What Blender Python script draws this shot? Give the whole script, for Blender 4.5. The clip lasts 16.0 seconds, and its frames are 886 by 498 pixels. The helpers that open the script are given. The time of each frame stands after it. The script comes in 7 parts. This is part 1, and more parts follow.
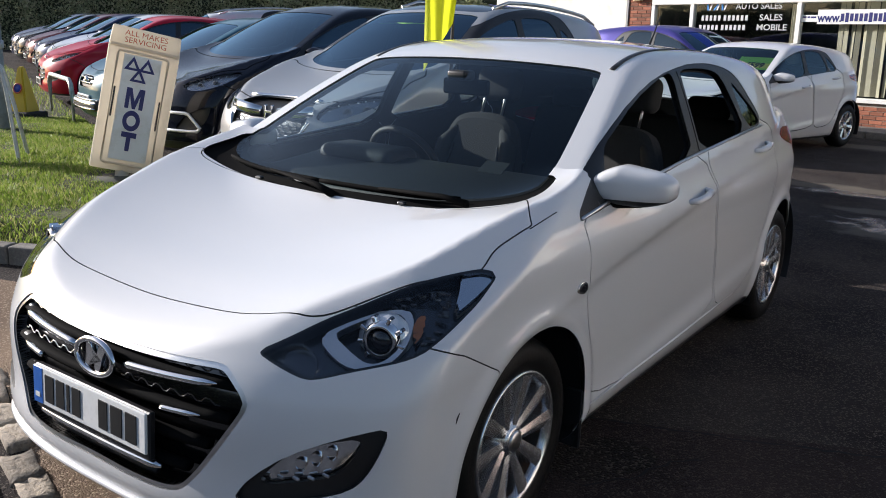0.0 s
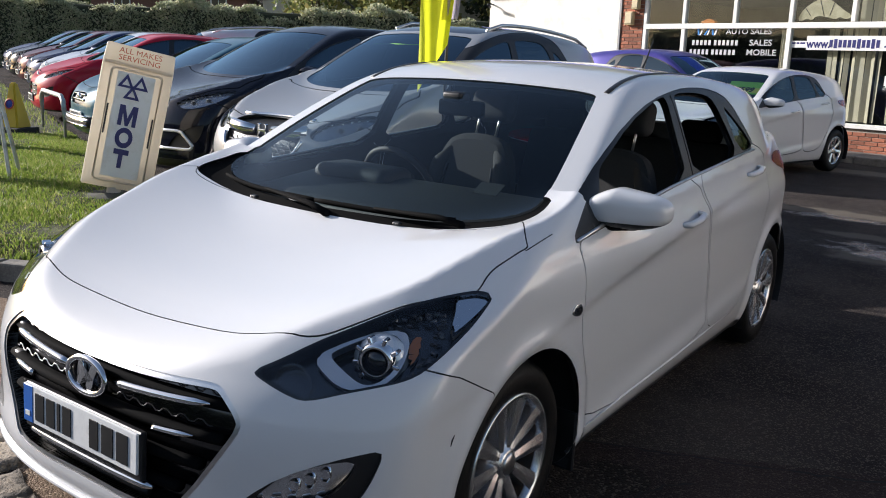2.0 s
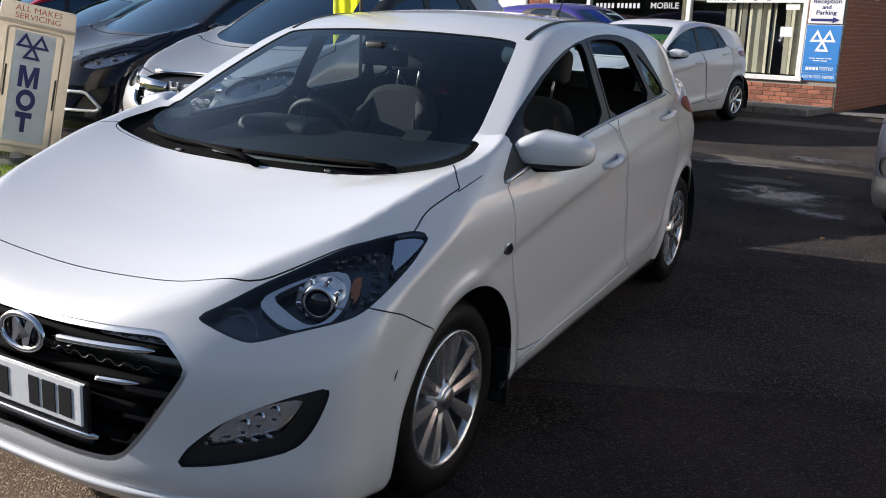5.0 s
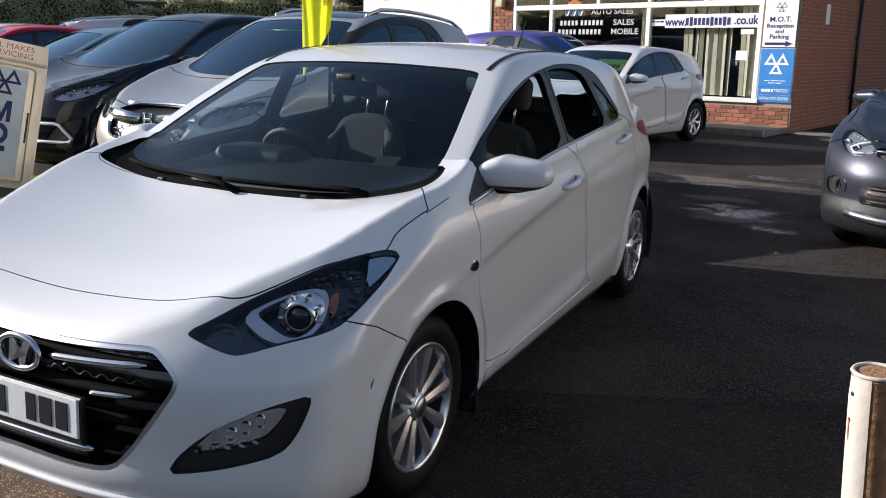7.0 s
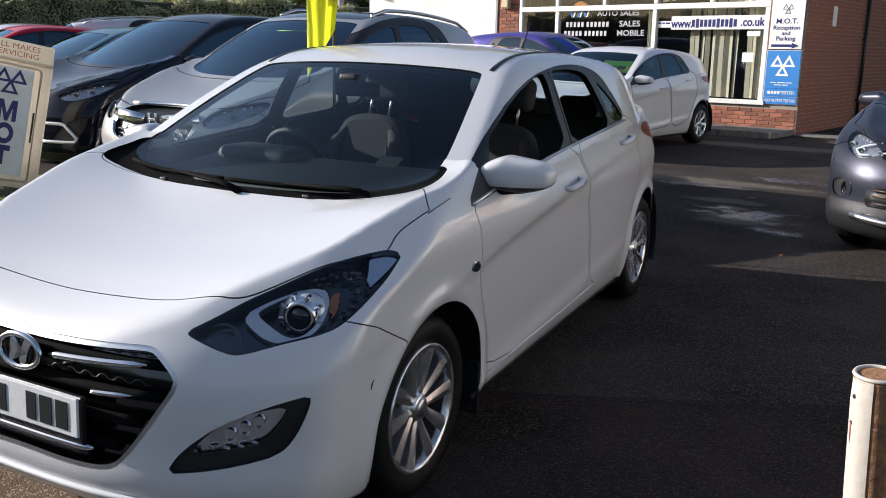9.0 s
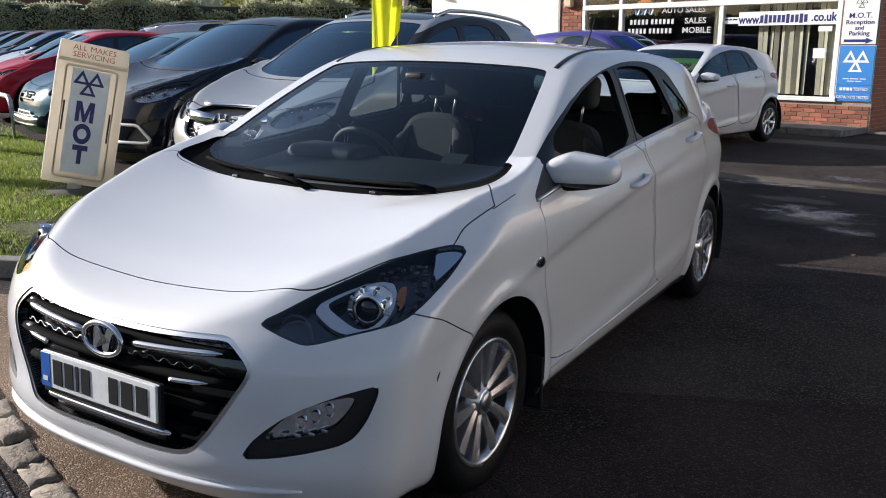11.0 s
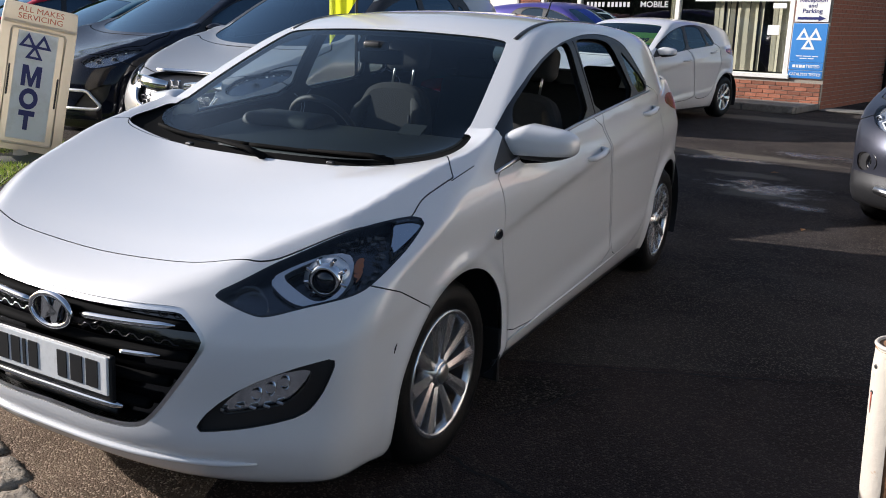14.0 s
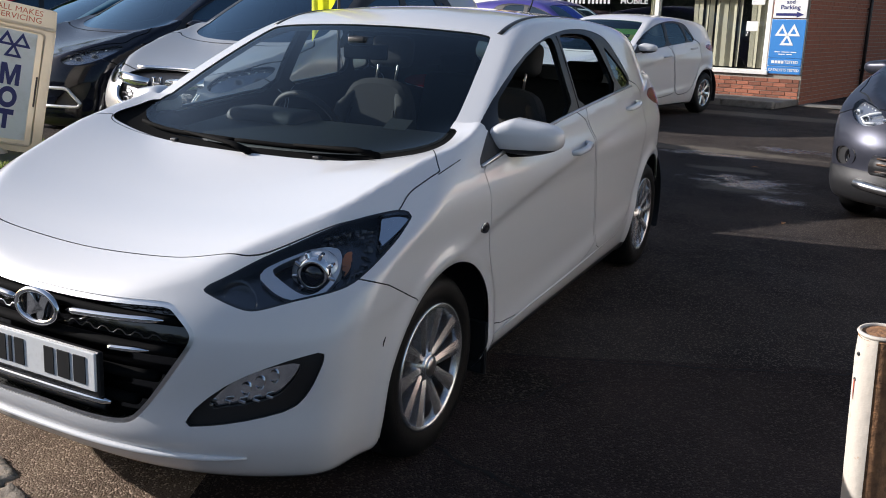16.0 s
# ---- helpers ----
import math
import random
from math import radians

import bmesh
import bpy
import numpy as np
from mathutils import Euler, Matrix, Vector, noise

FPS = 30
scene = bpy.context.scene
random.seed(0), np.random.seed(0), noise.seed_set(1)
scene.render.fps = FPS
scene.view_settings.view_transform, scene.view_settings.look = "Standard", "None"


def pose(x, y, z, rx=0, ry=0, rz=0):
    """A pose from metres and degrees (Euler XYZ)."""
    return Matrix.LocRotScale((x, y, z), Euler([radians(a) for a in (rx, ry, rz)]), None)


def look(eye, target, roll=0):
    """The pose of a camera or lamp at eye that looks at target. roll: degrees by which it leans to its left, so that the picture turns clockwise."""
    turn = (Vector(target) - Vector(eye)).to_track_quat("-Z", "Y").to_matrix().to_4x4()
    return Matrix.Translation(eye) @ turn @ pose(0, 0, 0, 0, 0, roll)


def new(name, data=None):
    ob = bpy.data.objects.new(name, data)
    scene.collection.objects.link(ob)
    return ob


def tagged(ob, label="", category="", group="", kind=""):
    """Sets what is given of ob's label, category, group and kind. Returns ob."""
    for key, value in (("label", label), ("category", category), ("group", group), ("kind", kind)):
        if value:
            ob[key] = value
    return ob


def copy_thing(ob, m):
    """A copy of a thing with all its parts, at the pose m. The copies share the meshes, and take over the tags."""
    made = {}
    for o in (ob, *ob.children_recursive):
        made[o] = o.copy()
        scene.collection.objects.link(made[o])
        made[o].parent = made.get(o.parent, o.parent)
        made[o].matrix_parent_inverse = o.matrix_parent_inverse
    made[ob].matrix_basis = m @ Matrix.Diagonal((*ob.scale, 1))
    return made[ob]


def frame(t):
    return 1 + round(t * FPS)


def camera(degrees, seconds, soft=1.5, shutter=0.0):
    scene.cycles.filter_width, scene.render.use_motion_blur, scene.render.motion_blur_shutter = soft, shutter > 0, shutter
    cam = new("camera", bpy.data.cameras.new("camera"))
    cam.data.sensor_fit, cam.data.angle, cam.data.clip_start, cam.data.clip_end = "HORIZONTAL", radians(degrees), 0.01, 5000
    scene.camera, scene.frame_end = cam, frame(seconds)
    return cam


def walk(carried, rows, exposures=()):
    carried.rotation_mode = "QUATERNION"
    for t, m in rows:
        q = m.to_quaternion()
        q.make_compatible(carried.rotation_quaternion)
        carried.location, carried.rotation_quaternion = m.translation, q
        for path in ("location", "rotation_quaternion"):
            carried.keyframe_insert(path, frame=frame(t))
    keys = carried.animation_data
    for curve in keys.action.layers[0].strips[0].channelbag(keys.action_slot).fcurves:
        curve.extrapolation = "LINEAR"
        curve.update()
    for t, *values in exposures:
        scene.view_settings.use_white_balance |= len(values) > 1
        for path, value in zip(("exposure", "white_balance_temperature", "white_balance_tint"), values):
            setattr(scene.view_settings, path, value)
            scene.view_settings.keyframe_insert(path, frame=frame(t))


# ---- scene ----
cam = camera(55.0, 16.0, soft=0.95)
PATH = [
    (0, (1.987, -2.021, 1.497), (0.865, -0.443, 0.997), 1.9),
    (0.5, (1.973, -2.048, 1.502), (0.887, -0.435, 1.037), 1.9),
    (1, (1.956, -2.075, 1.499), (0.911, -0.423, 1.074), 2.7),
    (1.5, (1.965, -2.065, 1.496), (0.88, -0.439, 1.073), 3.0),
    (2, (1.972, -2.028, 1.499), (0.861, -0.428, 1.045), 2.6),
    (2.5, (1.971, -2.018, 1.491), (0.876, -0.417, 1.0), 2.7),
    (3, (1.971, -2.007, 1.487), (0.919, -0.385, 0.976), 3.3),
    (3.5, (1.961, -2.008, 1.479), (0.898, -0.398, 0.952), 3.9),
    (4, (1.96, -2.034, 1.477), (0.839, -0.467, 0.939), 3.7),
    (4.5, (1.961, -2.077, 1.47), (0.881, -0.482, 0.933), 2.8),
    (5, (1.966, -2.121, 1.462), (1.039, -0.433, 0.926), 2.0),
    (5.2, (1.977, -2.162, 1.473), (1.097, -0.447, 0.938), 2.3),
    (7.5, (2.062, -2.285, 1.489), (1.185, -0.551, 1.016), 1.3),
    (8, (2.064, -2.273, 1.489), (1.18, -0.542, 1.014), 1.5),
    (10.3, (2.071, -2.28, 1.481), (1.166, -0.56, 1.008), 0.9),
    (10.5, (2.075, -2.285, 1.485), (1.145, -0.579, 1.011), 1.0),
    (11, (2.07, -2.313, 1.477), (1.06, -0.654, 1.0), 0.7),
    (11.5, (2.057, -2.326, 1.477), (0.997, -0.701, 0.992), 0.3),
    (12, (2.063, -2.309, 1.477), (1.056, -0.649, 0.996), 0.3),
    (12.5, (2.064, -2.286, 1.472), (1.117, -0.602, 0.955), 0.8),
    (13, (2.061, -2.269, 1.469), (1.141, -0.578, 0.925), 1.0),
    (13.5, (2.064, -2.282, 1.47), (1.159, -0.581, 0.933), 1.6),
    (14, (2.06, -2.301, 1.473), (1.147, -0.605, 0.934), 1.9),
    (14.5, (2.058, -2.31, 1.471), (1.122, -0.629, 0.926), 1.7),
    (15, (2.054, -2.323, 1.47), (1.125, -0.631, 0.947), 1.9),
    (15.5, (2.054, -2.323, 1.468), (1.153, -0.616, 0.942), 1.9),
    (16, (2.053, -2.321, 1.463), (1.178, -0.607, 0.92), 1.8),
]
walk(cam, [(t, look(eye, target, roll)) for t, eye, target, roll in PATH], [(0, 0.57, 6420, 14), (16, 0.57, 6420, 14)])

# ---- world, sun, exposure ----
SUN_TO = Vector((-0.92, -0.205, 0.345)).normalized()
sky = bpy.data.worlds.new("sky")
scene.world = sky
sky.use_nodes = True
sky_tex = sky.node_tree.nodes.new("ShaderNodeTexSky")
sky_tex.sky_type, sky_tex.sun_disc = "NISHITA", False
sky_tex.sun_elevation = math.asin(SUN_TO.z)
sky_tex.sun_rotation = math.atan2(SUN_TO.x, SUN_TO.y)
sky_tex.dust_density, sky_tex.ozone_density = 1.5, 1.2
back = sky.node_tree.nodes["Background"]
back.inputs["Strength"].default_value = 0.10
sky.node_tree.links.new(sky_tex.outputs[0], back.inputs["Color"])
sun = new("sun", bpy.data.lights.new("sun", "SUN"))
sun.data.energy, sun.data.angle, sun.data.color = 5.0, radians(0.53), (1.0, 0.975, 0.94)
sun.matrix_world = look(SUN_TO * 60, (0, 0, 0))


# ---- materials ----
def nodes_of(name):
    m = bpy.data.materials.new(name)
    m.use_nodes = True
    return m, m.node_tree.nodes, m.node_tree.links, m.node_tree.nodes["Principled BSDF"]


def tex_noise(n, l, coord, scale, detail=4.0, rough=0.6):
    t = n.new("ShaderNodeTexNoise")
    t.inputs["Scale"].default_value, t.inputs["Detail"].default_value, t.inputs["Roughness"].default_value = scale, detail, rough
    l.new(coord, t.inputs["Vector"])
    return t.outputs["Fac"]


def ramp(n, l, fac, lo, hi):
    r = n.new("ShaderNodeMapRange")
    r.inputs["From Min"].default_value, r.inputs["From Max"].default_value = lo, hi
    l.new(fac, r.inputs["Value"])
    return r.outputs["Result"]


def mix(n, l, fac, a, b):
    m = n.new("ShaderNodeMix")
    m.data_type = "RGBA"
    for sock, v in ((m.inputs["Factor"], fac), (m.inputs[6], a), (m.inputs[7], b)):
        if isinstance(v, (tuple, list)):
            sock.default_value = (*v, 1)
        elif isinstance(v, (int, float)):
            sock.default_value = v
        else:
            l.new(v, sock)
    return m.outputs[2]


def surface(name, color, rough=0.6, metal=0.0, grain=None, stains=None, relief=None, coat=0.0, vary=0.0, rough_vary=0.0, sheen=0.0):
    """A procedural surface. grain: (scale, darker colour); stains: (scale, colour, from, to); relief: (scale, depth)."""
    m, n, l, b = nodes_of(name)
    coord = n.new("ShaderNodeTexCoord").outputs["Object"]
    c = color
    if grain:
        c = mix(n, l, ramp(n, l, tex_noise(n, l, coord, grain[0]), 0.35, 0.68), c, grain[1])
    if stains:
        c = mix(n, l, ramp(n, l, tex_noise(n, l, coord, stains[0], 5, 0.65), stains[2], stains[3]), c, stains[1])
    if vary:
        info = n.new("ShaderNodeObjectInfo").outputs["Random"]
        hsv = n.new("ShaderNodeHueSaturation")
        l.new(ramp_to(n, l, info, 1 - vary, 1 + vary), hsv.inputs["Value"])
        if isinstance(c, tuple):
            hsv.inputs["Color"].default_value = (*c, 1)
        else:
            l.new(c, hsv.inputs["Color"])
        c = hsv.outputs["Color"]
    if isinstance(c, tuple):
        b.inputs["Base Color"].default_value = (*c, 1)
    else:
        l.new(c, b.inputs["Base Color"])
    b.inputs["Roughness"].default_value, b.inputs["Metallic"].default_value = rough, metal
    b.inputs["Coat Weight"].default_value, b.inputs["Coat Roughness"].default_value = coat, 0.03
    if sheen:
        b.inputs["Sheen Weight"].default_value = sheen
    if rough_vary:
        l.new(ramp_to(n, l, tex_noise(n, l, coord, 3.0, 6), max(rough - rough_vary, 0.02), min(rough + rough_vary, 1)), b.inputs["Roughness"])
    if relief:
        bm = n.new("ShaderNodeBump")
        bm.inputs["Distance"].default_value = relief[1]
        l.new(tex_noise(n, l, coord, relief[0], 5), bm.inputs["Height"])
        l.new(bm.outputs["Normal"], b.inputs["Normal"])
    return m


def ramp_to(n, l, fac, lo, hi):
    r = n.new("ShaderNodeMapRange")
    r.inputs["From Min"].default_value, r.inputs["From Max"].default_value = 0.3, 0.7
    r.inputs["To Min"].default_value, r.inputs["To Max"].default_value = lo, hi
    l.new(fac, r.inputs["Value"])
    return r.outputs["Result"]


def glass(name, tint, ior=1.5, gloss=0.015, boost=1.7, sheen=(1.0, 1.0, 1.0)):
    m = bpy.data.materials.new(name)
    m.use_nodes = True
    n, l = m.node_tree.nodes, m.node_tree.links
    n.remove(n["Principled BSDF"])
    t, g, x = n.new("ShaderNodeBsdfTransparent"), n.new("ShaderNodeBsdfGlossy"), n.new("ShaderNodeMixShader")
    lw, pw, ad = n.new("ShaderNodeLayerWeight"), n.new("ShaderNodeMath"), n.new("ShaderNodeMath")
    f0 = ((ior - 1) / (ior + 1)) ** 2 * boost
    lw.inputs["Blend"].default_value = 0.5
    pw.operation, pw.inputs[1].default_value = "POWER", 5.0
    ad.operation, ad.inputs[1].default_value, ad.inputs[2].default_value = "MULTIPLY_ADD", 1 - f0, f0
    l.new(lw.outputs["Facing"], pw.inputs[0])
    l.new(pw.outputs[0], ad.inputs[0])
    t.inputs["Color"].default_value = (*tint, 1)
    g.inputs["Roughness"].default_value = gloss
    g.inputs["Color"].default_value = (*sheen, 1)
    l.new(ad.outputs[0], x.inputs[0])
    l.new(t.outputs[0], x.inputs[1])
    l.new(g.outputs[0], x.inputs[2])
    l.new(x.outputs[0], n["Material Output"].inputs["Surface"])
    return m


def paint(name, color, metal=0.0, rough=0.32):
    m = surface(name, color, rough, metal, grain=(900, tuple(v * 0.97 for v in color)), coat=1.0)
    if max(color) < 0.5:
        m.node_tree.nodes["Principled BSDF"].inputs["Specular IOR Level"].default_value = 0.15
        m.node_tree.nodes["Principled BSDF"].inputs["Coat Weight"].default_value = 0.45
    return m


WHITE_PAINT = paint("white_car_paint", (0.68, 0.68, 0.68))
BLACK_TRIM = surface("black_plastic_trim", (0.012, 0.012, 0.013), 0.42, relief=(700, 0.0004))
GLOSS_BLACK = surface("gloss_black", (0.006, 0.006, 0.007), 0.12, coat=0.6)
RUBBER = surface("tyre_rubber", (0.004, 0.004, 0.004), 0.55, stains=(9, (0.008, 0.0075, 0.007), 0.5, 0.8), relief=(120, 0.0015))
RUBBER.node_tree.nodes["Principled BSDF"].inputs["Specular IOR Level"].default_value = 0.18
CHROME = surface("chrome", (0.75, 0.76, 0.78), 0.08, 1.0)
SATIN = surface("satin_silver", (0.62, 0.63, 0.64), 0.28, 1.0, stains=(14, (0.42, 0.4, 0.38), 0.5, 0.85))
ALLOY = surface("machined_alloy", (0.66, 0.66, 0.67), 0.25, 0.9, stains=(18, (0.40, 0.37, 0.34), 0.5, 0.85))
DISC = surface("brake_steel", (0.05, 0.045, 0.042), 0.5, 0.6, stains=(20, (0.12, 0.06, 0.03), 0.45, 0.7))
CLOTH = surface("seat_cloth", (0.042, 0.042, 0.042), 0.9, grain=(260, (0.062, 0.062, 0.062)), relief=(400, 0.001))
CLOTH.node_tree.nodes["Principled BSDF"].inputs["Specular IOR Level"].default_value = 0.15
WIPER = surface("matt_black_wiper", (0.006, 0.006, 0.006), 0.8)
WIPER.node_tree.nodes["Principled BSDF"].inputs["Specular IOR Level"].default_value = 0.03
DASH = surface("dashboard_plastic", (0.012, 0.012, 0.013), 0.6, relief=(500, 0.0006))
LINING = surface("cabin_lining", (0.018, 0.018, 0.019), 0.9, grain=(80, (0.012, 0.012, 0.012)))
LAMP_BRIGHT = surface("lamp_reflector", (0.78, 0.79, 0.80), 0.3, 0.55)
LAMP_GREY = surface("dark_chrome_lamp_inside", (0.09, 0.095, 0.105), 0.24, 0.85)
LAMP_DEEP = surface("lamp_bowl", (0.055, 0.058, 0.065), 0.16, 0.8)
LAMP_SILVER = surface("satin_lamp_trim", (0.60, 0.61, 0.64), 0.28, 0.5)
SLAT_GREY = surface("satin_grey_slat", (0.20, 0.19, 0.18), 0.4, 0.3)
LAMP_MID = surface("lamp_chrome_inside", (0.38, 0.39, 0.41), 0.25, 0.75)
SEAM = surface("panel_gap", (0.02, 0.02, 0.02), 0.8)
# Blue sheen tints the gloss, putting a bluer sky into the reflections.
WINDOW = glass("tinted_window_glass", (0.56, 0.65, 0.66), boost=0.85, sheen=(0.80, 0.92, 1.0))
DARK_WINDOW = glass("dark_window_glass", (0.07, 0.085, 0.09), boost=3.4, sheen=(0.55, 0.80, 1.0))
LENS = glass("clear_lamp_lens", (0.93, 0.95, 0.97), 1.45, boost=0.8)
RED_LENS = surface("red_lamp_lens", (0.22, 0.006, 0.010), 0.2, coat=0.3)
AMBER = surface("amber_lamp", (0.30, 0.10, 0.035), 0.2, coat=0.5)
PLATE = surface("number_plate_white", (0.72, 0.73, 0.72), 0.35, stains=(30, (0.6, 0.6, 0.58), 0.5, 0.8))
PLATE_BLUE = surface("number_plate_blue", (0.02, 0.12, 0.45), 0.35)
MARK_BLACK = surface("plate_black", (0.012, 0.012, 0.012), 0.4)


# ---- mesh helpers ----
def thing(name, m=None, label="", category="", group="", kind=""):
    ob = new(name)
    if m is not None:
        ob.matrix_world = m
    return tagged(ob, label, category, group, kind)


def put(name, mesh, material, parent=None, label="", m=None):
    ob = new(name, mesh)
    for mt in (material if isinstance(material, (list, tuple)) else [material]):
        if mt.name not in mesh.materials:
            mesh.materials.append(mt)
    if parent is not None:
        ob.parent = parent
    if m is not None:
        ob.matrix_local = m
    return tagged(ob, label)


def raw(name, verts, faces, smooth=False, normals=None):
    me = bpy.data.meshes.new(name)
    if isinstance(faces, np.ndarray):
        k = faces.shape[1]
        me.vertices.add(len(verts))
        me.vertices.foreach_set("co", np.asarray(verts, np.float32).reshape(-1))
        me.loops.add(faces.size)
        me.loops.foreach_set("vertex_index", faces.astype(np.int32).reshape(-1))
        me.polygons.add(len(faces))
        me.polygons.foreach_set("loop_start", np.arange(len(faces), dtype=np.int32) * k)
        me.update(calc_edges=True)
    else:
        me.from_pydata([tuple(v) for v in verts], [], [tuple(int(i) for i in f) for f in faces])
    if smooth:
        me.polygons.foreach_set("use_smooth", [True] * len(me.polygons))
    if normals is not None:
        me.normals_split_custom_set_from_vertices(np.asarray(normals, float).tolist())
    me.update()
    return me


def from_bm(bm, name, smooth=False):
    me = bpy.data.meshes.new(name)
    bm.normal_update()
    bm.to_mesh(me)
    bm.free()
    if smooth:
        me.polygons.foreach_set("use_smooth", [True] * len(me.polygons))
    return me


def block(sx, sy, sz, bevel=0.01, seg=2, at=(0, 0, 0), smooth=False):
    """A box with rounded edges, its base centre at the point given."""
    bm = bmesh.new()
    bmesh.ops.create_cube(bm, size=1, matrix=Matrix.Translation(Vector(at) + Vector((0, 0, sz / 2))) @ Matrix.Diagonal((sx, sy, sz, 1)))
    if bevel:
        bmesh.ops.bevel(bm, geom=bm.edges[:], offset=min(bevel, 0.45 * min(sx, sy, sz)), segments=seg, profile=0.5, affect="EDGES")
    return from_bm(bm, "block", smooth)


def lathe(profile, seg=48, axis="X", smooth=True):
    """Turns (radius, height) knots round an axis."""
    vs, fs = [], []
    k = len(profile)
    for i in range(seg):
        a = 2 * math.pi * i / seg
        for r, h in profile:
            p = (h, r * math.cos(a), r * math.sin(a)) if axis == "X" else ((r * math.cos(a), r * math.sin(a), h) if axis == "Z" else (r * math.cos(a), h, r * math.sin(a)))
            vs.append(p)
    for i in range(seg):
        j = (i + 1) % seg
        for q in range(k - 1):
            f = (i * k + q, j * k + q, j * k + q + 1, i * k + q + 1)
            fs.append(f if axis != "Y" else f[::-1])
    return raw("lathe", vs, fs, smooth)


def tube(path, radius, seg=10, closed=False, flat=1.0):
    """A bar along a path; radius may be a list; flat squeezes it upright."""
    pts = [Vector(p) for p in path]
    k = len(pts)
    rad = radius if isinstance(radius, (list, tuple)) else [radius] * k
    vs, fs = [], []
    for i, p in enumerate(pts):
        a, b = pts[max(i - 1, 0)] if not closed else pts[i - 1], pts[min(i + 1, k - 1)] if not closed else pts[(i + 1) % k]
        d = (b - a).normalized()
        s = d.cross(Vector((0, 0, 1)))
        s = s.normalized() if s.length > 1e-3 else Vector((1, 0, 0))
        u = s.cross(d).normalized()
        for j in range(seg):
            t = 2 * math.pi * j / seg
            vs.append(p + s * rad[i] * math.cos(t) + u * rad[i] * flat * math.sin(t))
    n = k if closed else k - 1
    for i in range(n):
        for j in range(seg):
            q = (j + 1) % seg
            fs.append((i * seg + j, i * seg + q, (i + 1) % k * seg + q, (i + 1) % k * seg + j)[::-1])
    if not closed:
        fs.append(tuple(range(seg)))
        fs.append(tuple((k - 1) * seg + j for j in reversed(range(seg))))
    return raw("tube", vs, fs, True)


def prism(poly, depth, bevel=0.0, holes=()):
    """A flat outline in x, z, given depth along y (0 to depth), edges bevelled."""
    bm = bmesh.new()
    loops = []
    for line in (poly, *holes):
        vs = [bm.verts.new((x, 0, z)) for x, z in line]
        loops += [bm.edges.new((vs[i], vs[(i + 1) % len(vs)])) for i in range(len(vs))]
    if holes:
        bmesh.ops.triangle_fill(bm, use_beauty=True, edges=loops)
    else:
        bm.faces.new(bm.verts[:])
    ext = bmesh.ops.extrude_face_region(bm, geom=bm.faces[:])
    bmesh.ops.translate(bm, verts=[v for v in ext["geom"] if isinstance(v, bmesh.types.BMVert)], vec=(0, depth, 0))
    bmesh.ops.recalc_face_normals(bm, faces=bm.faces[:])
    if bevel:
        sharp = [e for e in bm.edges if len(e.link_faces) == 2 and e.calc_face_angle(0) > 0.9]
        bmesh.ops.bevel(bm, geom=sharp, offset=bevel, segments=2, profile=0.5, affect="EDGES")
    return from_bm(bm, "prism")


def writing(text, height, depth=0.002, bold=0.0, squeeze=1.0):
    """Letters as a mesh, centred, standing in x and z and facing -y; height: of the capitals."""
    cu = bpy.data.curves.new("letters", "FONT")
    cu.body, cu.align_x, cu.align_y = text, "CENTER", "CENTER"
    cu.size, cu.extrude, cu.offset, cu.resolution_u = height / 0.70, depth, bold, 3
    ob = bpy.data.objects.new("letters", cu)
    scene.collection.objects.link(ob)
    bpy.context.view_layer.update()
    me = bpy.data.meshes.new_from_object(ob.evaluated_get(bpy.context.evaluated_depsgraph_get()))
    bpy.data.objects.remove(ob)
    me.transform(pose(0, 0, 0, 90) @ Matrix.Diagonal((squeeze, 1, 1, 1)))
    return me


def letter_row(name, me, material, parent):
    """The islands of a word as parts of their own."""
    bm = bmesh.new()
    bm.from_mesh(me)
    left = set(bm.verts)
    groups = []
    while left:
        todo, got = [left.pop()], []
        while todo:
            v = todo.pop()
            got.append(v)
            for e in v.link_edges:
                o = e.other_vert(v)
                if o in left:
                    left.discard(o)
                    todo.append(o)
        groups.append(got)
    for got in groups:
        at_ = {v: i for i, v in enumerate(got)}
        faces = {f for v in got for f in v.link_faces}
        put(name, raw(name, [v.co[:] for v in got], [[at_[v] for v in f.verts] for f in faces]), material, parent)
    bm.free()


def bars(widths, height, gap, depth=0.002):
    """Plain upright bars in a row, centred, in x and z, facing -y."""
    total = sum(widths) + gap * (len(widths) - 1)
    x, vs, fs = -total / 2, [], []
    for w in widths:
        b = len(vs)
        for yy in (-depth, depth):
            vs += [(x, yy, -height / 2), (x + w, yy, -height / 2), (x + w, yy, height / 2), (x, yy, height / 2)]
        fs += [(b, b + 1, b + 2, b + 3), (b + 7, b + 6, b + 5, b + 4), (b, b + 4, b + 5, b + 1), (b + 1, b + 5, b + 6, b + 2), (b + 2, b + 6, b + 7, b + 3), (b + 3, b + 7, b + 4, b)]
        x += w + gap
    return raw("bars", vs, fs)


def bar_row(name, widths, height, gap, at, material, parent, depth=0.0015, m=None):
    """Plain bars in a row, each a part of its own, centred on a point."""
    x = -(sum(widths) + gap * (len(widths) - 1)) / 2
    for w in widths:
        put(name, moved(bars([w], height, gap, depth), Matrix.Translation((at[0] + x + w / 2, at[1], at[2]))), material, parent, m=m)
        x += w + gap


def compact(p, tris):
    used, inv = np.unique(tris, return_inverse=True)
    return p[used], inv.reshape(-1, 3), used


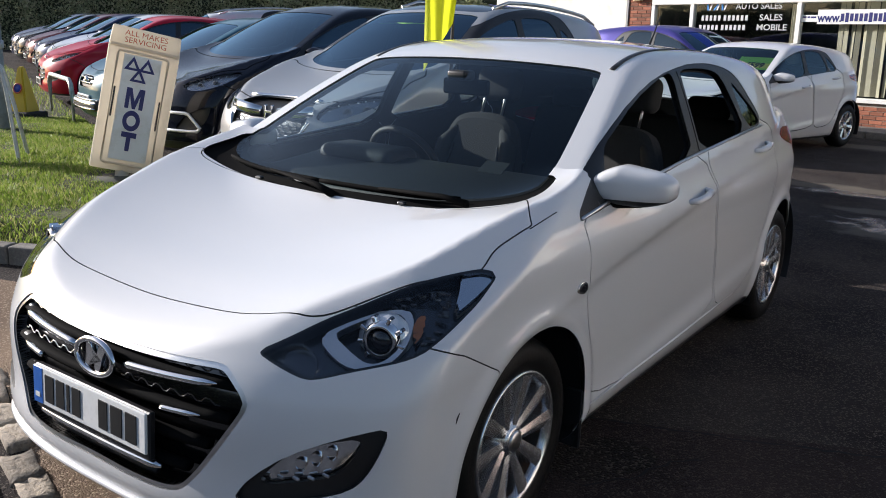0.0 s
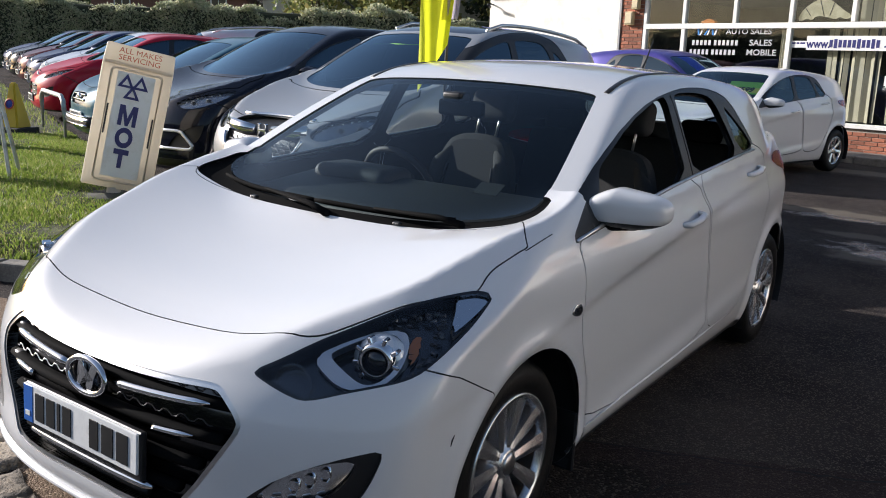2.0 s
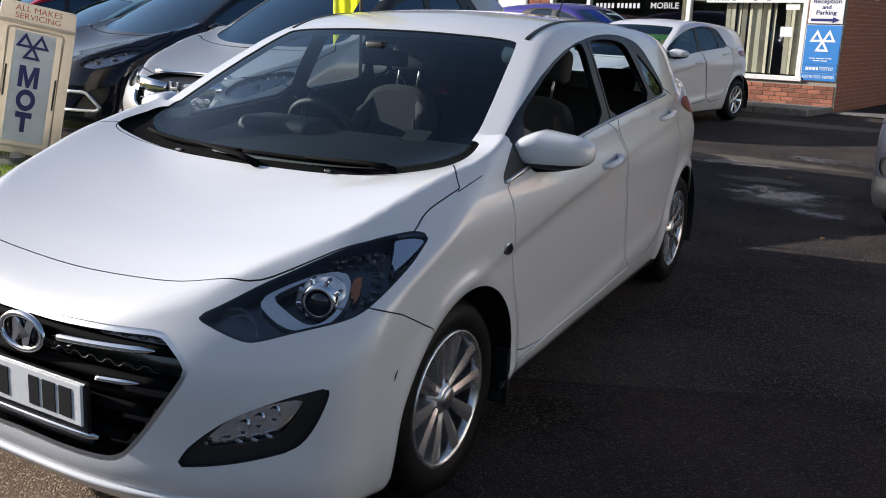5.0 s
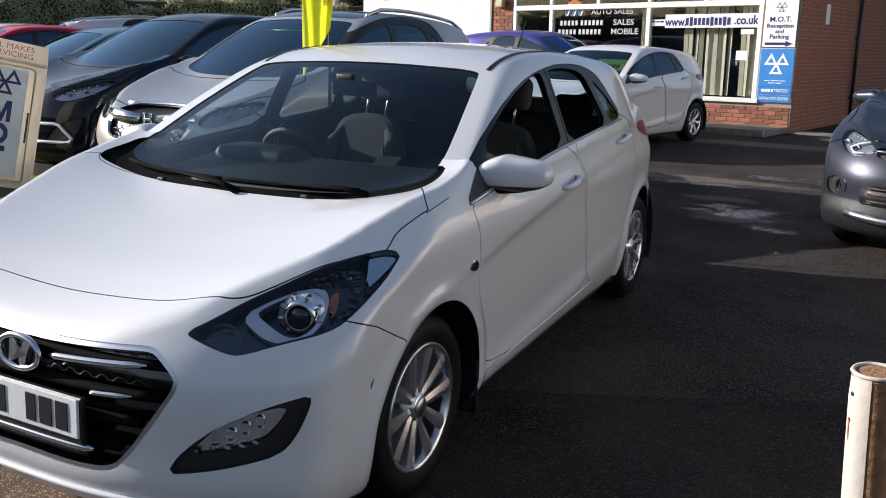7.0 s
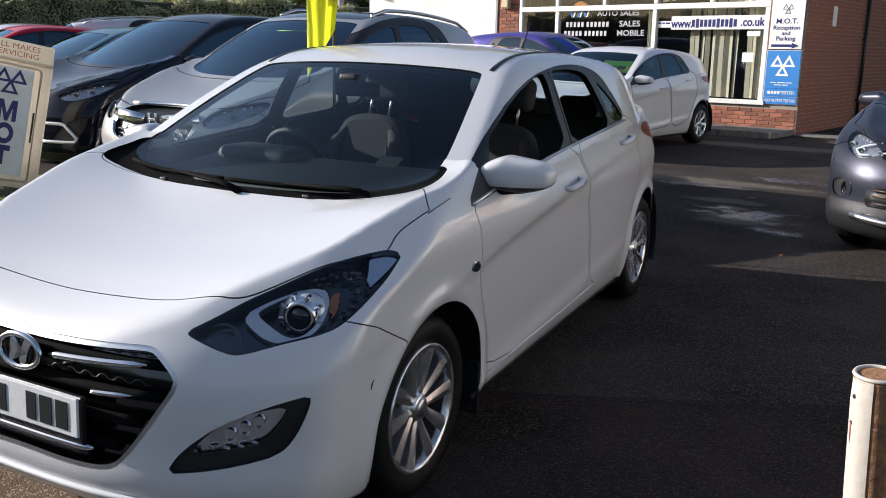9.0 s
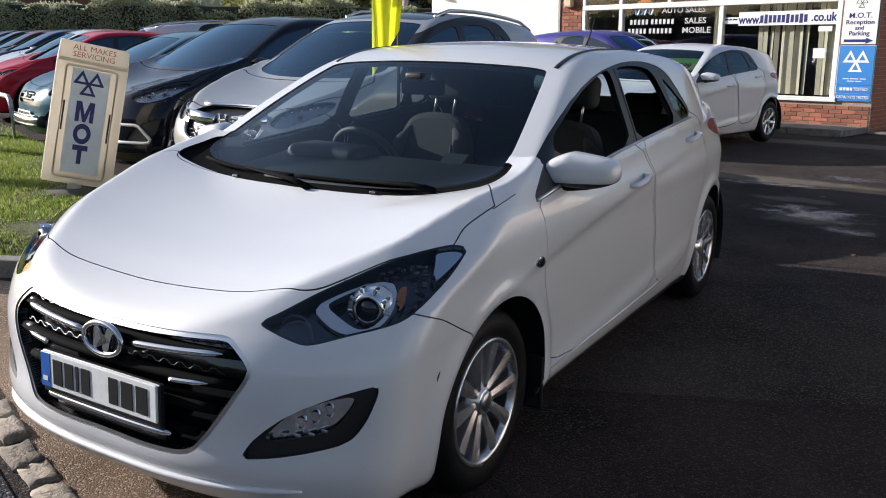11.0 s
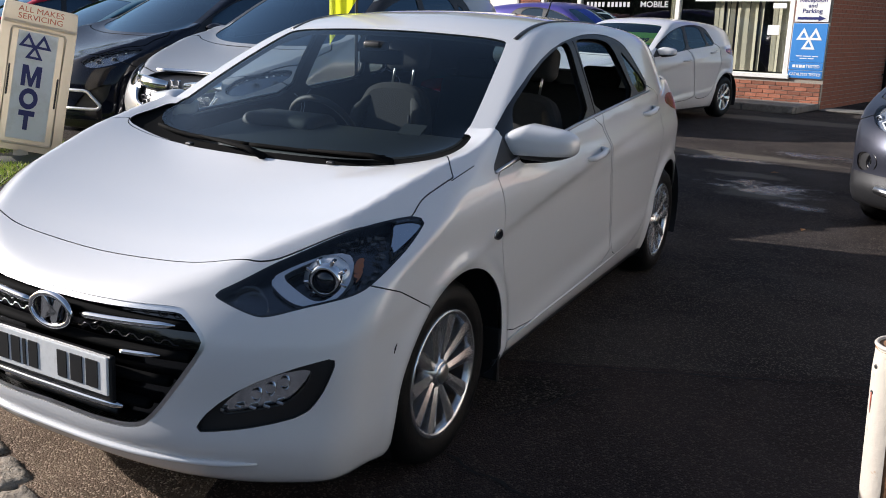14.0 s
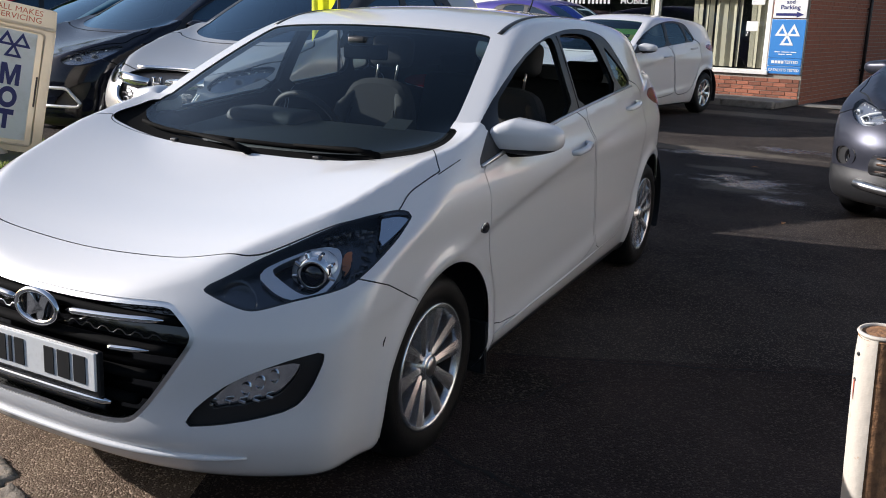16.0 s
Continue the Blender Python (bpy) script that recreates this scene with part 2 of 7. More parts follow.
def walls_of(tris):
    """The open edges of a set of triangles, in order of their faces."""
    e = np.concatenate([tris[:, [0, 1]], tris[:, [1, 2]], tris[:, [2, 0]]])
    key = np.sort(e, axis=1)
    u, idx, cnt = np.unique(key, axis=0, return_index=True, return_counts=True)
    return e[idx[cnt == 1]]


def sheet(name, p, nrm, tris, material, parent, label="", lift=0.0, edge=0.0, flip=False):
    """A piece of a skin as a part of its own, lifted along its normals, its rim turned in by edge."""
    if not len(tris):
        return None
    q, t, used = compact(p, tris)
    nn = nrm[used]
    q = q + nn * lift
    faces = t
    vs, ns = q, nn
    if flip:
        faces = faces[:, ::-1]
        ns = -nn
    if edge:
        rim = walls_of(t)
        ring, inv = np.unique(rim, return_inverse=True)
        inv = inv.reshape(-1, 2)
        base = len(vs)
        vs = np.concatenate([vs, q[ring] - nn[ring] * edge])
        ns = np.concatenate([ns, nn[ring]])
        faces = np.concatenate([faces, np.stack([rim[:, 0], base + inv[:, 1], base + inv[:, 0]], 1), np.stack([rim[:, 0], rim[:, 1], base + inv[:, 1]], 1)])
    me = raw(name, vs, faces, True, ns)
    return put(name, me, material, parent, label)
# ---- smooth profiles and implicit bodies ----
def curve(*pts):
    """A smooth function through the knots (t0, v0), (t1, v1) ..."""
    ts = np.array([p[0] for p in pts], float)
    vs = np.array([p[1] for p in pts], float)
    ms = np.gradient(vs, ts)

    def f(q):
        q = np.asarray(q, float)
        qc = np.clip(q, ts[0], ts[-1])
        i = np.clip(np.searchsorted(ts, qc) - 1, 0, len(ts) - 2)
        h = ts[i + 1] - ts[i]
        s = (qc - ts[i]) / h
        r = ((2 * s**3 - 3 * s**2 + 1) * vs[i] + (s**3 - 2 * s**2 + s) * h * ms[i]
             + (3 * s**2 - 2 * s**3) * vs[i + 1] + (s**3 - s**2) * h * ms[i + 1])
        return r + np.where(q < ts[0], (q - ts[0]) * ms[0], 0) + np.where(q > ts[-1], (q - ts[-1]) * ms[-1], 0)
    return f


def smax(a, b, k):
    h = np.maximum(k - np.abs(a - b), 0) / k
    return np.maximum(a, b) + h * h * k / 4


def smin(a, b, k):
    return -smax(-a, -b, k)


def smooth01(q):
    q = np.clip(q, 0, 1)
    return q * q * (3 - 2 * q)


def bump(d, w):
    return np.exp(-(d / w) ** 2)


def soft(d, k):
    """Zero below d = 0, d above it, with a short bend between."""
    return 0.5 * (d + np.sqrt(d * d + k * k))


def car_body(c):
    """The implicit solid of a car: negative inside. c: its profile curves and sizes."""
    def f(x, y, z):
        ax = np.abs(x)
        # lower body: side, nose, tail, bonnet and shoulder, floor
        side = c["plan"](y) * c["section"](z)
        for (wy, wz, r, amount) in c["flares"]:
            side = side + amount * bump(np.hypot(y - wy, z - wz) - r, 0.035) * (z > -1)
        for (line, amount, above, below) in c["creases"]:
            d = z - line(y)
            side = side + amount * np.where(d > 0, bump(d, above), bump(d, below)) * bump((y - 1.3) / 1.9, 1.0)
        a = ax - side
        nose = c["nose"](z) + c["nose_k"] * ax ** c["nose_n"] - y
        tail = y - (c["tail"](z) - 0.5 * ax ** 3)
        over = soft(ax - c["ridge_x"](y), c["ridge_w"])
        deck = np.where(y < c["cowl"] + 0.3, c["bonnet"](y) - c["crown"] * (ax - over) ** 2 - c["fall"] * over, c["belt"](y) + np.minimum(0.35 * (0.85 - ax), 0.02))
        top = (z - deck) * 0.93
        low = smax(smax(a, nose * 0.8, c["k_corner"]), tail * 0.8, 0.2)
        low = smax(low, top, c["k_top"])
        low = smax(low, c["floor"] - z, 0.06)
        # greenhouse
        hz = z - c["belt"](y)
        hp = np.maximum(hz, 0)
        cab = ax - (c["plan"](y) * c["cab_w"] - c["tumble"] * hp - 0.16 * hp**2 - 0.26 * np.maximum(y - 2.25, 0) ** 2)
        roof = z - (c["roof"](y) - 0.105 * ax**2)
        cz = (z - c["screen_z"])
        screen = (c["cowl"] + cz * c["screen_slope"] + c["screen_bow"] * ax**2 - y) * c["screen_n"]
        back = (y - (c["back"](z) - 0.22 * ax**2)) * 0.85
        g = smax(smax(cab, screen, 0.05), roof, 0.09)
        g = smax(g, back, 0.10)
        g = smax(g, c["belt"](y) - 0.25 - z, 0.02)
        return smin(low, g, 0.035)
    return f


def gradient(f, p, h=0.002):
    g = np.empty_like(p)
    for i in range(3):
        d = np.zeros(3)
        d[i] = h
        q, r = p + d, p - d
        g[:, i] = (f(q[:, 0], q[:, 1], q[:, 2]) - f(r[:, 0], r[:, 1], r[:, 2])) / (2 * h)
    return g


def settle(f, p, steps=4):
    for _ in range(steps):
        g = gradient(f, p)
        v = f(p[:, 0], p[:, 1], p[:, 2])
        step = (v / np.maximum((g * g).sum(1), 0.05))[:, None] * g
        p = p - np.clip(step, -0.03, 0.03)
    return p


def skin(f, lo, hi, h):
    """Vertices and triangles of the surface f = 0 inside a box, on a grid of step h."""
    ax = [np.arange(round((b - a) / h) + 1) * h + a for a, b in zip(lo, hi)]
    w = f(ax[0][:, None, None], ax[1][None, :, None], ax[2][None, None, :])
    w = np.broadcast_to(w, tuple(len(a) for a in ax))
    s = w < 0
    n = [len(a) - 1 for a in ax]
    total, count = np.zeros((*n, 3)), np.zeros(n)
    corner = np.stack(np.meshgrid(*[a[:-1] for a in ax], indexing="ij"), -1)
    for axis in range(3):
        for o1 in (0, 1):
            for o2 in (0, 1):
                lo_i, hi_i = [0, 0, 0], [0, 0, 0]
                others = [i for i in range(3) if i != axis]
                lo_i[others[0]] = hi_i[others[0]] = o1
                lo_i[others[1]] = hi_i[others[1]] = o2
                hi_i[axis] = 1
                A = w[tuple(slice(q, q + m) for q, m in zip(lo_i, n))]
                B = w[tuple(slice(q, q + m) for q, m in zip(hi_i, n))]
                cross = (A < 0) != (B < 0)
                t = np.where(cross, A / np.where(cross, A - B, 1), 0)
                off = np.zeros((*n, 3))
                off[..., others[0]] = o1 * h
                off[..., others[1]] = o2 * h
                off[..., axis] = t * h
                total += np.where(cross[..., None], off, 0)
                count += cross
    used = count > 0
    ids = np.full(n, -1)
    ids[used] = np.arange(used.sum())
    p = corner[used] + total[used] / count[used][:, None]
    quads = []
    for axis in range(3):
        o = [i for i in range(3) if i != axis]
        sl = [slice(None)] * 3
        sl[axis] = slice(0, n[axis])
        for i in o:
            sl[i] = slice(1, n[i])
        A = s[tuple(sl)]
        sl2 = list(sl)
        sl2[axis] = slice(1, n[axis] + 1)
        B = s[tuple(sl2)]
        e = np.argwhere(A != B)
        inside = A[tuple(e.T)]
        base = e.copy()

        def cell(d1, d2):
            q = base.copy()
            q[:, o[0]] += d1
            q[:, o[1]] += d2
            return ids[tuple(q.T)]
        quad = np.stack([cell(0, 0), cell(1, 0), cell(1, 1), cell(0, 1)], 1)
        flip = inside if axis != 1 else ~inside
        quad[~flip] = quad[~flip][:, ::-1]
        quads.append(quad)
    q = np.concatenate(quads)
    p = settle(f, p)
    return p, np.concatenate([q[:, [0, 1, 2]], q[:, [0, 2, 3]]])


def cut(p, tris, value):
    """Splits the triangles along value = 0. Returns the vertices, the triangles inside (negative) and outside."""
    s = value < 0
    k = s[tris].sum(1)
    inside, outside, mixed = tris[k == 3], tris[k == 0], tris[(k > 0) & (k < 3)]
    if not len(mixed):
        return p, inside, outside
    ks = s[mixed].sum(1)
    lone_in = ks == 1
    lone = np.argmax(s[mixed] == lone_in[:, None], axis=1)
    r = np.arange(len(mixed))
    a, b, c = (mixed[r, (lone + i) % 3] for i in range(3))

    e = np.concatenate([np.stack([a, b], 1), np.stack([a, c], 1)])
    e.sort(axis=1)
    u, inv = np.unique(e, axis=0, return_inverse=True)
    inv = inv.reshape(-1)
    va, vb = value[u[:, 0]], value[u[:, 1]]
    t = np.clip(va / (va - vb), 0.001, 0.999)[:, None]
    fresh = p[u[:, 0]] * (1 - t) + p[u[:, 1]] * t
    ab, ac = len(p) + inv[:len(mixed)], len(p) + inv[len(mixed):]
    one = np.stack([a, ab, ac], 1)
    two = np.concatenate([np.stack([ab, b, c], 1), np.stack([ab, c, ac], 1)])
    twice = np.concatenate([lone_in, lone_in])
    p = np.concatenate([p, fresh])
    return p, np.concatenate([inside, one[lone_in], two[~twice]]), np.concatenate([outside, one[~lone_in], two[twice]])


def rounded(poly, times=2, closed=True):
    q = np.array(poly, float)
    for _ in range(times):
        nxt = np.roll(q, -1, axis=0)
        a, b = q * 0.75 + nxt * 0.25, q * 0.25 + nxt * 0.75
        if closed:
            q = np.stack([a, b], 1).reshape(-1, 2)
        else:
            q = np.concatenate([q[:1], np.stack([a, b], 1)[:-1].reshape(-1, 2), q[-1:]])
    return q


def from_edge(poly, u, v, closed=True):
    """Signed distance of the points (u, v) from a polygon: negative inside; unsigned from an open line."""
    best = np.full(u.shape, 1e9)
    odd = np.zeros(u.shape, bool)
    m = len(poly)
    for i in range(m if closed else m - 1):
        (x0, y0), (x1, y1) = poly[i], poly[(i + 1) % m]
        dx, dy = x1 - x0, y1 - y0
        t = np.clip(((u - x0) * dx + (v - y0) * dy) / (dx * dx + dy * dy + 1e-12), 0, 1)
        best = np.minimum(best, (u - x0 - t * dx) ** 2 + (v - y0 - t * dy) ** 2)
        if closed:
            cond = (y0 > v) != (y1 > v)
            with np.errstate(divide="ignore", invalid="ignore"):
                odd ^= cond & (u < (x1 - x0) * (v - y0) / (y1 - y0 + 1e-15) + x0)
    best = np.sqrt(best)
    return np.where(odd, -best, best) if closed else best


# ---- wheels ----
def make_wheel(spokes=5, radius=0.315, rim=0.215, width=0.195, twin=True, side=1.0):
    """Parts of a wheel, its axle along x, its outer face towards +x: (name, mesh, material, label)."""
    h = width / 2
    tyre = lathe([(rim - 0.01, -h + 0.01), (rim + 0.025, -h), (radius - 0.035, -h - 0.004), (radius - 0.008, -h + 0.018), (radius, -h + 0.045), (radius + 0.001, 0),
                  (radius, h - 0.045), (radius - 0.008, h - 0.018), (radius - 0.03, h + 0.006), (rim + 0.045, h + 0.012), (rim + 0.012, h + 0.004), (rim - 0.01, h - 0.012)], 64)
    barrel = lathe([(rim - 0.016, h - 0.016), (rim - 0.02, h - 0.05), (rim - 0.03, -h + 0.03), (rim - 0.005, -h + 0.01)], 64)
    lip = lathe([(rim + 0.006, h - 0.004), (rim + 0.005, h + 0.005), (rim - 0.006, h + 0.004), (rim - 0.016, h - 0.010), (rim - 0.018, h - 0.022)], 64)
    hub = lathe([(0.0, h - 0.004), (0.036, h - 0.004), (0.044, h - 0.008), (0.048, h - 0.016), (0.062, h - 0.022), (0.072, h - 0.035), (0.075, h - 0.07)], 32)
    cap = lathe([(0.0, h + 0.004), (0.028, h + 0.003), (0.034, h - 0.002), (0.036, h - 0.012)], 28)
    disc = lathe([(0.05, h - 0.075), (0.14, h - 0.075), (0.14, h - 0.1), (0.05, h - 0.1)], 40)
    hole = lathe([(0.0, -h + 0.05), (rim - 0.02, -h + 0.05), (rim - 0.02, -h + 0.045)], 40)
    # one spoke (a pair of blades for twin wheels), then its turns
    vs, fs = [], []
    blades = ((-0.15, -0.20), (0.15, 0.20)) if twin else ((0.0, 0.0),)
    for i in range(spokes):
        t0 = 2 * math.pi * i / spokes + math.pi / 2
        for a_in, a_out in blades:
            b = len(vs)
            rows = 7
            for k in range(rows):
                f = k / (rows - 1)
                r = 0.045 + f * (rim - 0.057)
                ang = t0 + math.copysign(math.asin(min(0.9, (0.018 + 0.039 * f) / r)), a_out) * (a_out != 0)
                wdt = (0.0150 + 0.0125 * f) if twin else (0.024 + 0.014 * f)
                top = h - 0.016 + 0.016 * f
                for s, d in ((-1.15, -0.045), (-1.0, -0.003), (0, 0.003), (1.0, -0.003), (1.15, -0.045)):
                    c, sn = math.cos(ang), math.sin(ang)
                    vs.append((top + d, r * c - s * wdt * sn, r * sn + s * wdt * c))
            for k in range(rows - 1):
                for j in range(4):
                    fs.append((b + k * 5 + j, b + k * 5 + j + 1, b + (k + 1) * 5 + j + 1, b + (k + 1) * 5 + j))
    spoke = raw("spokes", vs, fs, False)
    nut = []
    for i in range(5):
        a = 2 * math.pi * i / 5
        nut.append(((h - 0.02), 0.05 * math.cos(a), 0.05 * math.sin(a)))
    return tyre, barrel, lip, spoke, hub, cap, disc, hole, nut


def add_wheel(parent, name, at, side, data, alloy):
    tyre, barrel, lip, spoke, hub, cap, disc, hole, nut = data
    w = new(name)
    w.parent = parent
    w.matrix_local = Matrix.Translation(at) @ (Matrix.Identity(4) if side > 0 else pose(0, 0, 0, 0, 0, 180))
    put("tyre", tyre, RUBBER, w)
    put("barrel", barrel, DISC, w)
    put("rim", lip, alloy, w)
    put("spokes", spoke, alloy, w)
    put("hub", hub, alloy, w)
    put("centre_cap", cap, SATIN, w)
    put("brake_disc", disc, DISC, w)
    put("wheel_well_shade", hole, BLACK_TRIM, w)
    nm = raw("nut", [(0.006 * c, 0.008 * math.cos(k * 1.0472), 0.008 * math.sin(k * 1.0472)) for c in (0, 1) for k in range(6)],
             [tuple(range(6, 12))] + [(k, (k + 1) % 6, (k + 1) % 6 + 6, k + 6) for k in range(6)])
    for x, y, z in nut:
        put("wheel_nut", nm, DISC, w, m=Matrix.Translation((x, y, z)))
    return w


# ---- cars ----
def pillow(sx, sy, sz, r, at, tilt=0.0):
    me = block(sx, sy, sz, r, 4, (0, 0, 0), True)
    me.transform(Matrix.Translation(at) @ pose(0, 0, 0, tilt, 0, 0))
    return me


def seats_and_dash(car, c, wide=True):
    """Front seats, rear bench, dashboard and steering wheel (on the right side) inside a cabin."""
    for sx in (-0.37, 0.37):
        seat = new("front_seat")
        seat.parent = car
        put("cushion", pillow(0.50, 0.52, 0.16, 0.06, (sx, 1.22, 0.42), 6), CLOTH, seat)
        back_line = rounded([(-0.24, 0.0), (0.24, 0.0), (0.245, 0.28), (0.20, 0.46), (0.13, 0.54), (-0.13, 0.54), (-0.20, 0.46), (-0.245, 0.28)], 2)
        put("seat_back", moved(prism(back_line.tolist(), 0.12, 0.035), Matrix.Translation((sx, 1.42, 0.53)) @ pose(0, 0, 0, -17) @ Matrix.Diagonal((1, 1, 1.12, 1))), CLOTH, seat)
        for s in (-1, 1):
            put("side_bolster", tube([(sx + s * 0.20, 1.42, 0.54), (sx + s * 0.215, 1.49, 0.76), (sx + s * 0.185, 1.555, 0.94), (sx + s * 0.13, 1.59, 1.02)], [0.03, 0.05, 0.045, 0.02], 10), CLOTH, seat)
            put("seat_seam", tube([(sx + s * 0.145, 1.43, 0.56), (sx + s * 0.155, 1.487, 0.76), (sx + s * 0.13, 1.545, 0.94)], 0.006, 6), LINING, seat)
        put("headrest", pillow(0.25, 0.10, 0.17, 0.045, (sx, 1.73, 1.15), -14), CLOTH, seat)
        for s in (-0.06, 0.06):
            put("headrest_post", tube([(sx + s, 1.68, 1.08), (sx + s, 1.73, 1.22)], 0.007, 8), SATIN, seat)
    bench = new("rear_bench")
    bench.parent = car
    put("cushion", pillow(1.25, 0.50, 0.16, 0.05, (0, 2.15, 0.42)), CLOTH, bench)
    put("seat_back", pillow(1.25, 0.13, 0.55, 0.05, (0, 2.45, 0.55), -20), CLOTH, bench)
    for s in (-0.42, 0.0, 0.42):
        put("headrest", pillow(0.24, 0.09, 0.13, 0.04, (s, 2.63, 1.06), -14), CLOTH, bench)
    dash = new("dashboard")
    dash.parent = car
    put("dash_top", pillow(1.36, 0.52, 0.20, 0.08, (0, 0.58, 0.76), 6), DASH, dash)
    put("instrument_hood", pillow(0.40, 0.22, 0.10, 0.045, (-0.37, 0.72, 0.915)), DASH, dash)
    put("centre_console", pillow(0.26, 0.22, 0.42, 0.05, (0, 0.80, 0.42)), DASH, dash)
    wheel = new("steering_wheel")
    wheel.parent = car
    wheel.matrix_local = pose(-0.37, 0.98, 0.90, -64, 0, 0)
    put("wheel_rim", tube([(0.185 * math.cos(a), 0.185 * math.sin(a), 0) for a in np.linspace(0, 2 * math.pi, 40, endpoint=False)], 0.016, 8, True), DASH, wheel)
    put("airbag_cover", pillow(0.16, 0.13, 0.05, 0.02, (0, 0, -0.02)), DASH, wheel)
    put("wheel_spoke", block(0.34, 0.035, 0.02, 0.006, 1, (0, 0, -0.01)), DASH, wheel)
    put("cabin_floor", block(1.4, 2.6, 0.04, 0.01, 1, (0, 1.6, 0.24)), LINING, car)


def mirror_shell(sign):
    """A door mirror housing as a rounded shell, at its own origin (the door)."""
    def f(x, y, z):
        u = (x * sign - 0.125) / 0.135
        inner = np.maximum(-u - 0.25, 0)
        top = 0.150 - 0.020 * (u + 0.25) - 0.075 * inner**1.2
        low = 0.018 + 0.030 * np.maximum(u - 0.3, 0) + 0.022 * inner
        v = (z - (top + low) / 2) / np.maximum((top - low) / 2, 0.02)
        w = (y - 0.03 - 0.030 * u) / (0.080 - 0.018 * u)
        return ((np.abs(u) ** 5.0 + np.abs(v) ** 2.9 + np.abs(w) ** 2.6) - 1) * 0.05
    return f


MIRRORS = {}


def build_car(root, c, paint_mat, step=0.03, detail=False, alloy=None, glass_side=None, wheel_spokes=5, twin=True, trim_low=0.0):
    alloy = alloy or ALLOY
    f = car_body(c)
    y0, y1 = float(c["nose"](0.5)) - 0.08, float(c["tail"](0.5)) + 0.08
    wmax = 0.98
    n = round(2 * wmax / step)
    p, t = skin(f, (-n / 2 * step, y0, 0.06), (n / 2 * step, y1, c["height"] + 0.06), step)
    t_body = t
    wheels = ((0.0, c["wheel_r"]), (c["wheelbase"], c["wheel_r"]))

    def split(tris, fn):
        nonlocal p
        x, y, z = p[:, 0], p[:, 1], p[:, 2]
        p, a, b = cut(p, tris, fn(np.abs(x), y, z))
        return a, b

    for wy, wz in wheels:
        _, t_body = split(t_body, lambda x, y, z: np.maximum(np.hypot(y - wy, z - wz) - c["arch_r"], 0.5 - x))
    under, t_body = split(t_body, lambda x, y, z: z - (c["floor"] + 0.035 + c.get("sill_up", 0.0) * smooth01((y - 0.25) / 0.2) * smooth01((2.4 - y) / 0.2)))
    low_trim = t_body[:0]
    if trim_low:
        low_trim, t_body = split(t_body, lambda x, y, z: np.minimum(z - (c["floor"] + trim_low), np.minimum(np.hypot(y, z - c["wheel_r"]), np.hypot(y - c["wheelbase"], z - c["wheel_r"])) - c["arch_r"] - 0.045))

    def top_of(poly, low):
        q = rounded(poly)
        return lambda x, y, z: np.maximum(from_edge(q, x, y), low - z)

    def side_of(poly, times=2):
        q = rounded(poly, times)
        return lambda x, y, z: np.maximum(from_edge(q, y, z), 0.35 - x)

    def front_of(poly, times=2, lim=0.3):
        q = rounded(poly, times)
        return lambda x, y, z: np.maximum(from_edge(q, x, z), y - lim)

    def nose_of(poly, times=2):
        q = rounded(poly, times)
        return lambda x, y, z: np.maximum(from_edge(q, x + y, z), y - 0.25)

    screen, t_body = split(t_body, top_of(c["screen_poly"], c["screen_z"] - 0.06))
    q_back = rounded(c["back_poly"])
    rear_glass, t_body = split(t_body, lambda x, y, z: np.maximum(from_edge(q_back, x, z), 2.4 - y))
    frame_t, t_body = split(t_body, side_of(c["dlo"], 1))
    panes = []
    for poly in c["panes"]:
        pane, frame_t = split(frame_t, side_of(poly, 1))
        panes.append(pane)
    lamp, t_body = split(t_body, nose_of(c["lamp"], 1))
    grille, t_body = split(t_body, front_of(c["grille"], 2))
    fog, t_body = split(t_body, nose_of(c["fog"], 1))
    tail_l, t_body = split(t_body, lambda x, y, z: np.maximum(from_edge(rounded(c["tail_lamp"]), y, z), 0.4 - x))
    if "roof_poly" in c:
        roof_t, t_body = split(t_body, top_of(c["roof_poly"], c["height"] - 0.3))
    cowl_t = t_body[:0]
    if "cowl_poly" in c:
        cowl_t, t_body = split(t_body, top_of(c["cowl_poly"], 0.8))
    gap = 0.0020 if detail else 0.005
    seams, panels = [], []
    for name, fn in (("bonnet", top_of(c["bonnet_poly"], 0.62)), *[("door", side_of(d, 2)) for d in c["doors"]], ("front_bumper", lambda x, y, z: from_edge(np.array(c["bumper_poly"]), y, z))):
        near, t_body = split(t_body, lambda x, y, z: fn(x, y, z) - gap)
        inner, line = split(near, lambda x, y, z: fn(x, y, z) + gap)
        panels.append((name, inner))
        seams.append(line)
    extra = {}
    if detail:
        lamp_in, lamp = split(lamp, lambda x, y, z: nose_of(c["lamp"], 1)(x, y, z) + 0.005)
        extra["sweep"], extra["lamp_dark"] = split(lamp_in, nose_of(c["sweep"]))
        hole_in, extra["sweep"] = split(extra["sweep"], nose_of(c["sweep_in"]))
        extra["bowl"] = hole_in
        extra["side_refl"], extra["lamp_dark"] = split(extra["lamp_dark"], nose_of(c["side_refl"], 1))
        extra["amber"], extra["lamp_dark"] = split(extra["lamp_dark"], nose_of(c["amber"], 1))
        fog_lens, fog = split(fog, nose_of(c["fog_lens"], 1))
        surround, grille = split(grille, lambda x, y, z: -(front_of(c["grille"], 2)(x, y, z) + 0.013))
    nrm = gradient(f, p)
    nrm /= np.linalg.norm(nrm, axis=1)[:, None] + 1e-9

    def halves(tris):
        cx = p[tris].mean(1)[:, 0]
        return tris[cx > 0], tris[cx <= 0]

